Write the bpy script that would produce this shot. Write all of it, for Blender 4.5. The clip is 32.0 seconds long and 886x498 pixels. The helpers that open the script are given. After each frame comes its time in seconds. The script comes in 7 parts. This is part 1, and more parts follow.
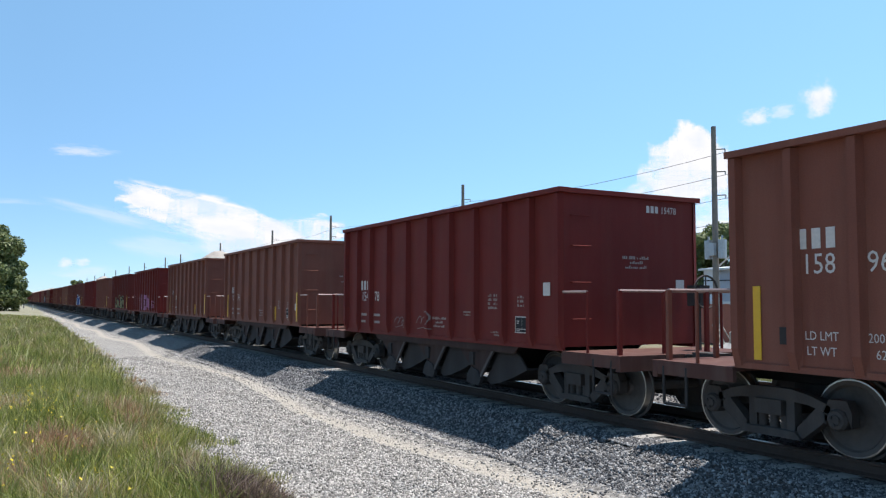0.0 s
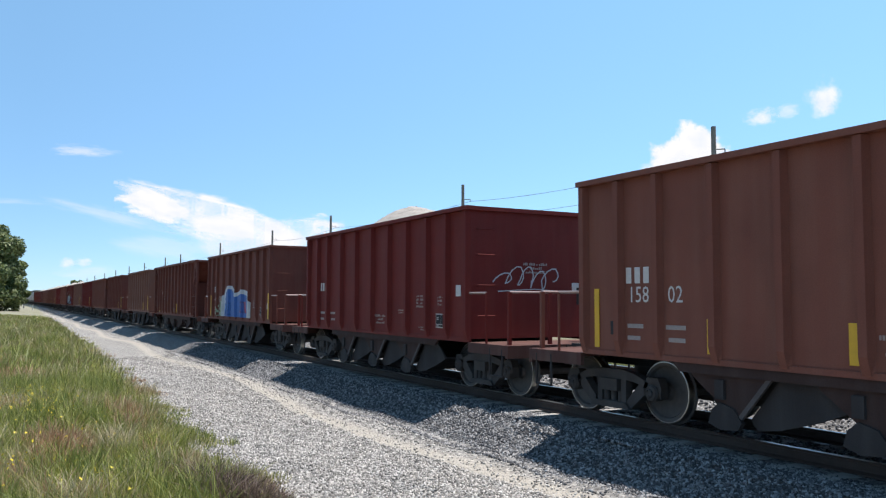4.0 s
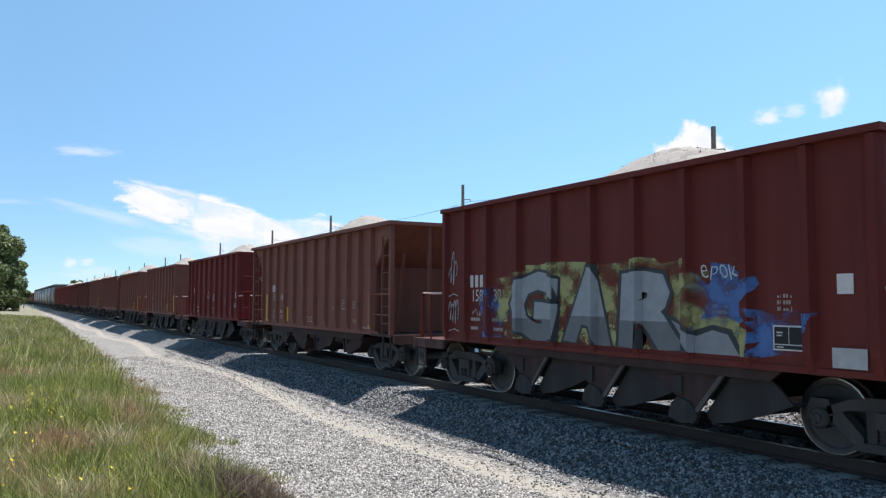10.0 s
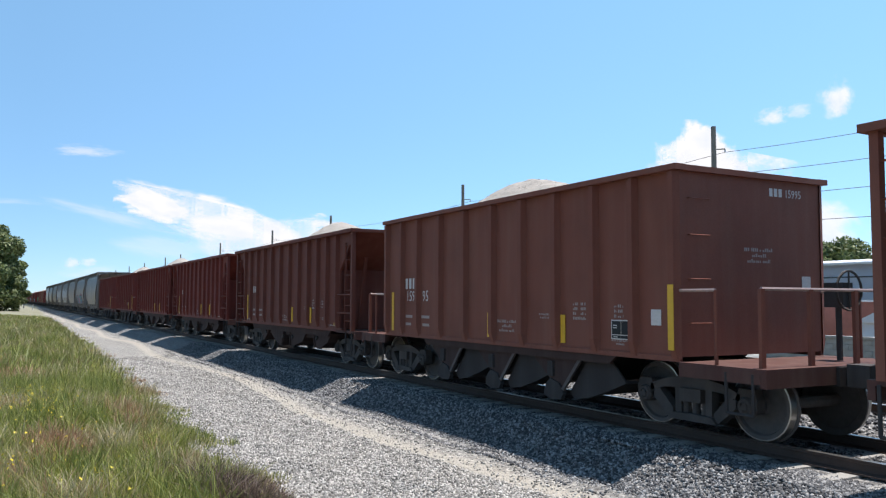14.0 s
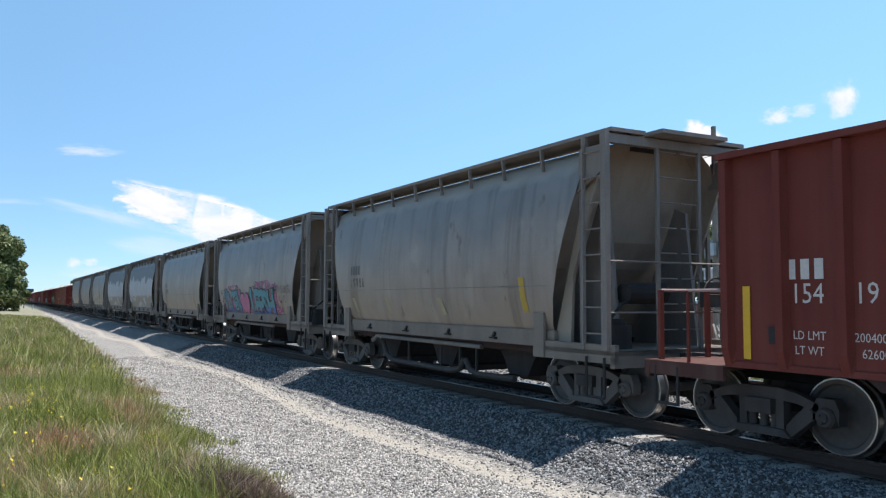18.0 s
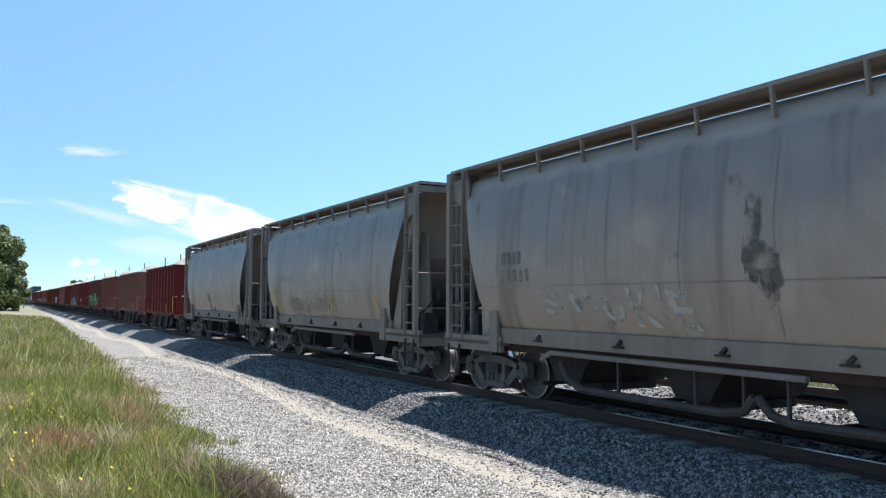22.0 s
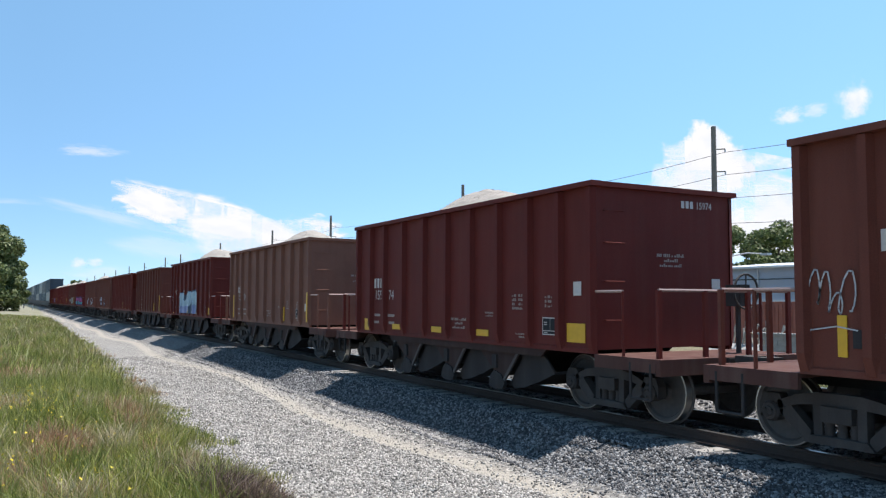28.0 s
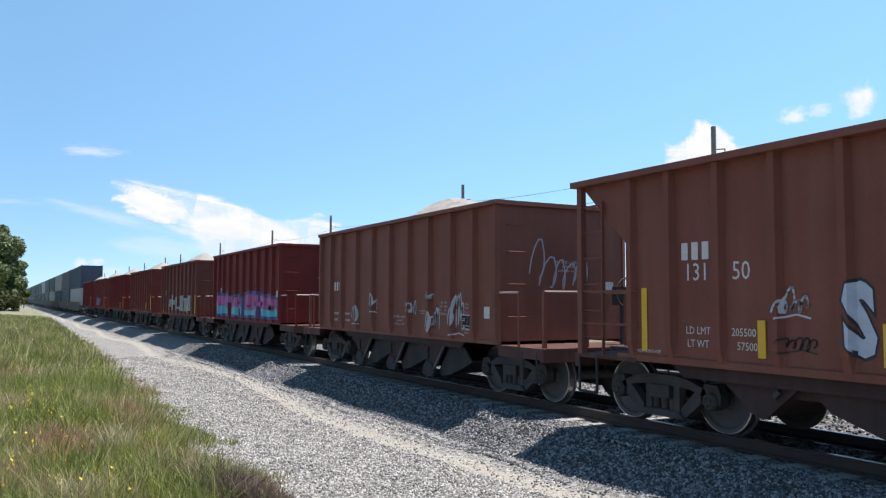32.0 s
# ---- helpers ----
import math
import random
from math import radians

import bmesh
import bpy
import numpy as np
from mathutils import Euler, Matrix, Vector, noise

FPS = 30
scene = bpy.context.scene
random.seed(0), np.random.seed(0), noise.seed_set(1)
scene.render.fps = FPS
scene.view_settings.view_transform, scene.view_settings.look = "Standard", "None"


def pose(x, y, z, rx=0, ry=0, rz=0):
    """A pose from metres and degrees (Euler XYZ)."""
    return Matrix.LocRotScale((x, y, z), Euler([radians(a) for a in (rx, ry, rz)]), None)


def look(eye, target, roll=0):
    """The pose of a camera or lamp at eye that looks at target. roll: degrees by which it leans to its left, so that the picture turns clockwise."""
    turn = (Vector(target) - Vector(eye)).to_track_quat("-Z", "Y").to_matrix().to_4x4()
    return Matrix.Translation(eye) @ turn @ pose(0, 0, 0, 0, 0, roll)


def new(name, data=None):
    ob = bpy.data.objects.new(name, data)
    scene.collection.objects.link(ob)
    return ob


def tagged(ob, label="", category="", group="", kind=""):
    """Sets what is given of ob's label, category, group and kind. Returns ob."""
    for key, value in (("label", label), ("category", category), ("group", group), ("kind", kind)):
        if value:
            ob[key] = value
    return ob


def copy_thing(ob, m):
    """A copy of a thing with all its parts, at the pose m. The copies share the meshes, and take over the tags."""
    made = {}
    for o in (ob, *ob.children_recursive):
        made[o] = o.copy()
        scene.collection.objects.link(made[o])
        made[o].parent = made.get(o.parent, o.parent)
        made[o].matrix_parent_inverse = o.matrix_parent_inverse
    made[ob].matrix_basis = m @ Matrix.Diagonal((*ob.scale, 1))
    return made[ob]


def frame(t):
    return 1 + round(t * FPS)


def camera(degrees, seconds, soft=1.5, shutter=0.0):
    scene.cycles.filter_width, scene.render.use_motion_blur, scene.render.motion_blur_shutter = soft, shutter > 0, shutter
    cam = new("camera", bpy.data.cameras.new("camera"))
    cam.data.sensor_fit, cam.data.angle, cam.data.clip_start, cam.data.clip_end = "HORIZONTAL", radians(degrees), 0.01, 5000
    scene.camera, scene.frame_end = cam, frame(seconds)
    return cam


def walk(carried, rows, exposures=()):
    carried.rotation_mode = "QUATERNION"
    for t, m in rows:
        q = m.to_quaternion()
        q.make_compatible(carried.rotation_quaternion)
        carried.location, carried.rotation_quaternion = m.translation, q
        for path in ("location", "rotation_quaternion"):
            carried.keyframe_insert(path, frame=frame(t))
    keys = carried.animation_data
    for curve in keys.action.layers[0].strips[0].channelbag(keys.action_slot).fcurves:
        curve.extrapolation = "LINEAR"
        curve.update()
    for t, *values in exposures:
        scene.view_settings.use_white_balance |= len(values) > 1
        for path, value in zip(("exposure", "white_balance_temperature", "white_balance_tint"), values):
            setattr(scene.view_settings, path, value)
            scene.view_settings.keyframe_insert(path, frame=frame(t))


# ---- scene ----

# camera: stands still on its tripod
cam = camera(57.92, 32.0, 1.25)
EYE = (0.0, -0.052, 1.7946)
AIM = (EYE[0] - 8.7534, EYE[1] + 4.7923, EYE[2] + 0.6415)
walk(cam, [(0.0, look(EYE, AIM, 0.21)), (32.0, look(EYE, AIM, 0.21))], exposures=((0.0, 0.76, 6500, 14), (17.6, 0.76, 6500, 14), (19.2, 0.90, 6500, 14), (22.0, 0.96, 6500, 14), (23.2, 0.96, 6500, 14), (24.0, 0.84, 6500, 14), (25.0, 0.76, 6500, 14), (32.0, 0.76, 6500, 14)))

# world and sun
SUN_DIR = Vector((0.03, 0.235, 0.97)).normalized()
world = bpy.data.worlds.new("world")
scene.world = world
world.use_nodes = True
wn = world.node_tree
wbg = wn.nodes["Background"]
sky = wn.nodes.new("ShaderNodeTexSky")
sky.sky_type = "NISHITA"
sky.sun_disc = False
sky.sun_elevation = math.asin(SUN_DIR.z)
sky.sun_rotation = math.atan2(SUN_DIR.x, SUN_DIR.y)
sky.altitude = 2500
sky.air_density, sky.dust_density, sky.ozone_density = 1.0, 0.15, 2.2
tint = wn.nodes.new("ShaderNodeHueSaturation")
tint.inputs["Saturation"].default_value = 1.1
wn.links.new(sky.outputs[0], tint.inputs["Color"])
cool = wn.nodes.new("ShaderNodeMix")
cool.data_type, cool.blend_type = "RGBA", "MULTIPLY"
cool.inputs[0].default_value = 1.0
cool.inputs[7].default_value = (0.90, 0.97, 1.0, 1)
wn.links.new(tint.outputs[0], cool.inputs[6])
haze = wn.nodes.new("ShaderNodeMix")
haze.data_type = "RGBA"
haze.inputs[0].default_value = 0.66
haze.inputs[7].default_value = (1.34, 2.74, 4.15, 1)
wn.links.new(cool.outputs[2], haze.inputs[6])
# the sky brightens towards the side on which the sun stands
wtc = wn.nodes.new("ShaderNodeTexCoord")
wsep = wn.nodes.new("ShaderNodeSeparateXYZ")
wn.links.new(wtc.outputs["Generated"], wsep.inputs[0])
wmap = wn.nodes.new("ShaderNodeMapRange")
wn.links.new(wsep.outputs[1], wmap.inputs[0])
wmap.inputs[1].default_value, wmap.inputs[2].default_value, wmap.inputs[3].default_value, wmap.inputs[4].default_value = 0.02, 0.83, 0.86, 1.14
glow = wn.nodes.new("ShaderNodeMix")
glow.data_type, glow.blend_type = "RGBA", "MULTIPLY"
glow.inputs[0].default_value = 1.0
wn.links.new(haze.outputs[2], glow.inputs[6])
wn.links.new(wmap.outputs[0], glow.inputs[7])
wn.links.new(glow.outputs[2], wbg.inputs[0])
wbg.inputs[1].default_value = 0.145
sun = new("sun", bpy.data.lights.new("sun", "SUN"))
sun.data.energy, sun.data.angle, sun.data.color = 5.0, radians(0.55), (1.0, 0.96, 0.9)
sun.matrix_world = look(SUN_DIR * 50, (0, 0, 0))

# ---------------------------------------------------------------- materials


def nodes_of(name, rough=0.7, metal=0.0):
    m = bpy.data.materials.new(name)
    m.use_nodes = True
    nt = m.node_tree
    b = nt.nodes["Principled BSDF"]
    b.inputs["Roughness"].default_value, b.inputs["Metallic"].default_value = rough, metal
    return m, nt, b


def noise_of(nt, scale, detail=4.0, vec=None, stretch=None, coord="Object"):
    tc = nt.nodes.new("ShaderNodeTexCoord")
    src = tc.outputs[coord]
    if stretch:
        mp = nt.nodes.new("ShaderNodeMapping")
        mp.inputs["Scale"].default_value = stretch
        nt.links.new(src, mp.inputs[0])
        src = mp.outputs[0]
    n = nt.nodes.new("ShaderNodeTexNoise")
    n.inputs["Scale"].default_value, n.inputs["Detail"].default_value = scale, detail
    nt.links.new(src, n.inputs["Vector"])
    return n.outputs["Fac"]


def ramp(nt, fac, stops):
    r = nt.nodes.new("ShaderNodeValToRGB")
    el = r.color_ramp.elements
    for i, (p, c) in enumerate(stops):
        e = el[i] if i < 2 else el.new(p)
        e.position, e.color = p, (*c, 1)
    nt.links.new(fac, r.inputs[0])
    return r.outputs[0]


def mixc(nt, fac, a, b, mode="MIX"):
    m = nt.nodes.new("ShaderNodeMix")
    m.data_type, m.blend_type = "RGBA", mode
    for s, v in ((0, fac), (6, a), (7, b)):
        if isinstance(v, (int, float)):
            m.inputs[s].default_value = v
        elif isinstance(v, tuple):
            m.inputs[s].default_value = (*v, 1)
        else:
            nt.links.new(v, m.inputs[s])
    return m.outputs[2]


def bump(nt, b, fac, strength, dist):
    bp = nt.nodes.new("ShaderNodeBump")
    bp.inputs["Strength"].default_value, bp.inputs["Distance"].default_value = strength, dist
    nt.links.new(fac, bp.inputs["Height"])
    nt.links.new(bp.outputs[0], b.inputs["Normal"])


def ranged(nt, value, lo, hi):
    n = nt.nodes.new("ShaderNodeMapRange")
    nt.links.new(value, n.inputs[0])
    n.inputs[1].default_value, n.inputs[2].default_value = lo, hi
    return n.outputs[0]


def gray3(v):
    return (v, v, v)


def paint(name, col, worn, rough=0.68):
    """Weathered paint: streaks of dust running down, blotches, fine grain."""
    m, nt, b = nodes_of(name, rough)
    streak = ramp(nt, noise_of(nt, 1.0, 5, stretch=(5.0, 5.0, 0.45)), [(0.42, gray3(0)), (0.75, gray3(1))])
    blot = ramp(nt, noise_of(nt, 1.3, 6), [(0.45, gray3(0)), (0.7, gray3(1))])
    fine = noise_of(nt, 60, 3)
    c = mixc(nt, 0.5, mixc(nt, streak, col, worn), mixc(nt, blot, col, tuple(x * 0.72 for x in col)))
    c = mixc(nt, 0.25, c, ramp(nt, fine, [(0.3, gray3(0.55)), (0.7, gray3(1.3))]), "MULTIPLY")
    nt.links.new(c, b.inputs["Base Color"])
    bump(nt, b, noise_of(nt, 2.2, 3), 0.25, 0.03)
    b.inputs["Specular IOR Level"].default_value = 0.2
    return m


def plain(name, col, rough=0.6, metal=0.0, var=0.3, scale=8.0, bmp=0.0):
    m, nt, b = nodes_of(name, rough, metal)
    c = mixc(nt, noise_of(nt, scale, 5), tuple(x * (1 - var) for x in col), tuple(min(1, x * (1 + var)) for x in col))
    nt.links.new(c, b.inputs["Base Color"])
    if bmp:
        bump(nt, b, noise_of(nt, scale * 3, 4), bmp, 0.02)
    return m


MAROON = paint("maroon_paint", (0.1400, 0.0168, 0.0129), (0.1546, 0.0336, 0.0235))
RED = paint("red_oxide_paint", (0.152, 0.0285, 0.0200), (0.168, 0.0480, 0.0340))
BROWN = paint("brown_paint", (0.1798, 0.0592, 0.0394), (0.2088, 0.0928, 0.0638))
TAN = paint("tan_brown_paint", (0.188, 0.080, 0.054), (0.215, 0.106, 0.074))
UMBER = paint("umber_paint", (0.134, 0.0375, 0.0248), (0.164, 0.0610, 0.0430))
RUSSET = paint("russet_paint", (0.148, 0.0310, 0.0225), (0.172, 0.0540, 0.0390))


def peeled(name):
    """Pale paint that has flaked off in a ragged dark sheet from the roof downwards."""
    m = paint(name, (0.41, 0.395, 0.40), (0.31, 0.28, 0.26), 0.55)
    nt = m.node_tree
    b = nt.nodes["Principled BSDF"]
    old = b.inputs["Base Color"].links[0].from_socket
    tc = nt.nodes.new("ShaderNodeTexCoord")
    sep = nt.nodes.new("ShaderNodeSeparateXYZ")
    nt.links.new(tc.outputs["Object"], sep.inputs[0])
    def raised(scale, stretch, amount):
        """Height with a ragged offset."""
        n = nt.nodes.new("ShaderNodeMath")
        n.operation = "MULTIPLY_ADD"
        nt.links.new(noise_of(nt, scale, 6, stretch=stretch), n.inputs[0])
        n.inputs[1].default_value = amount
        nt.links.new(sep.outputs[2], n.inputs[2])
        return n.outputs[0]
    flaked = ranged(nt, raised(0.75, (1.0, 1.0, 0.7), 2.0), 4.02, 4.07)
    rim = ranged(nt, raised(2.0, (1.0, 1.0, 1.0), 0.4), 4.06, 4.2)
    sheet = ranged(nt, raised(3.0, (1.0, 1.0, 1.0), 0.06), 2.02, 2.04)
    dusty = mixc(nt, noise_of(nt, 3.0, 5), (0.205, 0.170, 0.138), (0.30, 0.258, 0.215))
    left_on = ranged(nt, noise_of(nt, 1.7, 7, stretch=(0.7, 1.0, 1.6)), 0.565, 0.59)
    foot = ranged(nt, raised(1.4, (0.8, 1.0, 1.0), 0.5), 1.62, 1.58)
    low = mixc(nt, left_on, dusty, old)
    low = mixc(nt, foot, low, mixc(nt, ranged(nt, noise_of(nt, 1.1, 6), 0.46, 0.5), dusty, old))
    c = mixc(nt, sheet, low, old)
    c = mixc(nt, flaked, c, mixc(nt, noise_of(nt, 2.5, 5), (0.125, 0.125, 0.13), (0.175, 0.17, 0.168)))
    nt.links.new(mixc(nt, rim, c, (0.27, 0.235, 0.20)), b.inputs["Base Color"])
    return m


def sooty(name):
    """Grey paint under ragged soot on the upper sheets and tan dust on the lower ones."""
    m = paint(name, (0.285, 0.228, 0.192), (0.215, 0.160, 0.120), 0.55)
    nt = m.node_tree
    b = nt.nodes["Principled BSDF"]
    old = b.inputs["Base Color"].links[0].from_socket
    tc = nt.nodes.new("ShaderNodeTexCoord")
    sep = nt.nodes.new("ShaderNodeSeparateXYZ")
    nt.links.new(tc.outputs["Object"], sep.inputs[0])
    rag = nt.nodes.new("ShaderNodeMath")
    rag.operation = "MULTIPLY_ADD"
    nt.links.new(noise_of(nt, 0.7, 6, stretch=(1.0, 1.0, 0.6)), rag.inputs[0])
    rag.inputs[1].default_value = 2.4
    nt.links.new(sep.outputs[2], rag.inputs[2])
    soot = nt.nodes.new("ShaderNodeMapRange")
    nt.links.new(rag.outputs[0], soot.inputs[0])
    soot.inputs[1].default_value, soot.inputs[2].default_value, soot.inputs[4].default_value = 3.75, 4.5, 0.75
    dust = nt.nodes.new("ShaderNodeMapRange")
    nt.links.new(rag.outputs[0], dust.inputs[0])
    dust.inputs[1].default_value, dust.inputs[2].default_value, dust.inputs[3].default_value, dust.inputs[4].default_value = 2.5, 3.3, 0.7, 0.0
    c = mixc(nt, dust.outputs[0], old, mixc(nt, noise_of(nt, 4.0, 5), (0.245, 0.182, 0.13), (0.34, 0.265, 0.195)))
    c = mixc(nt, soot.outputs[0], c, mixc(nt, noise_of(nt, 1.6, 6), (0.125, 0.118, 0.118), (0.205, 0.192, 0.182)))
    runs = ranged(nt, noise_of(nt, 1.0, 6, stretch=(2.6, 1.0, 0.16)), 0.54, 0.74)
    c = mixc(nt, runs, c, mixc(nt, 1.0, c, (0.52, 0.49, 0.47), "MULTIPLY"))
    blots = ranged(nt, noise_of(nt, 0.9, 7, stretch=(1.0, 1.0, 0.8)), 0.60, 0.66)
    c = mixc(nt, blots, c, mixc(nt, 0.6, c, (0.33, 0.27, 0.22)))
    rust = ranged(nt, noise_of(nt, 2.3, 7, stretch=(1.0, 1.0, 0.6)), 0.66, 0.72)
    c = mixc(nt, rust, c, (0.15, 0.105, 0.08))
    top = nt.nodes.new("ShaderNodeMath")
    top.operation = "MULTIPLY_ADD"
    nt.links.new(noise_of(nt, 2.0, 6), top.inputs[0])
    top.inputs[1].default_value = 0.35
    nt.links.new(sep.outputs[2], top.inputs[2])
    c = mixc(nt, ranged(nt, top.outputs[0], 3.98, 4.14), c, (0.29, 0.25, 0.21))
    nt.links.new(c, b.inputs["Base Color"])
    b.inputs["Specular IOR Level"].default_value = 0.4
    b.inputs["Roughness"].default_value = 0.46
    return m


GREY = sooty("dusty_grey_paint")
OXBLOOD = paint("oxblood_paint", (0.1176, 0.0180, 0.0132), (0.1296, 0.0336, 0.0240))
PEELED = peeled("peeled_pale_paint")
DUST = paint("grey_dust_steel", (0.036, 0.031, 0.030), (0.064, 0.057, 0.055), 0.8)
DECK = paint("dusty_deck", (0.082, 0.036, 0.029), (0.135, 0.090, 0.075), 0.85)
APRON = paint("dusty_apron", (0.046, 0.026, 0.022), (0.070, 0.048, 0.042), 0.85)
PAN = paint("dusty_pan", (0.036, 0.031, 0.030), (0.066, 0.060, 0.059), 0.85)
EDGE = paint("pale_flange", (0.080, 0.066, 0.062), (0.125, 0.108, 0.102), 0.7)
SILL = paint("dusty_sill", (0.195, 0.160, 0.132), (0.265, 0.215, 0.172), 0.75)
FRAME = paint("dusty_frame", (0.195, 0.166, 0.148), (0.275, 0.238, 0.208), 0.75)
SLOPE = paint("dusty_slope_sheet", (0.30, 0.245, 0.195), (0.22, 0.17, 0.13), 0.7)
TRUCK = paint("truck_steel", (0.050, 0.043, 0.040), (0.092, 0.082, 0.077), 0.75)
GRIT = paint("dusty_truck_steel", (0.105, 0.092, 0.084), (0.165, 0.146, 0.132), 0.75)
WHEEL = plain("wheel_steel", (0.070, 0.062, 0.058), 0.75, 0.0, 0.35, 14)
# for horizontal bars only: worn paint, paled further to carry the sun's highlight
SUNLIT_WORN = plain("sunlit_worn_rail", (0.30, 0.215, 0.195), 0.45, 0.3, 0.3, 20)
TREAD = plain("polished_steel", (0.42, 0.41, 0.39), 0.32, 1.0, 0.25, 9)
STENCIL = plain("worn_stencil", (0.29, 0.23, 0.205), 0.7, 0, 0.35, 30)
WHITE = plain("white_lettering", (0.52, 0.465, 0.43), 0.6, 0, 0.22, 24)
YELLOW = plain("yellow_reflector", (0.62, 0.335, 0.012), 0.45, 0, 0.15, 10)
BLACK = plain("black_plate", (0.012, 0.012, 0.013), 0.85, 0, 0.2, 10)
STONE = plain("crushed_limestone", (0.285, 0.258, 0.226), 0.95, 0, 0.35, 24, 0.6)
CONCRETE = plain("sleeper_concrete", (0.24, 0.23, 0.21), 0.9, 0, 0.2, 9, 0.3)
RUST = plain("rusty_rail", (0.05, 0.029, 0.021), 0.8, 0.1, 0.35, 12, 0.2)
POLE = plain("weathered_wood_pole", (0.19, 0.165, 0.14), 0.85, 0, 0.3, 5, 0.4)
GALV = plain("galvanised_steel", (0.42, 0.43, 0.44), 0.5, 0.4, 0.2, 10)
WIRE = plain("cable", (0.08, 0.08, 0.085), 0.6)
BARK = plain("bark", (0.11, 0.085, 0.065), 0.95, 0, 0.35, 7, 0.8)

# ---------------------------------------------------------------- geometry


class Geo:
    """Collects corners and faces; each face keeps a material slot."""

    def __init__(self):
        self.v, self.f, self.m = [], [], []

    def face(self, idx, mat=0):
        self.f.append(tuple(idx))
        self.m.append(mat)

    def hexa(self, p, mat=0):
        """Eight corners: four below, four above, both anticlockwise from above."""
        n = len(self.v)
        self.v += [tuple(q) for q in p]
        for q in ((3, 2, 1, 0), (4, 5, 6, 7), (0, 1, 5, 4), (1, 2, 6, 5), (2, 3, 7, 6), (3, 0, 4, 7)):
            self.face([n + i for i in q], mat)
        return self

    def box(self, x0, x1, y0, y1, z0, z1, mat=0):
        return self.hexa([(x0, y0, z0), (x1, y0, z0), (x1, y1, z0), (x0, y1, z0), (x0, y0, z1), (x1, y0, z1), (x1, y1, z1), (x0, y1, z1)], mat)

    def slab(self, outline, y0, y1, mat=0):
        """An outline in x and z (anticlockwise seen from -y), given depth from y0 to y1."""
        n, k = len(self.v), len(outline)
        self.v += [(x, y0, z) for x, z in outline] + [(x, y1, z) for x, z in outline]
        self.face(range(n, n + k), mat)
        self.face(range(n + 2 * k - 1, n + k - 1, -1), mat)
        for i in range(k):
            j = (i + 1) % k
            self.face((n + j, n + i, n + k + i, n + k + j), mat)
        return self

    def bar(self, a, b, w, d=None, mat=0, n=6):
        """A round bar (n corners) from a to b with radius w; with d a flat bar w by d."""
        a, b = Vector(a), Vector(b)
        t = (b - a).normalized()
        u = t.cross(Vector((0, 0, 1)) if abs(t.z) < 0.9 else Vector((1, 0, 0))).normalized()
        w2 = t.cross(u)
        k = len(self.v)
        if d is None:
            ring = [u * math.cos(i * math.tau / n) * w + w2 * math.sin(i * math.tau / n) * w for i in range(n)]
        else:
            ring = [u * sx * w / 2 + w2 * sy * d / 2 for sx, sy in ((-1, -1), (1, -1), (1, 1), (-1, 1))]
            n = 4
        self.v += [tuple(a + r) for r in ring] + [tuple(b + r) for r in ring]
        for i in range(n):
            j = (i + 1) % n
            self.face((k + i, k + j, k + n + j, k + n + i), mat)
        self.face(range(k + n - 1, k - 1, -1), mat)
        self.face(range(k + n, k + 2 * n), mat)
        return self

    def pipe(self, pts, r, n=6, mat=0):
        for a, b in zip(pts, pts[1:]):
            self.bar(a, b, r, None, mat, n)
        return self

    def turned(self, prof, seg, mats=None, axis="y"):
        """A profile of (radius, offset along the axis), turned round the y axis."""
        n, k = len(self.v), len(prof)
        for i in range(seg):
            c, s = math.cos(i * math.tau / seg), math.sin(i * math.tau / seg)
            for r, o in prof:
                self.v.append((r * c, o, r * s) if axis == "y" else (o, r * c, r * s))
        for i in range(seg):
            j = (i + 1) % seg
            for q in range(k - 1):
                self.face((n + i * k + q, n + i * k + q + 1, n + j * k + q + 1, n + j * k + q), mats[q] if mats else 0)
        return self

    def ring(self, c, r, w, axis="x", seg=18):
        """A thin round hoop, such as a hand wheel's rim."""
        pts = []
        for i in range(seg + 1):
            a = i * math.tau / seg
            p = (c[0], c[1] + r * math.cos(a), c[2] + r * math.sin(a)) if axis == "x" else (c[0] + r * math.cos(a), c[1], c[2] + r * math.sin(a))
            pts.append(p)
        return self.pipe(pts, w, 5)

    def mesh(self, name, smooth=False):
        me = bpy.data.meshes.new(name)
        me.from_pydata(self.v, [], self.f)
        me.polygons.foreach_set("material_index", self.m)
        if smooth:
            me.polygons.foreach_set("use_smooth", [True] * len(self.f))
        me.update()
        return me


def part(name, geo, mats, parent, label="", at=None, smooth=False):
    me = geo if isinstance(geo, bpy.types.Mesh) else geo.mesh(name, smooth)
    if not me.materials:
        for m in mats if isinstance(mats, (list, tuple)) else [mats]:
            me.materials.append(m)
    ob = new(name, me)
    ob.parent = parent
    if at is not None:
        ob.matrix_basis = at
    if label:
        ob["label"] = label
    return ob


def recolour(ob, m):
    """Gives this object its own paint on a shared mesh."""
    ob.material_slots[0].link = "OBJECT"
    ob.material_slots[0].material = m


# ---------------------------------------------------------------- ground, tracks
TRACK_Y, SECOND_Y, GAUGE = 9.35, 14.3, 1.505


def height(x, y):
    """The ground's height: ballast shoulders, a gravel service road, a verge."""
    def shoulder(d):
        return -0.2 if d < 1.75 else max(-0.62, -0.2 - (d - 1.75) * 0.42)
    z = max(shoulder(abs(y - TRACK_Y)), shoulder(abs(y - SECOND_Y)))
    if y < 4.2:
        z += min(0.2, (4.2 - y) * 0.05)
    return z


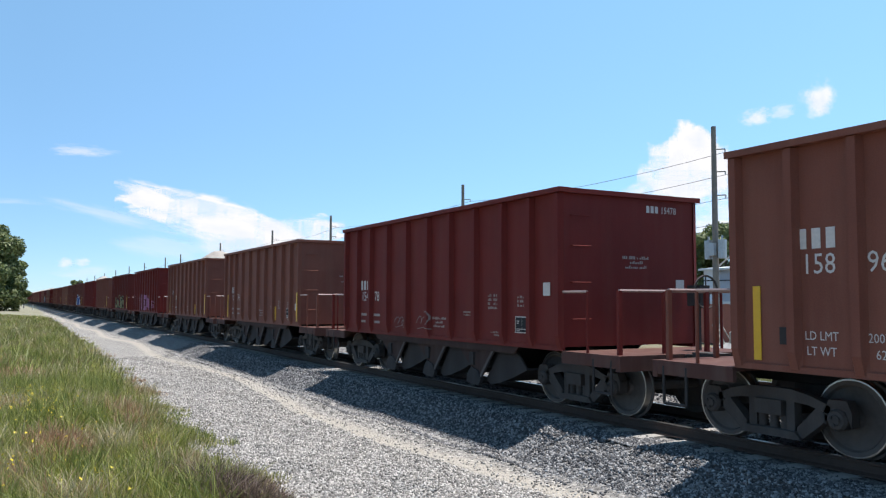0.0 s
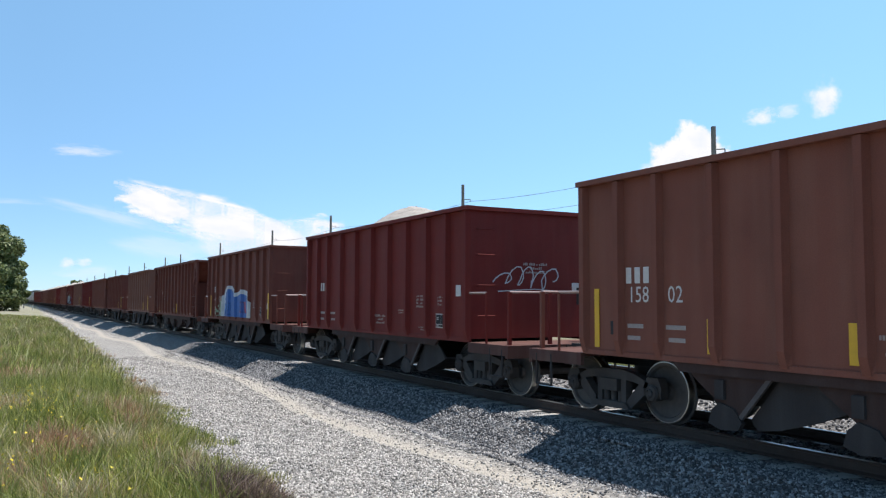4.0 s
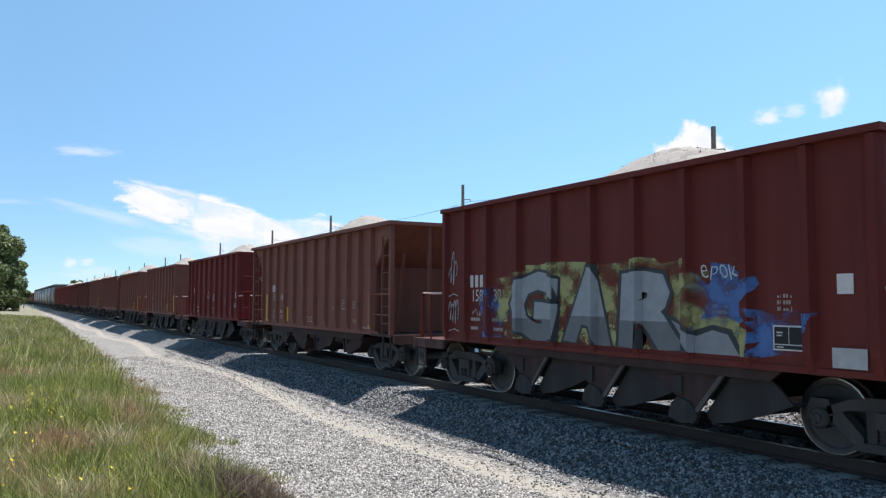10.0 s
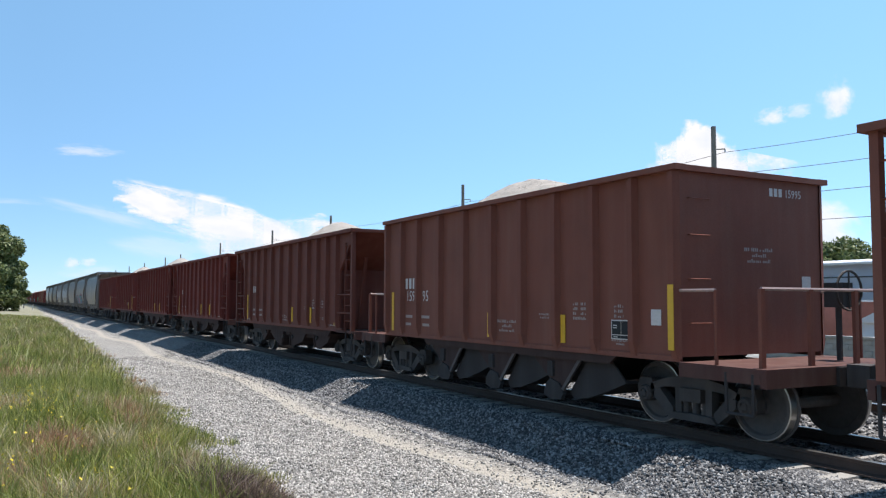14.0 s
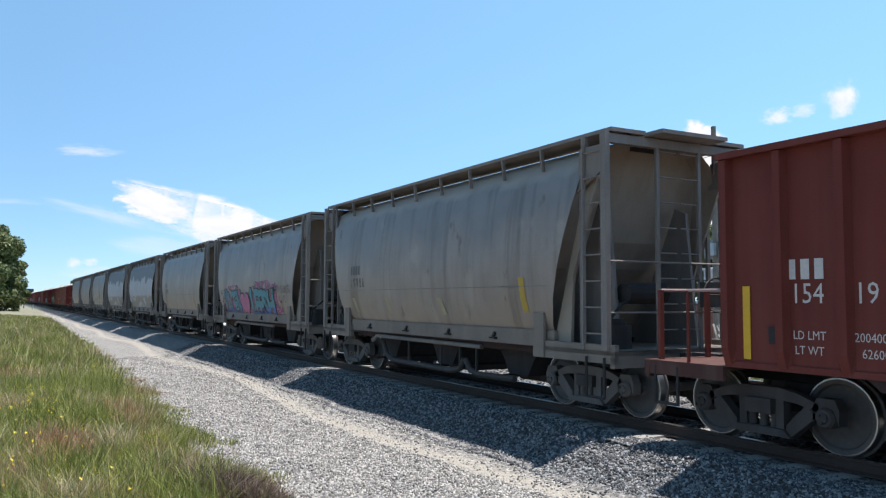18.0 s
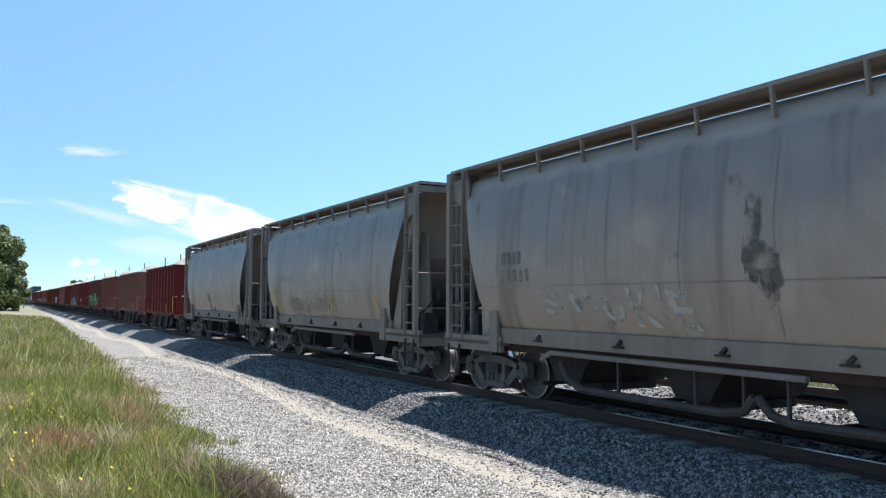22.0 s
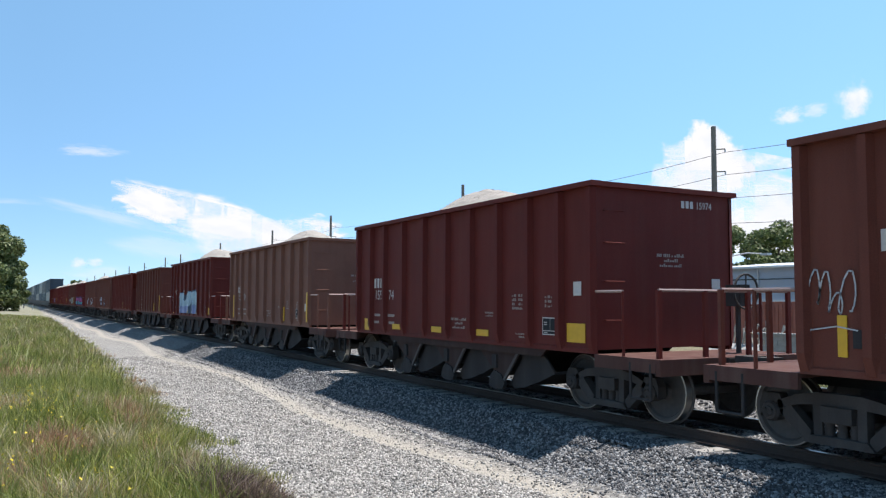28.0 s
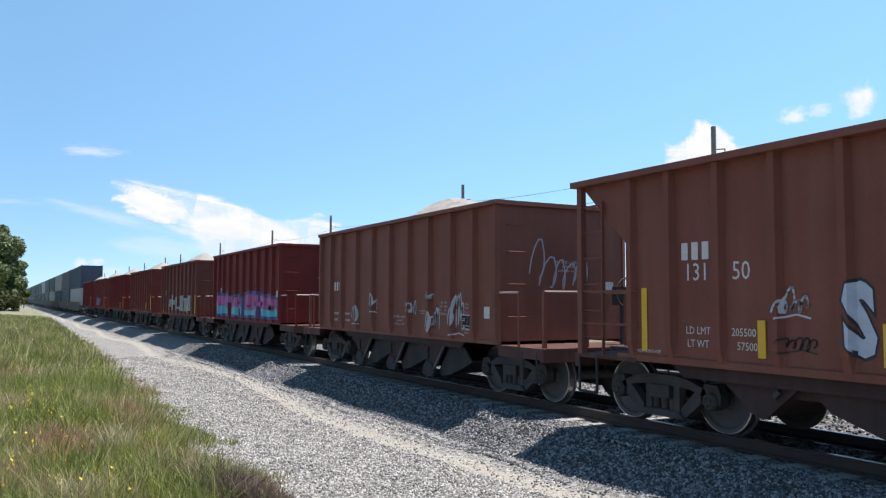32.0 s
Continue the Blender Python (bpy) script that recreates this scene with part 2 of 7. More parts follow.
def relief(x, y):
    """Height with the road's and the shoulder's small humps."""
    z = height(x, y)
    if -60 < x < 3 and 2.0 < y < 7.6:
        z += 0.05 * noise.noise(Vector((x * 0.5, y * 0.9, 0))) + 0.03 * noise.noise(Vector((x * 2.2, y * 2.2, 3)))
        z += 0.09 * math.exp(-((y - 6.3) / 0.45) ** 2) * (0.6 + noise.noise(Vector((x * 0.35, 0, 7))))
    return z


def ground():
    xs = sorted(set([-4500, -3000, -2000, -1300, -900, -650, -480, -360, -280, -220] + [-180 + 4 * i for i in range(32)] + [-52 + 0.8 * i for i in range(30)] + [-28 + 0.25 * i for i in range(112)] + [0, 3, 8, 15, 30, 60, 120, 300, 700, 1500, 4500]))
    ys = sorted(set([-4500, -2000, -900, -400, -200, -100, -50, -30, -20, -14, -10, -7, -5] + [-4 + 0.25 * i for i in range(82)] + [17, 18.5, 20, 23, 27, 32, 40, 50, 70, 110, 200, 450, 1000, 2200, 4500]))
    v, f = [], []
    for x in xs:
        for y in ys:
            z = relief(x, y)
            v.append((x, y, z))
    n = len(ys)
    for i in range(len(xs) - 1):
        for j in range(n - 1):
            f.append((i * n + j, (i + 1) * n + j, (i + 1) * n + j + 1, i * n + j + 1))
    me = bpy.data.meshes.new("ground")
    me.from_pydata(v, [], f)
    me.polygons.foreach_set("use_smooth", [True] * len(f))
    m, nt, b = nodes_of("gravel_and_soil", 0.95)
    tc = nt.nodes.new("ShaderNodeTexCoord")
    sep = nt.nodes.new("ShaderNodeSeparateXYZ")
    nt.links.new(tc.outputs["Object"], sep.inputs[0])
    vor = nt.nodes.new("ShaderNodeTexVoronoi")
    vor.inputs["Scale"].default_value = 24
    nt.links.new(tc.outputs["Object"], vor.inputs["Vector"])
    hue = nt.nodes.new("ShaderNodeSeparateColor")
    nt.links.new(vor.outputs["Color"], hue.inputs[0])
    stones = ramp(nt, hue.outputs[0], [(0.0, (0.06, 0.057, 0.053)), (1.0, (0.42, 0.40, 0.362)), (0.5, (0.168, 0.161, 0.148))])
    fines = mixc(nt, noise_of(nt, 5, 6), (0.16, 0.147, 0.127), (0.235, 0.22, 0.193))
    gravel = mixc(nt, ramp(nt, noise_of(nt, 0.55, 5, stretch=(0.35, 1, 1)), [(0.40, gray3(0.95)), (0.66, gray3(0.68))]), fines, stones)
    coarse = nt.nodes.new("ShaderNodeTexVoronoi")
    coarse.inputs["Scale"].default_value = 8.5
    nt.links.new(tc.outputs["Object"], coarse.inputs["Vector"])
    chip = nt.nodes.new("ShaderNodeSeparateColor")
    nt.links.new(coarse.outputs["Color"], chip.inputs[0])
    gravel = mixc(nt, 0.5, gravel, ramp(nt, chip.outputs[0], [(0.0, gray3(0.68)), (1.0, gray3(1.3))]), "MULTIPLY")
    # ballast ground darkened and cooled in colour to deepen the train's shade
    shaded_bed = nt.nodes.new("ShaderNodeMapRange")
    nt.links.new(sep.outputs[1], shaded_bed.inputs[0])
    shaded_bed.inputs[1].default_value, shaded_bed.inputs[2].default_value = 6.45, 6.95
    wave = nt.nodes.new("ShaderNodeMath")
    wave.operation = "SINE"
    lane = nt.nodes.new("ShaderNodeMath")
    lane.operation = "MULTIPLY"
    lane.inputs[1].default_value = 0.31
    nt.links.new(sep.outputs[0], lane.inputs[0])
    nt.links.new(lane.outputs[0], wave.inputs[0])
    off = nt.nodes.new("ShaderNodeMath")
    off.operation = "MULTIPLY_ADD"
    off.inputs[1].default_value = 0.25
    nt.links.new(wave.outputs[0], off.inputs[0])
    nt.links.new(sep.outputs[1], off.inputs[2])
    lane_col = mixc(nt, noise_of(nt, 7, 6), (0.25, 0.225, 0.185), (0.36, 0.33, 0.275))
    gravel = mixc(nt, ramp(nt, ranged(nt, off.outputs[0], 5.45, 6.45), [(0.2, gray3(0)), (0.42, gray3(0.8)), (0.58, gray3(0.8)), (0.8, gray3(0))]), gravel, lane_col)
    gravel = mixc(nt, shaded_bed.outputs[0], gravel, mixc(nt, 1.0, gravel, (0.66, 0.67, 0.70), "MULTIPLY"))
    # soil under the grass, its tone darkened to hold the shade among the blades
    soil = mixc(nt, noise_of(nt, 1.4, 6), (0.085, 0.075, 0.035), (0.19, 0.16, 0.095))
    edge = nt.nodes.new("ShaderNodeMath")
    edge.operation = "ADD"
    wob = nt.nodes.new("ShaderNodeMath")
    wob.operation = "MULTIPLY_ADD"
    nt.links.new(noise_of(nt, 0.7, 5), wob.inputs[0])
    wob.inputs[1].default_value, wob.inputs[2].default_value = 1.2, -0.6
    slant = nt.nodes.new("ShaderNodeMath")
    slant.operation = "MULTIPLY_ADD"
    nt.links.new(sep.outputs[0], slant.inputs[0])
    slant.inputs[1].default_value = 0.022
    nt.links.new(sep.outputs[1], slant.inputs[2])
    nt.links.new(slant.outputs[0], edge.inputs[0])
    nt.links.new(wob.outputs[0], edge.inputs[1])
    isgrav = nt.nodes.new("ShaderNodeMapRange")
    nt.links.new(edge.outputs[0], isgrav.inputs[0])
    isgrav.inputs[1].default_value, isgrav.inputs[2].default_value = 2.35, 2.75
    far = nt.nodes.new("ShaderNodeMapRange")
    nt.links.new(sep.outputs[1], far.inputs[0])
    far.inputs[1].default_value, far.inputs[2].default_value, far.inputs[3].default_value, far.inputs[4].default_value = 19, 21, 1, 0
    both = nt.nodes.new("ShaderNodeMath")
    both.operation = "MULTIPLY"
    nt.links.new(isgrav.outputs[0], both.inputs[0])
    nt.links.new(far.outputs[0], both.inputs[1])
    bare = nt.nodes.new("ShaderNodeMapRange")
    nt.links.new(sep.outputs[0], bare.inputs[0])
    bare.inputs[1].default_value, bare.inputs[2].default_value, bare.inputs[3].default_value, bare.inputs[4].default_value = -122, -108, 0, 1
    soil = mixc(nt, bare.outputs[0], mixc(nt, noise_of(nt, 0.12, 5), (0.13, 0.135, 0.07), (0.24, 0.225, 0.18)), soil)
    nt.links.new(mixc(nt, both.outputs[0], soil, gravel), b.inputs["Base Color"])
    bp = nt.nodes.new("ShaderNodeBump")
    bp.inputs["Strength"].default_value, bp.inputs["Distance"].default_value = 0.9, 0.03
    bp.invert = True
    nt.links.new(vor.outputs["Distance"], bp.inputs["Height"])
    nt.links.new(bp.outputs[0], b.inputs["Normal"])
    me.materials.append(m)
    return tagged(new("ground", me), "pale gravel service road, ballast shoulders and weedy verge", "ground", kind="structure")


ground()


def rail_track(y, name, label):
    tr = tagged(new(name), label, "railway track", kind="structure")
    tr.location = (0, y, 0)
    prof = [(-0.075, -0.17), (0.075, -0.17), (0.075, -0.155), (0.012, -0.13), (0.012, -0.045), (0.036, -0.035), (0.036, -0.004), (0.028, 0), (-0.028, 0), (-0.036, -0.004), (-0.036, -0.035), (-0.012, -0.045), (-0.012, -0.13), (-0.075, -0.155)]
    for s in (-1, 1):
        g = Geo()
        k = len(prof)
        for x in (-1400, 400):
            g.v += [(x, s * GAUGE / 2 + a, b) for a, b in prof]
        for i in range(k):
            j = (i + 1) % k
            g.face((i, j, k + j, k + i), 1 if i in (6, 7, 8) else 0)
        part("rail", g, [RUST, TREAD], tr, "rusty steel rail with a polished head")
    sl = Geo().hexa([(-0.13, -1.3, -0.4), (0.13, -1.3, -0.4), (0.13, 1.3, -0.4), (-0.13, 1.3, -0.4), (-0.11, -1.29, -0.175), (0.11, -1.29, -0.175), (0.11, 1.29, -0.175), (-0.11, 1.29, -0.175)]).mesh("sleeper")
    sl.materials.append(CONCRETE)
    for i in range(150):
        ob = new("sleeper", sl)
        ob.parent = tr
        ob.location = (2.0 - i * 0.61, 0, 0)
    g = Geo()
    for i in range(150, 420):
        x = 2.0 - i * 0.61
        g.box(x - 0.12, x + 0.12, -1.3, 1.3, -0.4, -0.175)
    tagged(part("sleepers", g, CONCRETE, tr, "far concrete sleepers in a row"), kind="stuff")
    return tr


rail_track(TRACK_Y, "track_1", "main track with steel rails on concrete sleepers")
rail_track(SECOND_Y, "track_2", "second track with rusty rails on pale sleepers")

# ---------------------------------------------------------------- railway cars
SPEED = 18.6
LONG = SPEED / 18.2  # lengthens every car of the train
R_WHEEL = 0.457


def wheelset_mesh():
    g = Geo()
    for s in (-1, 1):
        prof = [(0.0, 0.80), (0.10, 0.80), (0.13, 0.755), (0.20, 0.745), (0.36, 0.765), (0.385, 0.80), (0.435, 0.802), (0.452, 0.80), (0.458, 0.745), (0.462, 0.70), (0.487, 0.685), (0.485, 0.66), (0.40, 0.665), (0.37, 0.70), (0.2, 0.71), (0.09, 0.69)]
        mats = [0, 0, 0, 0, 0, 0, 1, 1, 1, 0, 0, 0, 0, 0, 0]
        g.turned([(r, -s * o) for r, o in prof], 28, mats)
    g.bar((0, -0.7, 0), (0, 0.7, 0), 0.085, None, 0, 10)
    me = g.mesh("wheelset", True)
    me.set_sharp_from_angle(angle=radians(28))
    me.materials.append(WHEEL)
    me.materials.append(TREAD)
    return me


WHEELSET = wheelset_mesh()


def side_frame_mesh():
    """A cast side frame with its two windows, bearing ends and springs' seat; the origin lies over the truck's middle."""
    g = Geo()
    y0, y1 = -0.075, 0.075
    up = [(-0.80, 0.50), (-0.52, 0.58), (-0.30, 0.60), (0.30, 0.60), (0.52, 0.58), (0.80, 0.50), (0.80, 0.60), (0.52, 0.70), (0.28, 0.745), (-0.28, 0.745), (-0.52, 0.70), (-0.80, 0.60)]
    g.slab(up, y0, y1)
    for s in (-1, 1):
        o = [(s * 0.80, 0.47), (s * 0.62, 0.56), (s * 0.36, 0.30), (s * 0.36, 0.18), (s * 0.44, 0.18)]
        g.slab(o if s < 0 else o[::-1], y0, y1)
        g.slab([(s * 0.27 - 0.055, 0.2), (s * 0.27 + 0.055, 0.2), (s * 0.27 + 0.055, 0.62), (s * 0.27 - 0.055, 0.62)], y0 + 0.01, y1 - 0.01)
        x = s * 0.889
        g.slab([(x - 0.16, 0.38), (x - 0.09, 0.56), (x + 0.09, 0.56), (x + 0.16, 0.38), (x + 0.17, 0.55), (x + 0.11, 0.68), (x - 0.11, 0.68), (x - 0.17, 0.55)], y0, y1)
    g.slab([(-0.44, 0.16), (0.44, 0.16), (0.36, 0.25), (-0.36, 0.25)], -0.12, 0.12)
    return g.mesh("side_frame")


def bearing_mesh():
    g = Geo()
    g.turned([(0.0, -0.13), (0.055, -0.13), (0.065, -0.115), (0.10, -0.11), (0.125, -0.08), (0.125, 0.08)], 14)
    for i in range(3):
        a = i * math.tau / 3 + 0.4
        g.bar((0.05 * math.cos(a), -0.145, 0.05 * math.sin(a)), (0.05 * math.cos(a), -0.12, 0.05 * math.sin(a)), 0.018, None, 0, 6)
    return g.mesh("bearing_cap", False)


def springs_mesh():
    """Three upright coils, each a rippled column, on one seat."""
    g = Geo()
    for x in (-0.16, 0.0, 0.16):
        n = len(g.v)
        g.turned([(0.05 + 0.018 * (k % 2), 0.25 + k * 0.021) for k in range(14)], 10)
        g.v[n:] = [(x + a, c, b) for a, b, c in g.v[n:]]
    g.box(-0.26, 0.26, -0.1, 0.1, 0.235, 0.255)
    return g.mesh("spring_group", True)


FRAME_ME, CAP_ME, SPRING_ME = side_frame_mesh(), bearing_mesh(), springs_mesh()
for me_ in (FRAME_ME, CAP_ME, SPRING_ME):
    me_.materials.append(TRUCK)


def add_truck(car, x):
    g = Geo()
    g.slab([(-0.19, 0.42), (0.19, 0.42), (0.19, 0.60), (-0.19, 0.60)], -1.12, 1.12)
    g.box(-0.25, 0.25, -0.28, 0.28, 0.58, 0.74)
    g.box(-0.62, -0.56, -0.9, 0.9, 0.36, 0.46).box(0.56, 0.62, -0.9, 0.9, 0.36, 0.46)
    tr = part("truck", g, TRUCK, car, "grimy cast steel freight truck", pose(x, 0, 0))
    for s in (-1, 1):
        part("side_frame", FRAME_ME, TRUCK, tr, at=pose(0, s * 0.99, 0))
        part("spring_group", SPRING_ME, TRUCK, tr, at=pose(0, s * 0.99, 0))
        for q in (-1, 1):
            part("bearing_cap", CAP_ME, TRUCK, tr, at=pose(q * 0.889, s * 1.0, R_WHEEL, 0, 0, 0 if s < 0 else 180))
    for q in (-1, 1):
        part("wheelset", WHEELSET, WHEEL, tr, "worn steel wheels on one axle", pose(q * 0.889, 0, R_WHEEL))
    return tr


def coupler_geo(s, x0, x1):
    g = Geo()
    g.box(min(s * x0, s * (x1 - 0.25)), max(s * x0, s * (x1 - 0.25)), -0.08, 0.08, 0.80, 0.96)
    k = [(s * (x1 - 0.25), -0.16), (s * (x1 + 0.05), -0.17), (s * (x1 + 0.06), -0.05), (s * (x1 - 0.08), 0.0), (s * (x1 + 0.02), 0.17), (s * (x1 - 0.25), 0.16)]
    k = k if s > 0 else k[::-1]
    n = len(g.v)
    g.v += [(x, y, 0.74) for x, y in k] + [(x, y, 1.02) for x, y in k]
    m = len(k)
    g.face(range(n + m - 1, n - 1, -1))
    g.face(range(n + m, n + 2 * m))
    for i in range(m):
        j = (i + 1) % m
        g.face((n + i, n + j, n + m + j, n + m + i))
    return g


def heap_mesh(seed, lx, ly, base, peak, tops):
    """Crushed stone in the car: heaps with rough slopes."""
    nx, ny = 64, 22
    v, f = [], []
    for i in range(nx + 1):
        for j in range(ny + 1):
            x, y = -lx + 2 * lx * i / nx, -ly + 2 * ly * j / ny
            h = 0.0
            for cx, r, a in tops:
                d = math.hypot((x - cx) / r, y / 1.25)
                h = max(h, a * (1 - d ** 1.5) if d < 1 else 0)
            z = base + max(0.0, h) * peak + 0.035 * noise.noise(Vector((x * 6, y * 6, seed))) + 0.03 * noise.noise(Vector((x * 14, y * 14, seed)))
            v.append((x, y, z))
    for i in range(nx):
        for j in range(ny):
            a = i * (ny + 1) + j
            f.append((a, a + ny + 1, a + ny + 2, a + 1))
    rnd = random.Random(seed)
    for _ in range(1500):
        i, j = rnd.randrange(2, nx - 1), rnd.randrange(2, ny - 1)
        x, y, z = v[i * (ny + 1) + j]
        if z < base + 0.12 * peak or not peak:
            continue
        x, y, k, r = x + rnd.uniform(-0.07, 0.07), y + rnd.uniform(-0.06, 0.06), len(v), rnd.uniform(0.008, 0.018)
        for dx, dy, dz in ((1, 0, 0), (-1, 0, 0), (0, 1, 0), (0, -1, 0), (0, 0, 1), (0, 0, -1)):
            v.append((x + r * (dx + rnd.uniform(-0.4, 0.4)), y + r * (dy + rnd.uniform(-0.4, 0.4)), z + r * (dz - 0.35 + rnd.uniform(-0.3, 0.3))))
        f += [(k, k + 2, k + 4), (k + 2, k + 1, k + 4), (k + 1, k + 3, k + 4), (k + 3, k, k + 4)]
    me = bpy.data.meshes.new("stone_load")
    me.from_pydata(v, [], f)
    me.materials.append(STONE)
    return me


HEAPS_A = [heap_mesh(1, 4.5, 1.4, 3.25, 0.0, [(0, 2, 1)]), heap_mesh(2, 4.5, 1.4, 3.4, 0.88, [(-0.9, 2.9, 1)]), heap_mesh(3, 4.5, 1.4, 3.4, 0.86, [(0.25, 2.7, 1)]), heap_mesh(4, 4.5, 1.4, 3.4, 0.95, [(-0.8, 2.8, 1), (0.6, 2.6, 0.85)]), heap_mesh(7, 4.5, 1.4, 3.4, 0.86, [(0.6, 2.4, 1), (2.7, 1.9, 0.88)])]
HEAPS_B = [heap_mesh(5, 5.1, 1.38, 3.3, 0.0, [(0, 2, 1)]), heap_mesh(6, 5.1, 1.38, 3.4, 0.9, [(0.8, 3.0, 1)])]


def post_mesh(z0, z1, w=0.11, d=0.15):
    """A pressed upright: a trapezoid section with its foot cut slanting."""
    g = Geo()
    a, b = w * 0.5, w * 0.85
    sec0 = [(-b, 0.0), (-a, -d * 0.4), (a, -d * 0.4), (b, 0.0)]
    sec1 = [(-b, 0.0), (-a, -d), (a, -d), (b, 0.0)]
    rings = [(z0, sec0), (z0 + 0.2, sec1), (z1, sec1)]
    for z, s in rings:
        g.v += [(x, y, z) for x, y in s]
    for k in range(2):
        for i in range(3):
            g.face((k * 4 + i, k * 4 + i + 1, k * 4 + 5 + i, k * 4 + 4 + i))
    g.face((3, 2, 1, 0))
    g.face((8, 9, 10, 11))
    return g.mesh("side_post")


POST_A, POST_B = post_mesh(1.02, 3.56, 0.10, 0.10), post_mesh(1.02, 3.56, 0.095, 0.10)
STRIPE_ME = Geo().box(-0.052, 0.052, -0.008, 0.0, 0, 0.88).mesh("yellow_stripe")
SHORT_ME = Geo().box(-0.055, 0.055, -0.012, 0.0, 0, 0.45).mesh("yellow_stripe")
for me_ in (STRIPE_ME, SHORT_ME):
    me_.materials.append(YELLOW)
PAINTED = ("body", "top_chord", "side_post", "side_sill", "handrail", "corner_post", "ladder", "end_railing", "cage_post", "slope_sheet", "brace", "side_sheet", "grab_iron", "end_bulkhead")


GRAB_ME = Geo().pipe([(0.005, -0.19, 0), (0.05, -0.19, 0), (0.05, 0.19, 0), (0.005, 0.19, 0)], 0.008, 5).mesh("grab_iron")


def make_gondola():
    """Open-top stone car with upright ends and a platform at each end."""
    car = new("open_hopper_car")
    L, W, T = 4.575, 1.45, 0.06
    g = Geo()
    for a, b, z in ((L, W, 1.05), (L, W, 3.6), (L - T, W - T, 3.6), (L - T, W - T, 1.16)):
        g.v += [(-a, -b, z), (a, -b, z), (a, b, z), (-a, b, z)]
    g.face((3, 2, 1, 0))
    for k in range(3):
        for q in range(4):
            r = (q + 1) % 4
            g.face((4 * k + q, 4 * k + r, 4 * k + 4 + r, 4 * k + 4 + q))
    g.face((12, 13, 14, 15))
    part("body", g, BROWN, car)
    g = Geo()
    for s in (-1, 1):
        y = sorted((s * 1.58, s * 1.38))
        g.box(-L - 0.02, L + 0.07, y[0], y[1], 3.57, 3.65)
        x = sorted((s * L + (0.07 if s > 0 else -0.02), s * (L - 0.1)))
        g.box(x[0], x[1], -1.38, 1.38, 3.565, 3.645)
    part("top_chord", g, BROWN, car)
    for s in (-1, 1):
        for x in (-4.51, -3.73, -2.95, -1.97, -0.97, 0.02, 0.97, 1.92, 2.87, 3.72, 4.51):
            part("side_post", POST_A, BROWN, car, at=pose(s * x if s > 0 else x, s * W, 0, 0, 0, 180 if s > 0 else 0))
        y = sorted((s * 1.42, s * 1.475))
        part("side_sill", Geo().box(-L, L, y[0], y[1], 0.985, 1.06), BROWN, car)
        y = sorted((s * 1.40, s * 1.445))
        part("dusty_skirt", Geo().slab([(-2.75, 0.98), (-2.6, 0.86), (3.15, 0.86), (3.3, 0.98)], y[0], y[1]), APRON, car, "dusty brown strip under the side")
    part("center_sill", Geo().box(-6.0, 6.0, -0.22, 0.22, 0.74, 0.98), DUST, car)
    for x in (-1.8, 0.04, 1.85):
        g = Geo().slab([(-0.22, 0.52), (0.42, 0.50), (1.0, 1.02), (-0.95, 1.02)], -1.2, 1.2)
        ch = part("hopper_chute", g, DUST, car, "dark dusty sheet steel chute", pose(x, 0, 0))
        for s in (-1, 1):
            yy = s * 1.37
            part("chute_plate", Geo().slab([(-0.78, 0.97), (-0.62, 0.80), (-0.14, 0.45), (0.0, 0.36), (0.14, 0.36), (0.66, 0.97)], yy - 0.015, yy + 0.015), APRON, ch, "brown dusty side plate")
            if s > 0:
                continue
            part("chute_flange", Geo().bar((0.14, yy - s * -0.03, 0.36), (0.60, yy - s * -0.03, 0.90), 0.04, 0.06), EDGE, ch, "pale edge strip")
            part("door_lug", Geo().slab([(-0.36, 0.24), (-0.16, 0.18), (0.10, 0.20), (0.16, 0.30), (0.04, 0.46), (-0.18, 0.52), (-0.30, 0.42)], yy - 0.05, yy - 0.018 + 0.04), DUST, ch)
            part("hinge_bracket", Geo().box(-0.24, -0.10, min(yy, yy + s * 0.06), max(yy, yy + s * 0.06), 0.56, 0.80), DUST, ch)
        g = Geo()
        out = [(0.20, 0.34), (0.30, 0.22), (0.62, 0.27), (1.10, 0.42), (1.50, 0.58), (1.30, 0.78), (1.08, 0.95), (0.70, 0.95)]
        g.slab(out, -1.30, -1.26).slab(out, 1.26, 1.30)
        g.hexa([(0.26, -1.26, 0.25), (1.48, -1.26, 0.57), (1.48, 1.26, 0.57), (0.26, 1.26, 0.25), (0.24, -1.26, 0.29), (1.46, -1.26, 0.61), (1.46, 1.26, 0.61), (0.24, 1.26, 0.29)])
        part("chute_door", g, PAN, ch, "dusty grey chute pan")
    for s in (-1, 1):
        x = sorted((s * (L + 0.01), s * 5.95))
        g = Geo().box(x[0], x[1], -1.5, 1.5, 0.93, 0.99)
        e = sorted((s * 5.86, s * 5.95))
        g.box(e[0], e[1], -1.5, 1.5, 0.76, 0.93)
        sx = sorted((s * (L + 0.01), s * 5.855))
        for y in (-1.5, 1.44):
            g.box(sx[0], sx[1], y, y + 0.06, 0.8, 0.93)
        part("end_platform", g, DECK, car, "dusty steel end platform")
        g = Geo()
        g.pipe([(s * 5.78, -1.35, 1.95), (s * 5.78, 1.35, 1.95)], 0.025, 6, 1)
        for y in (-1.35, -0.45, 0.45, 1.35):
            g.bar((s * 5.78, y, 0.97), (s * 5.78, y, 1.95), 0.07, 0.05)
        part("end_railing", g, [BROWN, SUNLIT_WORN], car)
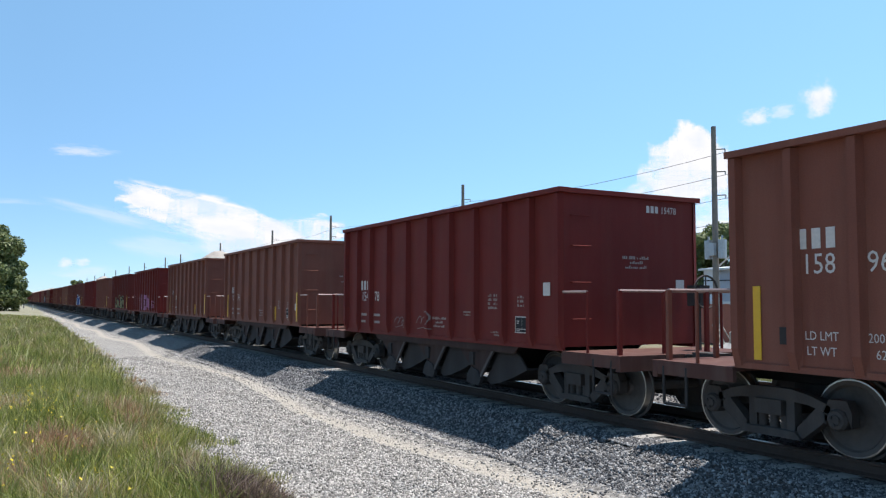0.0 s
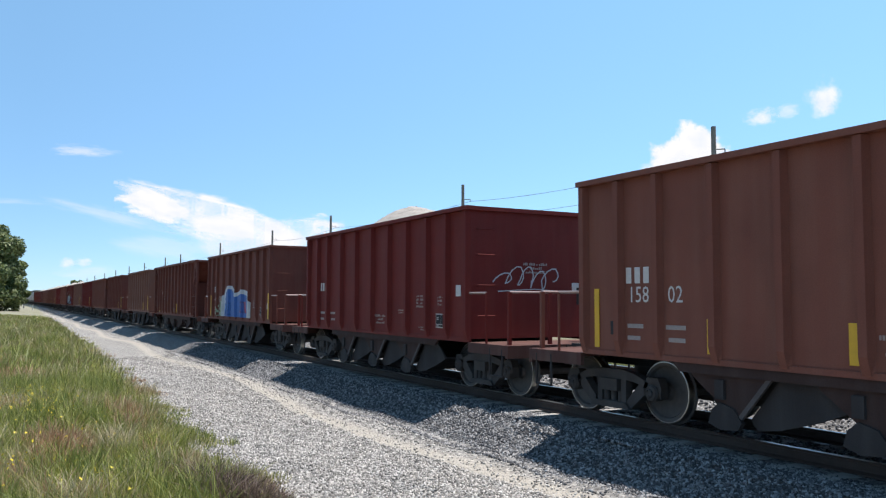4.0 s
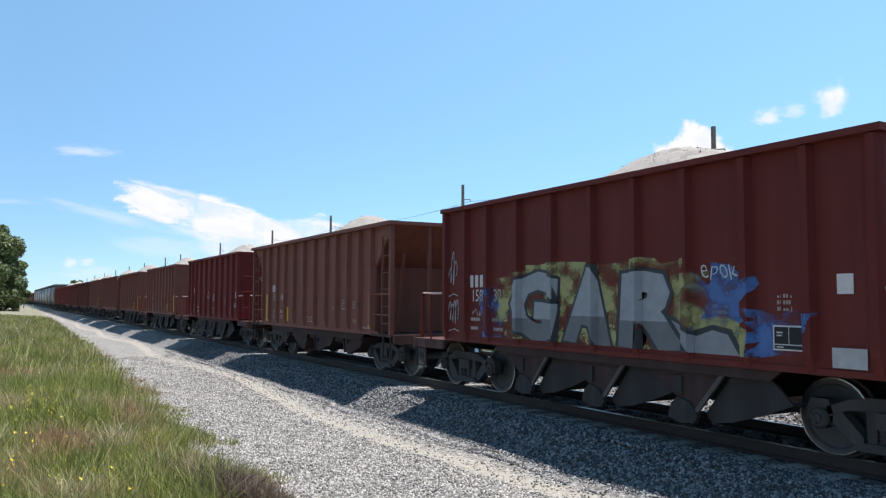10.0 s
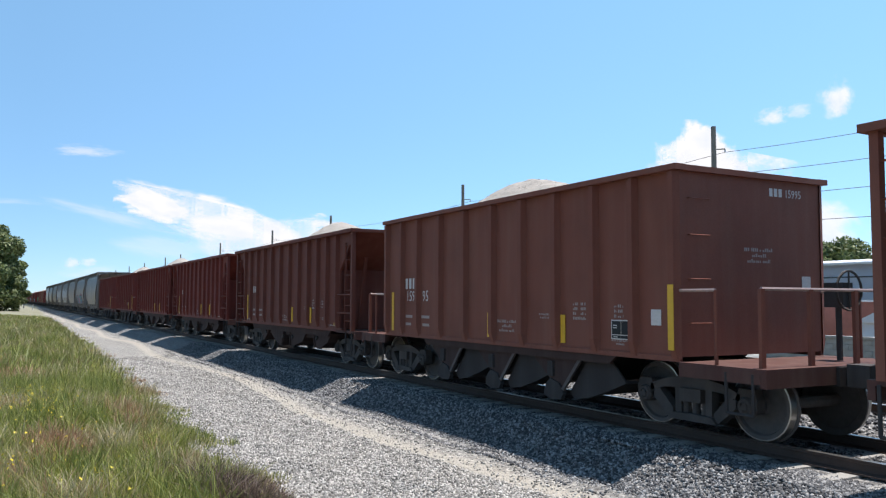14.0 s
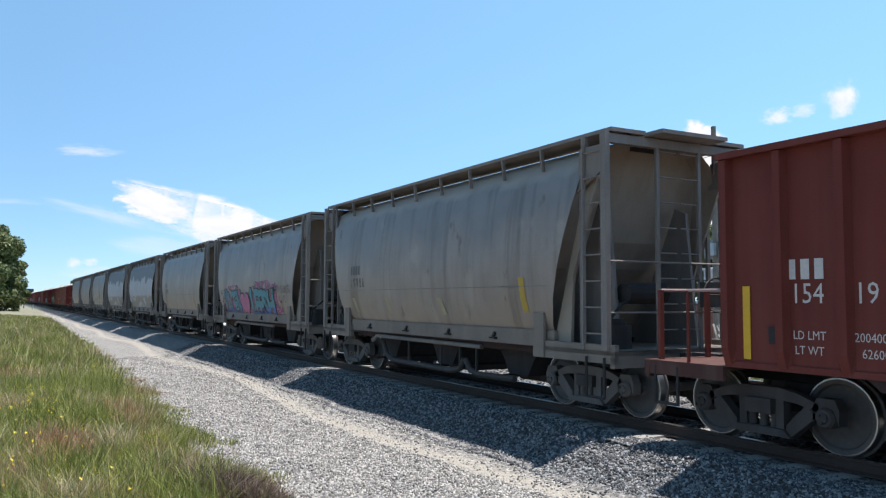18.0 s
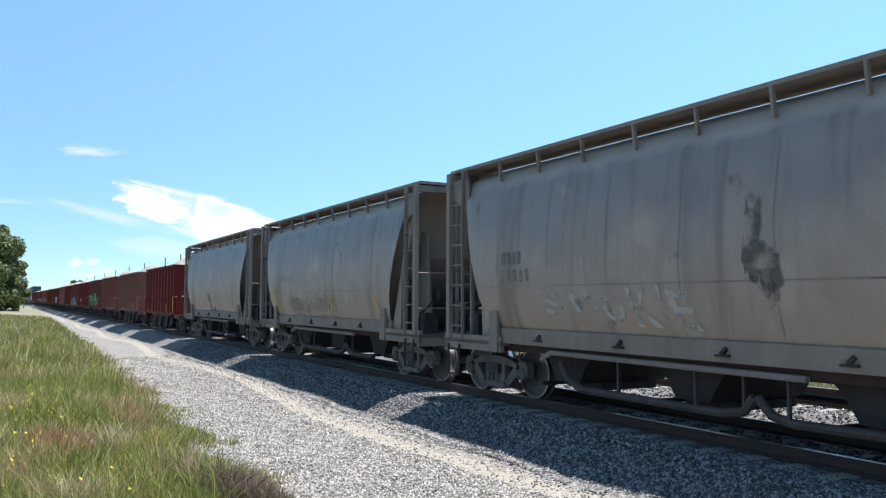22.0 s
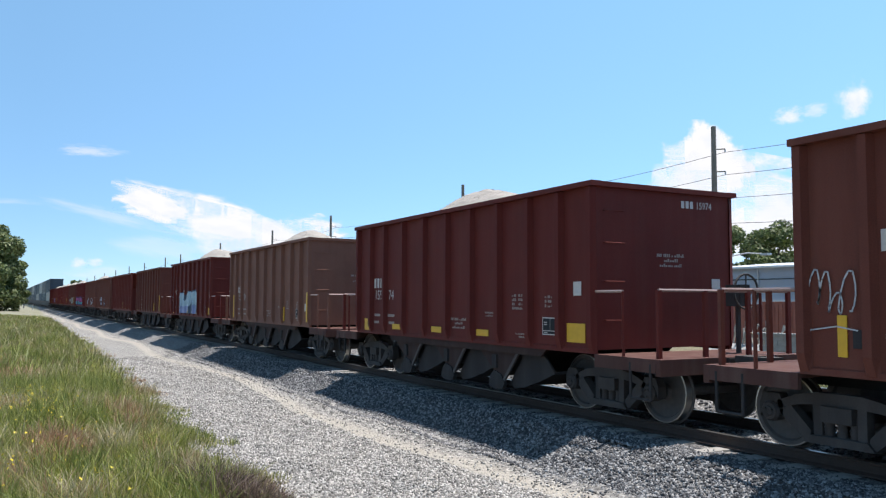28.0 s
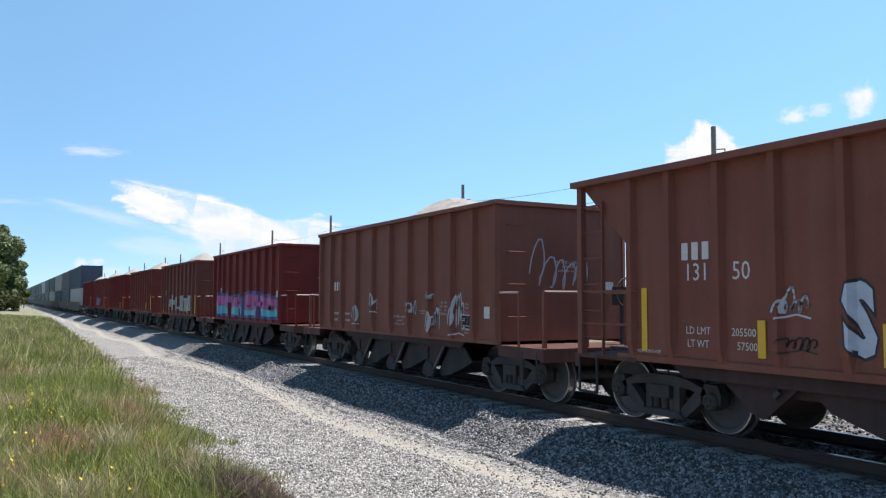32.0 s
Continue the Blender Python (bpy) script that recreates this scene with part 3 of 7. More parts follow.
        for y in (-1.46, 1.46):
            g = Geo().pipe([(s * (L - 0.02), y, 1.94), (s * 5.18, y, 1.94)], 0.024, 6, 1).pipe([(s * 5.18, y, 1.94), (s * 5.18, y, 0.97)], 0.024)
            part("handrail", g, [BROWN, SUNLIT_WORN], car)
            g = Geo().pipe([(s * 5.35, y * 1.02, 0.92), (s * 5.35, y * 1.02, 0.42), (s * 5.75, y * 1.02, 0.42), (s * 5.75, y * 1.02, 0.92)], 0.022)
            part("step", g, DUST, car)
        for z in (1.5, 2.1, 2.7, 3.2):
            part("grab_iron", GRAB_ME, BROWN, car, at=pose(s * L, -1.11, z, 0, 0, 0 if s > 0 else 180))
        part("coupler", coupler_geo(s, 5.9, 6.3), TRUCK, car, "rusty knuckle coupler")
        add_truck(car, s * 4.4)
    g = Geo().ring((5.5, 0.75, 1.95), 0.27, 0.018)
    g.bar((5.5, 0.48, 1.95), (5.5, 1.02, 1.95), 0.012).bar((5.5, 0.75, 1.68), (5.5, 0.75, 2.22), 0.012)
    g.box(5.2, 5.48, 0.64, 0.86, 1.72, 2.06).bar((5.34, 0.75, 0.97), (5.34, 0.75, 1.75), 0.04)
    part("brake_wheel", g, TRUCK, car)
    part("stone_load", HEAPS_A[0], STONE, car, "crushed limestone load")
    return car


def make_hopper(full=False):
    """Longer open-top hopper with slanting ends, corner posts and ladders; full: its sides run square to the ends."""
    car = new("open_hopper_car")
    W, T = 1.46, 0.06
    out = [(-4.66, 1.0), (4.66, 1.0), (4.66, 2.58), (5.72, 3.6), (-5.72, 3.6), (-4.66, 2.58)]
    if full:
        out = [(-5.15, 1.0), (4.2, 1.0), (4.2, 3.6), (-5.15, 3.6)]
    for s in (-1, 1):
        y = sorted((s * W, s * (W - T)))
        part("side_sheet", Geo().slab(out, y[0], y[1]), BROWN, car)
    for s in (-1, 1):
        g = Geo()
        o = [(s * 5.72, 3.6), (s * 2.6, 1.3), (s * 2.55, 1.36), (s * 5.62, 3.6)]
        g.slab(o if s < 0 else o[::-1], -W + T, W - T)
        part("slope_sheet", g, BROWN, car, "slanting end sheet")
        part("end_bulkhead", Geo().box(min(s * 4.40, s * 4.44), max(s * 4.40, s * 4.44), -1.39, 1.39, 1.0, 2.62), BROWN, car)
        for y in (-0.8, 0.8):
            part("brace", Geo().bar((s * 4.5, y, 1.0), (s * 4.9, y, 2.95), 0.09, 0.05), BROWN, car)
            part("brace", Geo().bar((s * 4.5, y, 1.0), (s * 3.3, y, 1.85), 0.09, 0.05), BROWN, car)
    g = Geo()
    for s in (-1, 1):
        y = sorted((s * 1.62, s * 1.38))
        g.box(-5.8, 5.8, y[0], y[1], 3.56, 3.65)
        x = sorted((s * 5.8, s * 5.6))
        g.box(x[0], x[1], -1.38, 1.38, 3.565, 3.645)
    part("top_chord", g, BROWN, car)
    for s in (-1, 1):
        for x in (-5.1, -4.1, -3.2, -2.3, -1.4, -0.45, 0.5, 1.4, 2.3, 3.2, 4.1) if full else (-4.57, -3.83, -3.0, -2.17, -1.3, -0.38, 0.54, 1.44, 2.26, 3.05, 3.8, 4.55):
            part("side_post", POST_B, BROWN, car, at=pose(x, s * W, 0, 0, 0, 180 if s > 0 else 0))
        y = sorted((s * 1.42, s * 1.49))
        part("side_sill", Geo().box(-4.9, 4.9, y[0], y[1], 0.95, 1.04), BROWN, car)
        y = sorted((s * 1.36, s * 1.41))
        part("dusty_skirt", Geo().slab([(-3.9, 0.95), (-3.7, 0.78), (3.7, 0.78), (3.9, 0.95)], y[0], y[1]), APRON, car, "dusty brown strip under the side")
    part("center_sill", Geo().box(-6.0, 6.0, -0.22, 0.22, 0.72, 0.98), DUST, car)
    part("hopper_floor", Geo().slab([(-3.3, 0.84), (-2.9, 0.66), (3.0, 0.66), (3.5, 0.84)], -1.28, 1.28), APRON, car, "dusty brown underside of the hopper")
    for out in ([(-3.2, 0.85), (-2.87, 0.60), (-2.68, 0.42), (-2.45, 0.42), (-2.19, 0.62), (-1.97, 0.85)], [(-1.95, 0.85), (-1.62, 0.56), (-0.95, 0.34), (-0.60, 0.32), (-0.46, 0.52), (-0.40, 0.85)], [(0.18, 0.85), (0.25, 0.60), (0.32, 0.35), (0.54, 0.35), (1.40, 0.53), (1.75, 0.85)], [(2.42, 0.85), (2.47, 0.62), (2.54, 0.41), (2.87, 0.40), (3.50, 0.59), (3.75, 0.85)]):
        for s in (-1, 1):
            y = sorted((s * 1.34, s * 0.5))
            ch = part("hopper_chute", Geo().slab(out, y[0], y[1]), APRON, car, "dark brown dusty sheet steel chute")
            if s > 0:
                continue
            y = sorted((s * 1.345, s * 1.40))
            steep = 0 if out[0][0] > -1 else -1
            low = out[2] if steep == 0 else out[3]
            part("chute_flange", Geo().bar((out[steep][0], s * 1.365, 0.84), (low[0], s * 1.365, low[1]), 0.03, 0.05), APRON, ch)
            part("door_lock", Geo().bar((low[0] + 0.12, s * 1.37, low[1] + 0.24), (low[0] + 0.2, s * 1.37, low[1] + 0.32), 0.05, 0.06), TRUCK, ch)
            part("chute_door", Geo().box(out[2][0] + 0.02, out[3][0] - 0.02, y[0] * 0.93, y[1] * 0.93, out[2][1] - 0.04, out[2][1] + 0.02), DUST, ch)
    for s in (-1, 1):
        x = sorted((s * 4.5, s * 5.85))
        g = Geo().box(x[0], x[1], -1.5, 1.5, 0.93, 0.99)
        e = sorted((s * 5.76, s * 5.85))
        g.box(e[0], e[1], -1.5, 1.5, 0.78, 0.93)
        part("end_platform", g, DECK, car)
        for y in (-1.5, 1.5):
            part("corner_post", Geo().box(min(s * 5.62, s * 5.72), max(s * 5.62, s * 5.72), y - 0.05, y + 0.05, 0.99, 3.56), BROWN, car)
            g = Geo()
            for k in range(6):
                z = 1.25 + k * 0.4
                g.bar((s * 5.66, y, z), (s * 5.18, y, z), 0.014, None, 0, 5)
            g.bar((s * 5.18, y, 0.97), (s * 5.18, y, 3.3), 0.05, 0.02)
            part("ladder", g, BROWN, car)
            g = Geo().pipe([(s * 4.46, y, 1.94), (s * 5.66, y, 1.94)], 0.022).pipe([(s * 4.46, y, 1.45), (s * 5.66, y, 1.45)], 0.02)
            part("handrail", g, BROWN, car)
            g = Geo().pipe([(s * 5.3, y * 1.02, 0.95), (s * 5.3, y * 1.02, 0.42), (s * 5.7, y * 1.02, 0.42), (s * 5.7, y * 1.02, 0.95)], 0.022)
            part("step", g, DUST, car)
        for y in (-0.5, 0.5):
            part("cage_post", Geo().box(min(s * 5.62, s * 5.70), max(s * 5.62, s * 5.70), y - 0.04, y + 0.04, 0.99, 3.56), BROWN, car)
        part("coupler", coupler_geo(s, 5.8, 6.35), TRUCK, car, "rusty knuckle coupler")
        add_truck(car, s * 4.45)
    g = Geo().ring((5.95, 0.0, 3.0), 0.27, 0.018)
    g.bar((5.95, -0.27, 3.0), (5.95, 0.27, 3.0), 0.012).bar((5.95, 0, 2.73), (5.95, 0, 3.27), 0.012)
    g.box(5.72, 5.9, -0.13, 0.13, 2.75, 3.15).bar((5.8, 0, 0.98), (5.8, 0, 2.8), 0.05)
    part("brake_wheel", g, TRUCK, car, "brake wheel with its gear box")
    part("stone_load", HEAPS_B[0], STONE, car, "crushed limestone load")
    return car


def make_covered():
    """Covered hopper with a bulging one-piece shell."""
    car = new("covered_hopper_car")
    prof = [(1.28, 1.10), (1.45, 1.4), (1.56, 1.85), (1.60, 2.35), (1.59, 2.8), (1.54, 3.3), (1.46, 3.77), (1.31, 4.1), (1.03, 4.28), (0.5, 4.36), (0.0, 4.38)]
    full = [(-y, z) for y, z in prof] + [(y, z) for y, z in reversed(prof[:-1])]
    g = Geo()
    k = len(full)
    n = 8
    for i in range(n + 1):
        u = -1 + 2 * i / n
        for y, z in full:
            half = 4.3 + 0.95 * (z - 1.12) / 3.07
            g.v.append((u * half, y, z))
    for i in range(n):
        for j in range(k - 1):
            a = i * k + j
            g.face((a, a + k, a + k + 1, a + 1))
    part("body", g, GREY, car, "dusty bulging steel shell", smooth=True)
    for s in (-1, 1):
        # the end sheet, set in a little and slanting down to the middle
        g = Geo()
        for (y, z) in full:
            half = 4.3 + 0.95 * (z - 1.12) / 3.07
            g.v.append((s * half, y, z))
        for (y, z) in full:
            half = (4.3 + 0.95 * (z - 1.12) / 3.07) - 0.32 - 0.9 * max(0, (2.6 - z)) / 1.5
            g.v.append((s * half, y * 0.93, z))
        for j in range(k - 1):
            q = (j, j + 1, k + j + 1, k + j)
            g.face(q if s < 0 else q[::-1])
        for j in range(k // 2):
            q = (k + j, k + j + 1, 2 * k - 2 - j, 2 * k - 1 - j)
            g.face(q if s < 0 else q[::-1])
        part("end_sheet", g, SLOPE, car, "tan dusty end slope sheet")
        # bolster web and end frame
        g = Geo()
        for y in (-0.85, 0.85):
            o = [(s * 3.8, 1.05), (s * 5.3, 1.05), (s * 5.08, 3.3), (s * 4.85, 3.4)]
            g.slab(o[::-1] if s < 0 else o, y - 0.03, y + 0.03)
            part("end_web", g, FRAME, car)
            g = Geo()
        for y in (-1.33, 1.33):
            o = [(s * 4.28, 1.06), (s * 4.72, 1.06), (s * 4.78, 2.2), (s * 5.38, 3.72), (s * 5.12, 3.72)]
            part("end_gusset", Geo().slab(o[::-1] if s < 0 else o, y - 0.025, y + 0.025), SLOPE, car)
            part("gusset_post", Geo().bar((s * 5.05, y * 1.04, 1.05), (s * 5.05, y * 1.04, 3.5), 0.07, 0.05), FRAME, car)
        g = Geo().box(min(s * 3.9, s * 5.9), max(s * 3.9, s * 5.9), -1.5, 1.5, 0.98, 1.05)
        for y in (-1.5, 1.42):
            g.box(min(s * 3.9, s * 5.9), max(s * 3.9, s * 5.9), y, y + 0.08, 0.86, 1.14)
        g.box(min(s * 5.8, s * 5.9), max(s * 5.8, s * 5.9), -1.5, 1.5, 0.8, 1.05)
        part("end_platform", g, SILL, car)
        for y in (-1.5, 1.5):
            part("corner_post", Geo().box(min(s * 5.66, s * 5.78), max(s * 5.66, s * 5.78), y - 0.045, y + 0.045, 1.05, 4.36), FRAME, car)
            g = Geo()
            for q in range(8):
                z = 1.3 + q * 0.4
                g.bar((s * 5.68, y, z), (s * 5.22, y, z), 0.014, None, 0, 5)
            g.bar((s * 5.22, y, 1.05), (s * 5.22, y, 4.36), 0.06, 0.03)
            part("ladder", g, FRAME, car)
            g = Geo().slab([(s * 4.1 - 0.13, 0.86), (s * 4.1 + 0.13, 0.86), (s * 4.1 + 0.13, 1.6), (s * 4.1 - 0.13, 1.6)], y - 0.03, y + 0.03)
            part("jacking_plate", g, SILL, car)
            g = Geo().pipe([(s * 5.3, y * 1.02, 0.95), (s * 5.3, y * 1.02, 0.35), (s * 5.7, y * 1.02, 0.35), (s * 5.7, y * 1.02, 0.95)], 0.022)
            part("step", g, DUST, car)
        for y in (-0.45, 0.45):
            g = Geo().bar((s * 5.72, y, 1.05), (s * 5.72, y, 4.36), 0.06, 0.05)
            for q in range(8):
                z = 1.35 + q * 0.4
                g.bar((s * 5.72, y, z), (s * 5.72, y + 0.4 * (1 if y < 0 else -1), z), 0.012, None, 0, 5)
            part("end_ladder", g, FRAME, car)
        g = Geo()
        for z in (1.62, 2.4):
            g.bar((s * 5.74, -1.5, z), (s * 5.74, 1.5, z), 0.018, None, 0, 6)
        part("end_railing", g, FRAME, car)
        part("gusset_plate", Geo().slab([(s * 5.0, 3.5), (s * 5.72, 3.85), (s * 5.72, 4.2), (s * 5.1, 4.2)][::-s], -1.46, -1.42), FRAME, car)
        part("gusset_plate", Geo().slab([(s * 5.0, 3.5), (s * 5.72, 3.85), (s * 5.72, 4.2), (s * 5.1, 4.2)][::-s], 1.42, 1.46), FRAME, car)
        part("roof_step", Geo().box(min(s * 5.3, s * 6.1), max(s * 5.3, s * 6.1), -0.7, 0.7, 4.36, 4.42), FRAME, car)
        part("end_beam", Geo().box(min(s * 5.64, s * 5.76), max(s * 5.64, s * 5.76), -1.44, 1.44, 4.2, 4.34), FRAME, car)
        part("air_reservoir", Geo().pipe([(s * 5.25, -0.72, 1.92), (s * 5.25, 0.1, 1.92)], 0.17, 12), DUST, car, "dark air tank")
        part("brake_pipe", Geo().pipe([(s * 5.5, -1.3, 1.06), (s * 5.5, -1.25, 1.5), (s * 5.4, -0.9, 1.75), (s * 5.25, -0.6, 1.8)], 0.025, 6), DUST, car)
        part("brake_valve", Geo().box(min(s * 5.2, s * 5.5), max(s * 5.2, s * 5.5), -1.15, -0.8, 1.05, 1.42).box(min(s * 5.28, s * 5.42), max(s * 5.28, s * 5.42), -1.1, -0.86, 1.42, 1.52), TRUCK, car)
        part("coupler", coupler_geo(s, 5.8, 6.56), TRUCK, car, "rusty knuckle coupler")
        add_truck(car, s * 4.75)
    for s in (-1, 1):
        g = Geo()
        y = sorted((s * 0.75, s * 1.44))
        g.box(-5.8, 5.8, y[0], y[1], 4.37, 4.43)
        part("running_board", g, FRAME, car, "grating walkway along the roof")
        for i in range(10):
            x = -5.2 + i * 10.4 / 9
            zz = 4.0
            part("walkway_bracket", Geo().bar((x, s * 1.38, zz), (x, s * 1.42, 4.37), 0.06, 0.04), FRAME, car)
        y = sorted((s * 1.36, s * 1.44))
        part("side_sill", Geo().box(-4.4, 4.4, y[0], y[1], 1.03, 1.30), SILL, car, "dusty grey side sill")
        part("inner_sill", Geo().box(-4.4, 4.4, min(s * 1.2, s * 1.3), max(s * 1.2, s * 1.3), 0.90, 1.10), APRON, car)
        for x in (-2.84, -0.89, 0.98, 2.64) if s < 0 else ():
            part("tie_down", Geo().box(x - 0.10, x + 0.10, min(s * 1.44, s * 1.50), max(s * 1.44, s * 1.50), 1.10, 1.13).bar((x - 0.03, s * 1.46, 1.13), (x + 0.05, s * 1.46, 1.21), 0.04, 0.05), DUST, car, "dark steel hook on the sill")
        for x in (-1.12, 0.35, 1.12, 1.75) if s < 0 else (-1.12, 1.12):
            part("hanger", Geo().bar((x, s * 1.26, 0.40), (x, s * 1.26, 0.92), 0.045, 0.035), TRUCK, car)
        part("lower_pipe", Geo().pipe([(-2.9, s * 1.34, 0.80), (-2.65, s * 1.34, 0.93), (2.05, s * 1.34, 0.91)], 0.045, 8), FRAME, car)
        part("discharge_pipe", Geo().pipe([(-2.5, s * 1.24, 0.78), (-2.35, s * 1.24, 0.52), (-2.0, s * 1.24, 0.38), (0.75, s * 1.24, 0.36), (1.1, s * 1.24, 0.42), (1.25, s * 1.24, 0.62)], 0.06, 8), TRUCK, car)
        part("discharge_pipe", Geo().pipe([(1.3, s * 1.24, 0.62), (1.5, s * 1.24, 0.42), (1.8, s * 1.24, 0.36), (3.0, s * 1.24, 0.38)], 0.06, 8), TRUCK, car)
    part("trough_hatch", Geo().box(-5.0, 5.0, -0.3, 0.3, 4.3, 4.44), DUST, car)
    for x in (-2.7, 0.0, 2.7):
        g = Geo().slab([(-0.30, 0.42), (0.30, 0.42), (0.48, 0.72), (0.85, 1.12), (-0.85, 1.12), (-0.48, 0.72)], -0.95, 0.95)
        ch = part("hopper_chute", g, DUST, car, at=pose(x, 0, 0))
        part("outlet_gate", Geo().box(-0.45, 0.45, -0.6, 0.6, 0.30, 0.42).bar((-0.5, -1.1, 0.36), (-0.5, 1.1, 0.36), 0.04), DUST, ch)
    part("center_sill", Geo().box(-6.0, 6.0, -0.2, 0.2, 0.76, 1.0), DUST, car)
    g = Geo().ring((5.95, 0.55, 1.9), 0.27, 0.018)
    g.bar((5.95, 0.28, 1.9), (5.95, 0.82, 1.9), 0.012).box(5.76, 5.92, 0.4, 0.7, 1.7, 2.1)
    part("brake_wheel", g, TRUCK, car)
    return car


OFFSET = {"A": 4.575, "B": 5.75, "C": 5.7, "D": 5.75}

# ---------------------------------------------------------------- lettering, stripes, spray paint
TEXT_JOBS = {}


def cut_texts(words):
    """Turns strings into flat meshes with the built-in font."""
    made = []
    for w, size in words:
        cu = bpy.data.curves.new("text", "FONT")
        cu.body, cu.size, cu.resolution_u = w, size, 2
        made.append((w, size, new("text", cu)))
    bpy.context.view_layer.update()
    dg = bpy.context.evaluated_depsgraph_get()
    for w, size, ob in made:
        me = bpy.data.meshes.new_from_object(ob.evaluated_get(dg))
        me.materials.clear()
        me.materials.append(WHITE)
        me.transform(Matrix.Diagonal((0.87, 1, 1, 1)))
        TEXT_JOBS[(w, size)] = me
        bpy.data.objects.remove(ob)


# fleet number in two halves, light weight in hundreds of pounds (0: not legible)
NUMBERS = {
    -6.95: ("158", "96", 623), -19.5: ("154", "78", 0), -32.3: ("158", "74", 0), -44.8: ("156", "53", 618), -57.35: ("157", "08", 0), -70.0: ("152", "89", 0),
    -82.65: ("158", "02", 0), -108.05: ("181", "04", 629), -121.85: ("132", "27", 564), -145.9: ("155", "99", 0), -159.65: ("13", "159", 0), -171.05: ("155", "71", 616),
    -183.6: ("159", "70", 0), -196.2: ("158", "32", 0), -210.1: ("13", "148", 575), -234.05: ("154", "32", 623), -246.65: ("151", "37", 615), -259.95: ("161", "58", 0), -271.8: ("159", "95", 0),
    -310.7: ("131", "24", 568), -322.1: ("154", "17", 0), -334.7: ("154", "19", 626), -452.7: ("153", "99", 0), -465.35: ("159", "91", 628), -477.9: ("158", "14", 0),
    -515.65: ("180", "41", 0), -528.3: ("159", "74", 0), -541.0: ("154", "31", 0), -553.5: ("152", "26", 607), -566.0: ("158", "22", 0), -579.9: ("131", "56", 567), -592.3: ("131", "50", 575),
}
jobs = {("LD LMT", 0.14), ("LT WT", 0.14), ("CLOSE AND LOCK DOORS", 0.062), ("BOTH SIDES", 0.062), ("BEFORE MOVING CAR", 0.062), ("1-1/2 INCH COMP SHOE", 0.062)}
for a_, b_, w_ in NUMBERS.values():
    jobs |= {(a_, 0.325), (b_, 0.325), (a_ + b_, 0.17)}
    if w_:
        jobs |= {(str(2630 - w_) + "00", 0.14), (str(w_) + "00", 0.14)}
cut_texts(sorted(jobs))


def blocks(rects):
    """Flat bars (x, z, width, height) on the near side."""
    g = Geo()
    for x, z, w, h in rects:
        n = len(g.v)
        g.v += [(x, 0, z), (x + w, 0, z), (x + w, 0, z + h), (x, 0, z + h)]
        g.face((n, n + 1, n + 2, n + 3))
    return g


MARK_ME = blocks([(0.0, 0.0, 0.11, 0.23), (0.175, 0.0, 0.11, 0.23), (0.35, 0.0, 0.11, 0.23)]).mesh("company_mark")
ENDMARK_ME = blocks([(0.0, 0.0, 0.07, 0.12), (0.1, 0.0, 0.07, 0.12), (0.2, 0.0, 0.07, 0.12)]).mesh("company_mark")


def typed(rows, h, seed, pitch=None):
    """Small stencilled words that cannot be read: rows of (x, width), drawn as broken thin bars."""
    rnd, rects = random.Random(seed), []
    for k, (x, w) in enumerate(rows):
        z = (len(rows) - 1 - k) * (pitch or h * 1.7)
        end = x + w
        while x < end - 0.01:
            c = min(rnd.uniform(0.6, 1.0) * h, end - x)
            rects.append((x, z, c * 0.72, h * rnd.choice((1.0, 1.0, 0.6))))
            x += c + (h * 0.55 if rnd.random() < 0.2 else 0.0)
    return blocks(rects).mesh("stencilled_lines")


LINES_ME = typed([(0.0, 0.60), (0.16, 0.30), (0.06, 0.48)], 0.052, 1, 0.08)
ONE_ME = typed([(0.0, 0.28), (0.03, 0.24)], 0.032, 2)
DIMS_ME = typed([(0.0, 0.13), (0.0, 0.13), (0.0, 0.11), (0.0, 0.32)], 0.045, 3, 0.075)
DIMS1_ME = typed([(0.19, 0.13), (0.19, 0.13), (0.19, 0.13)], 0.045, 4, 0.075)
DIMS2_ME = typed([(0.0, 0.05), (0.0, 0.05), (0.0, 0.05)], 0.045, 5, 0.075)
DIMS3_ME = typed([(0.08, 0.12), (0.08, 0.12), (0.08, 0.12)], 0.045, 6, 0.075)
SMALL_ME = typed([(0.0, 0.36), (0.1, 0.18)], 0.03, 7)
LT_ME = blocks([(0.0, 0.17, 0.32, 0.06), (0.0, 0.0, 0.26, 0.06), (0.75, 0.17, 0.36, 0.06), (0.8, 0.0, 0.3, 0.06)]).mesh("stencilled_lines")
HOLDER_ME = Geo().box(0, 0.26, -0.012, 0, 0, 0.2).box(0.02, 0.24, -0.016, -0.012, 0.02, 0.18).mesh("defect_card_holder")
HOLDER_ME.materials.append(DUST)
CARD_ME = Geo().box(0, 0.19, -0.006, 0, 0, 0.22).mesh("placard")
for me_ in (MARK_ME, ENDMARK_ME, CARD_ME):
    me_.materials.append(WHITE)
for me_ in (LINES_ME, ONE_ME, DIMS_ME, DIMS1_ME, DIMS2_ME, DIMS3_ME, SMALL_ME, LT_ME):
    me_.materials.append(STENCIL)
PLATE_ME = Geo().box(0, 0.42, -0.006, 0, 0, 0.29, 1).box(0.018, 0.205, -0.010, -0.006, 0.075, 0.272, 0).box(0.217, 0.402, -0.010, -0.006, 0.075, 0.272, 0).box(0.018, 0.402, -0.010, -0.006, 0.018, 0.062, 0).box(0.05, 0.13, -0.012, -0.010, 0.20, 0.215, 1).box(0.05, 0.12, -0.012, -0.010, 0.165, 0.18, 1).box(0.05, 0.14, -0.012, -0.010, 0.032, 0.046, 1).mesh("lube_plate")
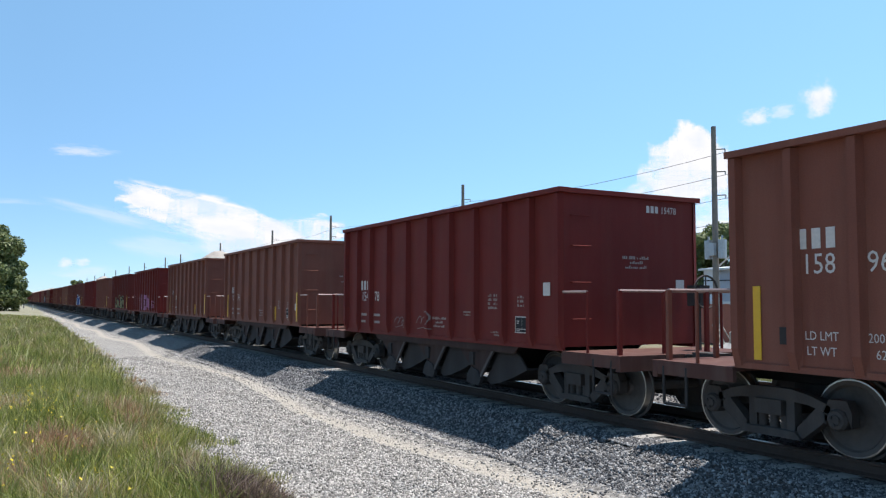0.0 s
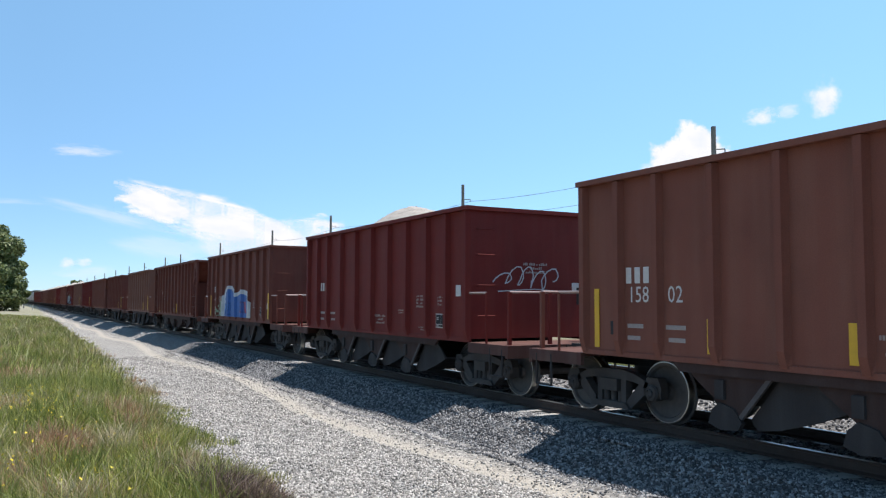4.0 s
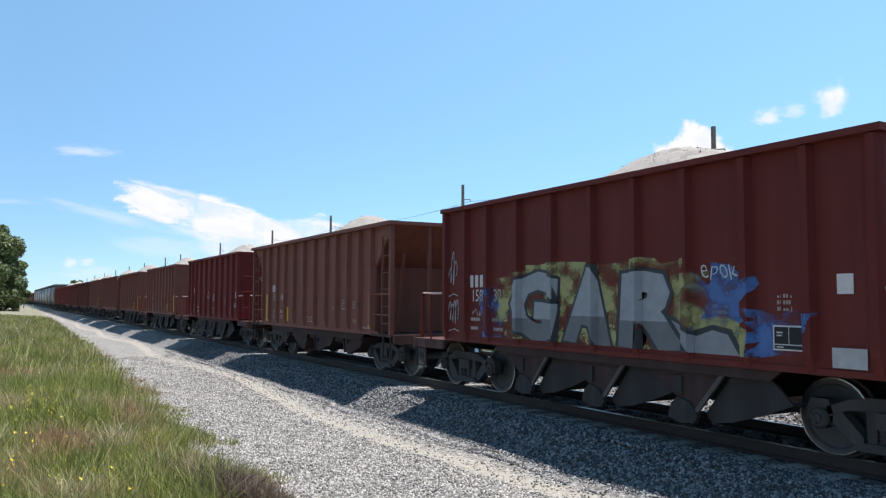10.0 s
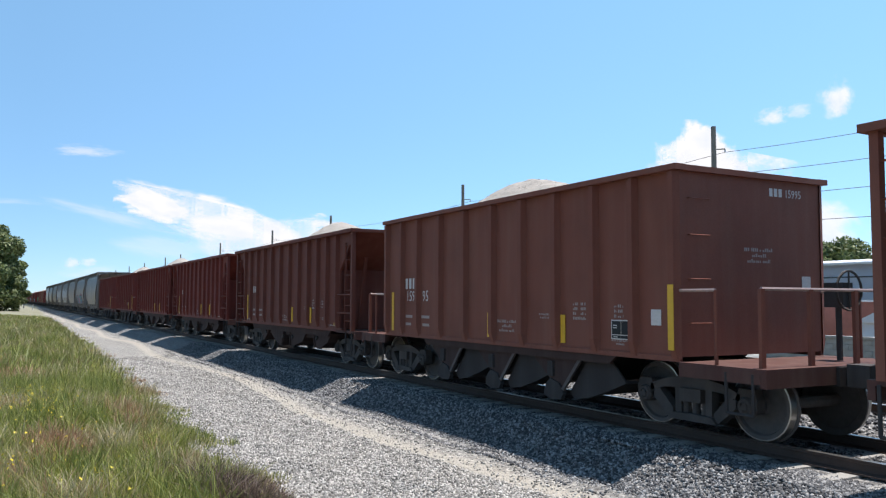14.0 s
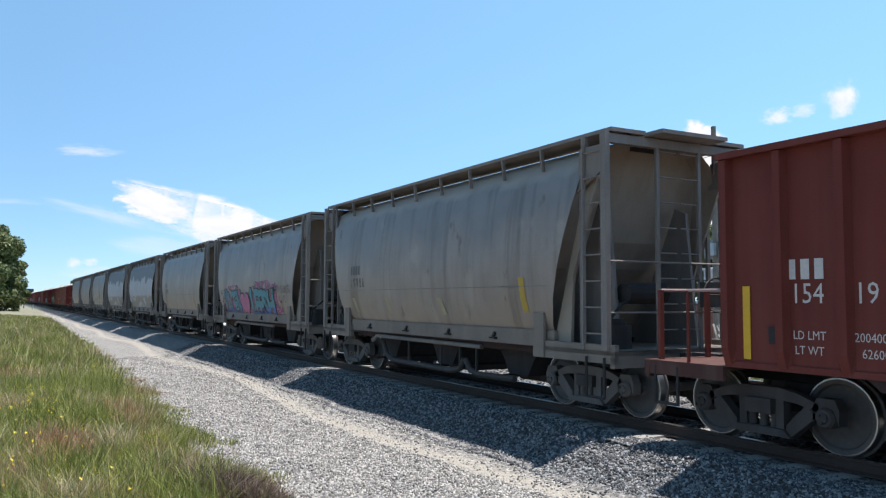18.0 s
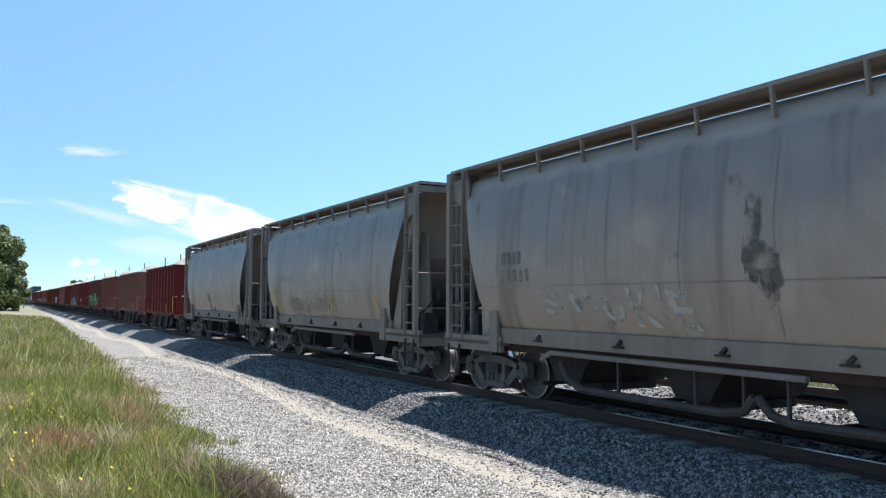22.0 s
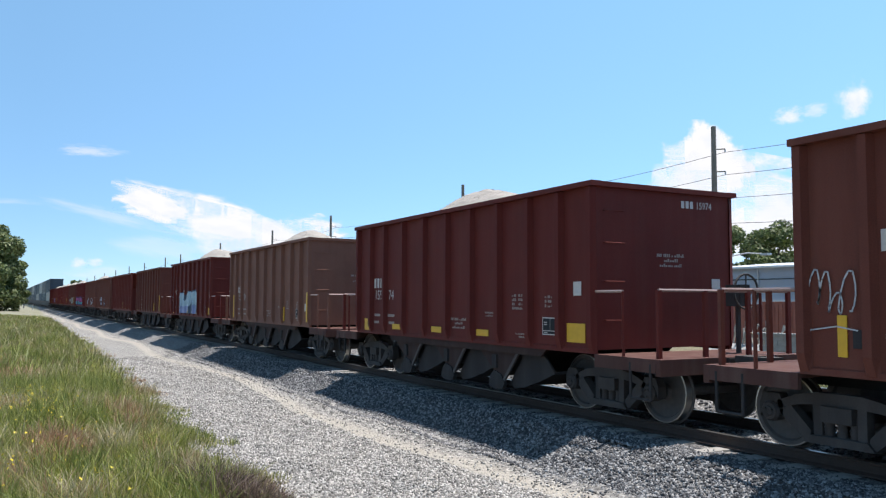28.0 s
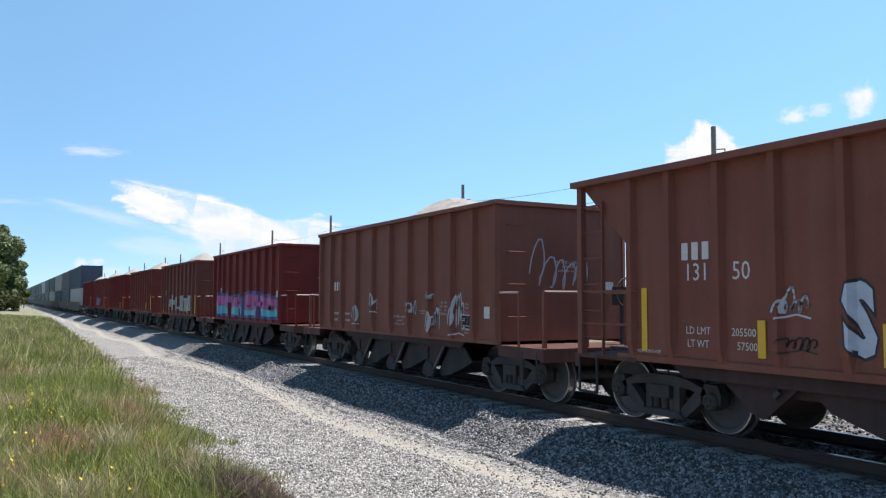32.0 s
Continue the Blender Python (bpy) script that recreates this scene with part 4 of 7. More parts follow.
PLATE_ME.materials.append(BLACK)
PLATE_ME.materials.append(WHITE)
PIGMENT = {}


def pigment(col):
    """Spray paint; a fourth number below 1 makes it a thin, broken mist."""
    if col not in PIGMENT:
        m = plain("spray_paint", col[:3], 0.55, 0, 0.28, 7)
        if len(col) == 4:
            nt = m.node_tree
            cover = ramp(nt, noise_of(nt, 2.6, 6), [(0.62 - 0.3 * col[3], gray3(0.05)), (0.72 - 0.2 * col[3], gray3(0.95))])
            tr = nt.nodes.new("ShaderNodeBsdfTransparent")
            mx = nt.nodes.new("ShaderNodeMixShader")
            nt.links.new(cover, mx.inputs[0])
            nt.links.new(tr.outputs[0], mx.inputs[1])
            nt.links.new(nt.nodes["Principled BSDF"].outputs[0], mx.inputs[2])
            nt.links.new(mx.outputs[0], nt.nodes["Material Output"].inputs[0])
        PIGMENT[col] = m
    return PIGMENT[col]


LETTERS = {}


def letter_tris(ch, bold):
    """A letter of the built-in font, thickened, as flat triangles in a unit box of its plain form."""
    if (ch, bold) not in LETTERS:
        got = []
        for off in (0.03, bold):
            cu = bpy.data.curves.new("letter", "FONT")
            cu.body, cu.size, cu.resolution_u, cu.offset = ch, 1.0, 2, off
            ob = new("letter", cu)
            bpy.context.view_layer.update()
            me = bpy.data.meshes.new_from_object(ob.evaluated_get(bpy.context.evaluated_depsgraph_get()))
            bpy.data.objects.remove(ob)
            got.append((me, [(v.co.x, v.co.y) for v in me.vertices]))
        ref = got[0][1]
        x0, x1 = min(p[0] for p in ref), max(p[0] for p in ref)
        y0, y1 = min(p[1] for p in ref), max(p[1] for p in ref)
        me, co = got[1]
        LETTERS[(ch, bold)] = [[((co[i][0] - x0) / (x1 - x0), (co[i][1] - y0) / (y1 - y0)) for i in p.vertices] for p in me.polygons]
    return LETTERS[(ch, bold)]


def put(polys, x0, x1, z0, z1, lean=0.0, droop=0.0):
    return [[(x0 + (x1 - x0) * u + lean * (v - 0.5), z0 + (z1 - z0) * v + droop * (u - 0.5)) for u, v in p] for p in polys]


def shifted(p, dx):
    return [shifted(q, dx) for q in p] if isinstance(p[0][0], tuple) else [(x + dx, z) for x, z in p]


def cut_z(polys, lo, hi):
    out = [[(x, z) for z, x in clip_x([(z, x) for x, z in p], lo, hi)] for p in polys]
    return [p for p in out if len(p) >= 3]


def word(text, cells, z0, z1, fill, line=None, halo=None, low=None, seed=1, bold=0.06):
    """Fat sprayed letters, each fitted to its stretch of the side; low tints the lower third."""
    rnd = random.Random(seed)
    under, mid, top = [], [], []
    for ch, (x0, x1) in zip(text, cells):
        lean, droop, dz = rnd.uniform(-0.1, 0.12), rnd.uniform(-0.08, 0.08), rnd.uniform(-0.05, 0.06)
        at = lambda b: put(letter_tris(ch, b), x0, x1, z0 + dz * 0.3, z1 + dz, lean, droop)
        if halo:
            under.append((halo, at(bold + 0.075)))
        if line:
            mid.append((line, at(bold + 0.035)))
        top.append((fill, at(bold)))
        if low:
            top.append((low, cut_z(at(bold), z0 - 1, z0 + (z1 - z0) * rnd.uniform(0.3, 0.42))))
    return [q for q in under + mid + top if q[1]]


def clip_x(poly, lo, hi):
    """An outline cut to a stretch of x."""
    for edge, keep in ((lo, 1), (hi, -1)):
        out = []
        for i in range(len(poly)):
            a, b = poly[i - 1], poly[i]
            ina, inb = (a[0] - edge) * keep >= 0, (b[0] - edge) * keep >= 0
            if ina != inb:
                t = (edge - a[0]) / (b[0] - a[0])
                out.append((edge, a[1] + t * (b[1] - a[1])))
            if inb:
                out.append(b)
        poly = out
        if len(poly) < 3:
            return []
    return poly


def spray(car, shapes, posts, depth_of, banded=False):
    """Flat painted outlines (x, z) with a colour, on the panels between the posts and on the posts' faces. Each form is a part; thin strokes of one colour are one."""
    strokes, forms = {}, 0
    for col, poly in shapes:
        many = isinstance(poly[0][0], tuple)
        thin = len(poly) == 4 and not many
        g = strokes.setdefault(col, Geo()) if thin else Geo()
        lift = 0.003 + 0.0007 * min(forms, 60)
        flat_ = [(col, p) for p in poly] if many else [(col, poly)]
        if posts is not None and not thin:
            flat_ = [(col, p) for p in cut_z([p for _, p in flat_], 1.125, 9)]
        forms += not thin
        for _, band in bands(flat_) if banded else flat_:
            cuts = [(-99, 99, None)]
            if posts is not None:
                es = [-99] + [p for q in posts for p in (q - 0.1, q + 0.1)] + [99]
                cuts = [(es[i], es[i + 1], None) for i in range(0, len(es), 2)] + [(q - 0.052, q + 0.052, q) for q in posts] + [(q - 0.1, q - 0.052, q) for q in posts] + [(q + 0.052, q + 0.1, q) for q in posts]
            for lo, hi, q in cuts:
                pl = clip_x(band, lo, hi)
                if len(pl) < 3:
                    continue
                m = len(g.v)
                for x, z in pl:
                    out = 0.0 if q is None else max(0.0, min(1.0, (0.094 - abs(x - q)) / 0.038))
                    g.v.append((x, depth_of(z, False) * (1 - out) + depth_of(z, True) * out - lift - (0.004 if 0 < out < 1 else 0), z))
                area = sum(pl[i - 1][0] * pl[i][1] - pl[i][0] * pl[i - 1][1] for i in range(len(pl)))
                idx = list(range(m, m + len(pl)))
                g.face(idx if area > 0 else idx[::-1])
        if g.f and not thin:
            part("spray_paint", g, pigment(col), car)
    for col, g in strokes.items():
        if g.f:
            part("scrawl", g, pigment(col), car, "thin sprayed line")


def blob(cx, cz, w, h, rnd, n=18, jag=0.16):
    out = []
    for i in range(n):
        a = i * math.tau / n
        r = 1 + rnd.uniform(-jag, jag)
        c, s_ = math.cos(a), math.sin(a)
        e = 0.55
        out.append((cx + w / 2 * r * math.copysign(abs(c) ** e, c), cz + h / 2 * r * math.copysign(abs(s_) ** e, s_)))
    return out


def grow(poly, k):
    cx = sum(p[0] for p in poly) / len(poly)
    cz = sum(p[1] for p in poly) / len(poly)
    out = []
    for x, z in poly:
        d = max(0.01, math.hypot(x - cx, z - cz))
        out.append((x + (x - cx) / d * k, z + (z - cz) / d * k))
    return out


def ribbon(pts, w):
    """Flat stroke pieces along a line of points."""
    out = []
    for (x0, z0), (x1, z1) in zip(pts, pts[1:]):
        d = max(1e-4, math.hypot(x1 - x0, z1 - z0))
        ux, uz = (x1 - x0) / d, (z1 - z0) / d
        nx, nz = -uz * w / 2, ux * w / 2
        ex, ez = ux * w * 0.3, uz * w * 0.3
        out.append([(x0 - nx - ex, z0 - nz - ez), (x1 - nx + ex, z1 - nz + ez), (x1 + nx + ex, z1 + nz + ez), (x0 + nx - ex, z0 + nz - ez)])
    return out


def scrawl(x0, x1, z0, z1, col, seed, w=0.035, loops=5):
    """A quick hand-drawn line of uneven loops and tall spikes, with a stroke under it."""
    rnd = random.Random(seed)
    n = loops + 1
    step, pts = (x1 - x0) / (n + 0.5), []
    for i in range(n):
        tall, wide, dz = rnd.uniform(0.35, 1.0), rnd.uniform(0.5, 1.0), rnd.uniform(-0.15, 0.15)
        for k in range(10):
            p = k * math.tau / 10
            pts.append((x0 + step * (i + 0.4 + k / 10) - step * 0.55 * wide * math.cos(p), (z0 + z1) / 2 + (z1 - z0) * (dz + 0.5 * tall * math.sin(p - 0.6) * (1.0 if k < 5 else 0.7))))
    out = [(col, p) for p in ribbon(pts, w * 0.62)]
    if rnd.random() < 0.6:
        out += [(col, p) for p in ribbon([(x0 + step * 0.3, z0 - 0.02), (x0 + (x1 - x0) * 0.6, z0 + 0.03), (x1, z0 - 0.01)], w * 0.5)]
    return out


def stems(x0, x1, z0, z1, rnd):
    """One fat painted form: two leaning stems with bars and hooked tips between them."""
    w = (x1 - x0) * 0.36
    a, b = rnd.uniform(-0.12, 0.12), rnd.uniform(-0.15, 0.15)
    t0, t1 = rnd.uniform(0.86, 1.08), rnd.uniform(0.7, 1.05)
    h = z1 - z0
    polys = [[(x0, z0), (x0 + w, z0 - 0.03), (x0 + w + a, z0 + h * t0), (x0 + a - 0.04, z0 + h * (t0 - 0.06))],
             [(x1 - w, z0), (x1, z0 + 0.02), (x1 + b * 0.5, z0 + h * t1), (x1 - w + b, z0 + h * (t1 + 0.05))]]
    for _ in range(rnd.choice((1, 2))):
        c, d = z0 + h * rnd.uniform(0.1, 0.75), h * rnd.uniform(0.12, 0.24)
        polys.append([(x0 + w * 0.7, c), (x1 - w * 0.7, c + rnd.uniform(-0.1, 0.1)), (x1 - w * 0.7, c + d), (x0 + w * 0.7, c + d)])
    return polys


def piece(x0, x1, z0, z1, n, fills, line, halo, seed, inner=None):
    """A row of fat painted forms with outlines, halo and a second tint below."""
    rnd = random.Random(seed)
    step = (x1 - x0) / n
    under, mid, top = [], [], []
    for i in range(n):
        f = stems(x0 + i * step, x0 + (i + 0.97) * step, z0 + 0.03, z1, rnd)
        if halo:
            under.append((halo, [grow(p, 0.16) for p in f]))
        if line:
            mid.append((line, [grow(p, 0.04) for p in f]))
        top.append((fills[i % len(fills)], f))
        if inner:
            top.append((inner[i % len(inner)], cut_z(f, z0 - 1, z0 + (z1 - z0) * rnd.uniform(0.25, 0.45))))
    return [q for q in under + mid + top if q[1]]


def heart(cx, cz, w, h):
    return [(cx + w / 2 * math.sin(k * math.tau / 26) ** 3, cz + h / 2 * (0.81 * math.cos(k * math.tau / 26) - 0.31 * math.cos(2 * k * math.tau / 26) - 0.125 * math.cos(3 * k * math.tau / 26) - 0.06 * math.cos(4 * k * math.tau / 26))) for k in range(26)]


INK, CHALK = (0.015, 0.015, 0.018), (0.42, 0.41, 0.41)
SPRAYED = {
    -19.5: scrawl(2.9, 3.6, 1.2, 1.5, (0.2, 0.15, 0.14), 3, 0.03, 2) + scrawl(4.0, 4.7, 1.2, 1.55, (0.2, 0.15, 0.14), 4, 0.03, 2),
    -57.35: [((0.20, 0.010, 0.012), [(2.4, 1.13), (6.55, 1.13), (6.55, 2.0), (5.8, 2.06), (4.4, 2.0), (3.2, 2.04), (2.4, 1.98)])] + word("REA", [(2.75, 3.65), (3.8, 4.65), (4.95, 5.95)], 1.16, 2.0, (0.30, 0.10, 0.21), (0.10, 0.006, 0.012), None, None, 11, 0.07) + word("L", [(5.98, 6.5)], 1.16, 1.98, (0.22, 0.010, 0.013), (0.08, 0.006, 0.012), None, None, 12, 0.07) + word("FTSK", [(6.66, 6.95), (6.98, 7.3), (7.34, 7.62), (7.7, 8.1)], 1.26, 1.7, (0.27, 0.06, 0.11), None, None, None, 13, 0.03) + scrawl(0.15, 0.75, 1.7, 2.1, CHALK, 5, 0.03, 3),
    -70.0: [((0.20, 0.17, 0.15, 0.75), blob(1.95, 1.42, 0.5, 0.7, random.Random(3), 16, 0.25)), ((0.24, 0.20, 0.18, 0.62), blob(7.05, 1.42, 0.7, 0.62, random.Random(8), 26, 0.3)), ((0.24, 0.20, 0.18, 0.8), blob(8.0, 1.62, 0.26, 0.16, random.Random(5), 14, 0.2)), ((0.22, 0.20, 0.10, 0.85), blob(6.45, 1.5, 0.5, 1.0, random.Random(2), 20, 0.2))] + word("LOKIE", [(2.45, 2.85), (3.02, 3.75), (3.95, 4.62), (4.8, 4.95), (5.22, 6.35)], 1.15, 1.95, (0.20, 0.17, 0.078), INK, (0.20, 0.17, 0.078, 0.8), None, 12, 0.05),
    -108.05: [((0.26, 0.32, 0.215), [(1.92, 1.07), (2.62, 1.07), (2.62, 1.74), (2.45, 1.78), (2.3, 1.72), (2.1, 1.76), (1.93, 1.73)])] + [((0.24, 0.29, 0.19), blob(1.72 + 0.12 * math.sin(i * 2.4), 1.10 + 0.055 * i, 0.10, 0.10, random.Random(i), 9, 0.12)) for i in range(9)] + [((0.46, 0.46, 0.47), [(2.6, 1.07), (6.6, 1.07), (6.6, 1.7), (6.2, 2.1), (5.4, 2.2), (4.6, 2.05), (3.9, 2.34), (3.2, 2.36), (2.85, 2.2), (2.62, 1.9)]), ((0.022, 0.095, 0.30), [(2.72, 1.07), (6.4, 1.07), (6.4, 1.6), (6.0, 1.95), (5.3, 2.05), (4.6, 1.9), (3.9, 2.2), (3.3, 2.24), (2.98, 2.1), (2.86, 1.8), (3.0, 1.6), (2.8, 1.45)]), ((0.03, 0.16, 0.42, 0.7), blob(3.3, 1.45, 0.9, 0.6, random.Random(6), 20, 0.2)), ((0.35, 0.06, 0.1, 0.7), blob(5.6, 1.5, 0.8, 0.5, random.Random(7), 14, 0.2))] + word("NOMAD", [(1.97 + 0.12 * i, 2.065 + 0.12 * i) for i in range(5)], 1.5, 1.68, (0.04, 0.09, 0.09), None, None, None, 5, 0.0),
    -196.2: [((0.05, 0.11, 0.27, 0.6), blob(1.75, 1.5, 0.9, 0.95, random.Random(2), 22, 0.3)), ((0.05, 0.11, 0.28, 0.7), blob(7.05, 1.75, 0.9, 0.9, random.Random(1), 26, 0.4)), ((0.05, 0.12, 0.30, 0.65), blob(7.85, 1.45, 0.9, 0.5, random.Random(11), 24, 0.4)), ((0.30, 0.27, 0.10, 0.62), blob(4.4, 1.72, 4.9, 1.4, random.Random(9), 44, 0.10)), ((0.30, 0.27, 0.10, 0.62), [(6.6, 1.1), (7.45, 1.1), (7.5, 1.45), (7.1, 1.62), (6.6, 1.55)]), (INK, [(6.15, 1.62), (6.6, 1.42), (6.9, 1.5), (7.2, 1.45), (7.42, 1.06), (6.2, 1.06)]), ((0.19, 0.19, 0.20), [(6.2, 1.55), (6.62, 1.34), (6.9, 1.43), (7.14, 1.38), (7.34, 1.08), (6.25, 1.08)])] + word("GAR", [(2.4, 3.65), (3.98, 5.0), (5.25, 6.4)], 1.15, 2.22, (0.235, 0.235, 0.245), INK, None, (0.11, 0.11, 0.115), 15, 0.06) + word("epok", [(6.72, 6.86), (6.88, 7.02), (7.04, 7.16), (7.18, 7.32)], 2.08, 2.3, CHALK, None, None, None, 3, -0.01) + scrawl(0.12, 0.5, 1.9, 2.75, CHALK, 32, 0.03, 2) + scrawl(0.12, 0.55, 1.2, 1.8, CHALK, 33, 0.03, 3) + word("woke", [(1.05 + 0.13 * i, 1.15 + 0.13 * i) for i in range(4)], 1.5, 1.62, CHALK, None, None, None, 6, -0.01) + [((0.33, 0.31, 0.30), [(8.55, 1.08), (8.95, 1.08), (8.95, 1.3), (8.55, 1.3)])],
    -221.45: scrawl(3.78, 4.5, 1.72, 2.15, CHALK, 41, 0.04, 5) + scrawl(4.82, 5.52, 1.62, 2.12, CHALK, 42, 0.04, 5) + word("kido", [(8.42 + 0.1 * i, 8.5 + 0.1 * i) for i in range(4)], 1.5, 1.74, CHALK, None, None, None, 8, 0.0),
    -322.1: scrawl(4.7, 5.0, 1.3, 1.75, (0.45, 0.33, 0.06), 44, 0.03, 3) + scrawl(5.8, 6.8, 1.4, 1.6, (0.24, 0.16, 0.15), 45, 0.03, 5),
    -477.9: scrawl(4.9, 5.6, 1.2, 1.85, (0.38, 0.36, 0.36), 51, 0.035, 3) + scrawl(5.7, 6.2, 1.2, 1.8, (0.38, 0.36, 0.36), 52, 0.035, 3),
    -490.6: piece(0.9, 7.6, 1.16, 2.35, 5, [(0.12, 0.24, 0.11), (0.20, 0.33, 0.19), (0.05, 0.12, 0.07)], INK, (0.02, 0.03, 0.02), 16, [(0.07, 0.15, 0.08)]),
    -503.1: scrawl(2.0, 3.6, 1.3, 2.0, CHALK, 61, 0.05, 4),
    -515.65: [((0.27, 0.325, 0.235), blob(1.9, 1.45, 1.3, 0.7, random.Random(4), 20, 0.16)), ((0.27, 0.325, 0.235), [(6.2, 1.06), (8.35, 1.06), (8.1, 1.3), (7.85, 1.32), (7.7, 1.5), (7.4, 1.55), (7.2, 1.8), (6.7, 1.85), (6.3, 1.6)]), ((0.27, 0.325, 0.235), blob(5.1, 2.2, 0.75, 0.4, random.Random(5), 16, 0.15)), ((0.27, 0.325, 0.235), blob(8.12, 1.49, 0.2, 0.2, random.Random(5), 12, 0.05)), ((0.27, 0.325, 0.235), blob(7.83, 1.83, 0.2, 0.22, random.Random(6), 12, 0.05))] + piece(2.8, 7.1, 1.1, 2.12, 6, [(0.125, 0.23, 0.28), (0.15, 0.26, 0.31)], INK, None, 17, [(0.10, 0.20, 0.27)]) + scrawl(0.1, 0.7, 1.5, 2.2, CHALK, 63, 0.03, 3),
    -553.5: [((0.03, 0.035, 0.07), [(2.6, 1.14), (6.3, 1.14), (6.1, 1.9), (5.6, 2.15), (4.9, 2.1), (4.2, 1.98), (3.4, 2.05), (2.65, 2.0)]), ((0.45, 0.46, 0.47), blob(3.2, 2.12, 0.5, 0.34, random.Random(3), 18, 0.2)), ((0.45, 0.42, 0.41, 0.7), blob(2.35, 1.75, 0.4, 0.6, random.Random(6), 18, 0.2))] + word("hope", [(2.65, 3.65), (3.7, 4.5), (4.5, 5.3), (5.25, 6.1)], 1.16, 2.08, (0.36, 0.47, 0.52), (0.05, 0.08, 0.13), None, (0.25, 0.28, 0.45), 18, 0.075) + [((0.42, 0.42, 0.43), blob(6.3, 1.5, 0.42, 0.8, random.Random(2), 18, 0.25)), ((0.42, 0.42, 0.43), blob(6.22, 2.05, 0.3, 0.36, random.Random(4), 14, 0.1))] + word("Hope", [(0.14, 0.29), (0.31, 0.45), (0.47, 0.61), (0.63, 0.78)], 1.68, 2.02, CHALK, None, None, None, 4, -0.012),
    -592.3: word("SSSS", [(4.46 + 1.25 * i, 4.74 + 1.25 * i) for i in range(4)], 1.22, 1.98, (0.38, 0.40, 0.45), INK, None, None, 7, 0.05) + scrawl(3.57, 4.0, 1.62, 1.92, CHALK, 71, 0.045, 3) + scrawl(3.6, 4.08, 1.22, 1.40, INK, 72, 0.03, 4) + scrawl(9.0, 9.5, 1.2, 1.9, CHALK, 73, 0.04, 3),
    -603.75: scrawl(2.2, 2.7, 1.2, 1.7, CHALK, 81, 0.045, 3) + scrawl(3.3, 3.8, 1.5, 1.95, CHALK, 82, 0.045, 3) + scrawl(5.35, 5.85, 1.4, 1.8, CHALK, 83, 0.045, 4) + scrawl(6.45, 6.9, 1.08, 1.7, CHALK, 84, 0.05, 4) + scrawl(6.45, 6.65, 1.8, 1.95, CHALK, 86, 0.04, 2) + scrawl(7.4, 7.88, 1.12, 1.95, CHALK, 85, 0.05, 4),
    -616.6: piece(0.6, 8.8, 1.2, 2.0, 6, [(0.45, 0.1, 0.26), (0.35, 0.08, 0.2)], None, (0.06, 0.05, 0.15), 19, [(0.08, 0.38, 0.42)]),
    -629.2: piece(2.0, 7.6, 1.2, 2.0, 5, [(0.3, 0.31, 0.28)], None, None, 20),
    -667.0: piece(2.0, 5.6, 1.2, 1.9, 4, [(0.2, 0.12, 0.22)], None, None, 24),
}
END_SCRAWLS = {
    -221.45: scrawl(-0.75, 0.35, 2.35, 2.75, CHALK, 91, 0.035, 5), -515.65: scrawl(-1.0, 0.9, 2.8, 3.2, CHALK, 92, 0.05, 5) + [((0.03, 0.09, 0.3), blob(0.6, 2.35, 0.9, 0.5, random.Random(5), 11, 0.4))],
    -553.5: scrawl(-0.7, 0.7, 1.9, 2.9, CHALK, 93, 0.05, 3) + scrawl(0.8, 1.25, 2.3, 2.6, CHALK, 94, 0.04, 3), -603.75: scrawl(-0.8, 0.6, 1.9, 2.9, (0.34, 0.3, 0.3), 95, 0.05, 4), -196.2: scrawl(-0.9, 0.9, 1.7, 2.6, (0.25, 0.35, 0.1), 96, 0.08, 3), -95.2: scrawl(-0.9, 0.7, 2.0, 2.5, CHALK, 97, 0.04, 4),
}
# yellow reflectors: t tall, s short, from the trailing end
BARE = {-19.5, -57.35, -95.2, -196.2, -221.45, -503.1, -528.3, -553.5, -515.65, -603.75, -616.6}
LOW = {-528.3, -553.5}
PLAIN = {-70.0, -108.05}
# heights of the company's mark and of the fleet number where they differ from the rest
LETTER_Z = {-6.95: (2.39, 2.11), -57.35: (2.08, 1.68), -70.0: (2.03, 1.66), -108.05: (2.11, 1.72), -221.45: (2.10, 1.67), -246.65: (2.32, 2.04), -465.35: (2.31, 2.02), -477.9: (2.32, 2.05), -515.65: (2.32, 1.83), -528.3: (2.09, 1.81), -592.3: (2.34, 2.07)}
RED_CARS = {-19.5, -57.35, -70.0, -95.2, -171.05, -196.2, -221.45, -452.7, -503.1, -528.3, -553.5, -616.6}


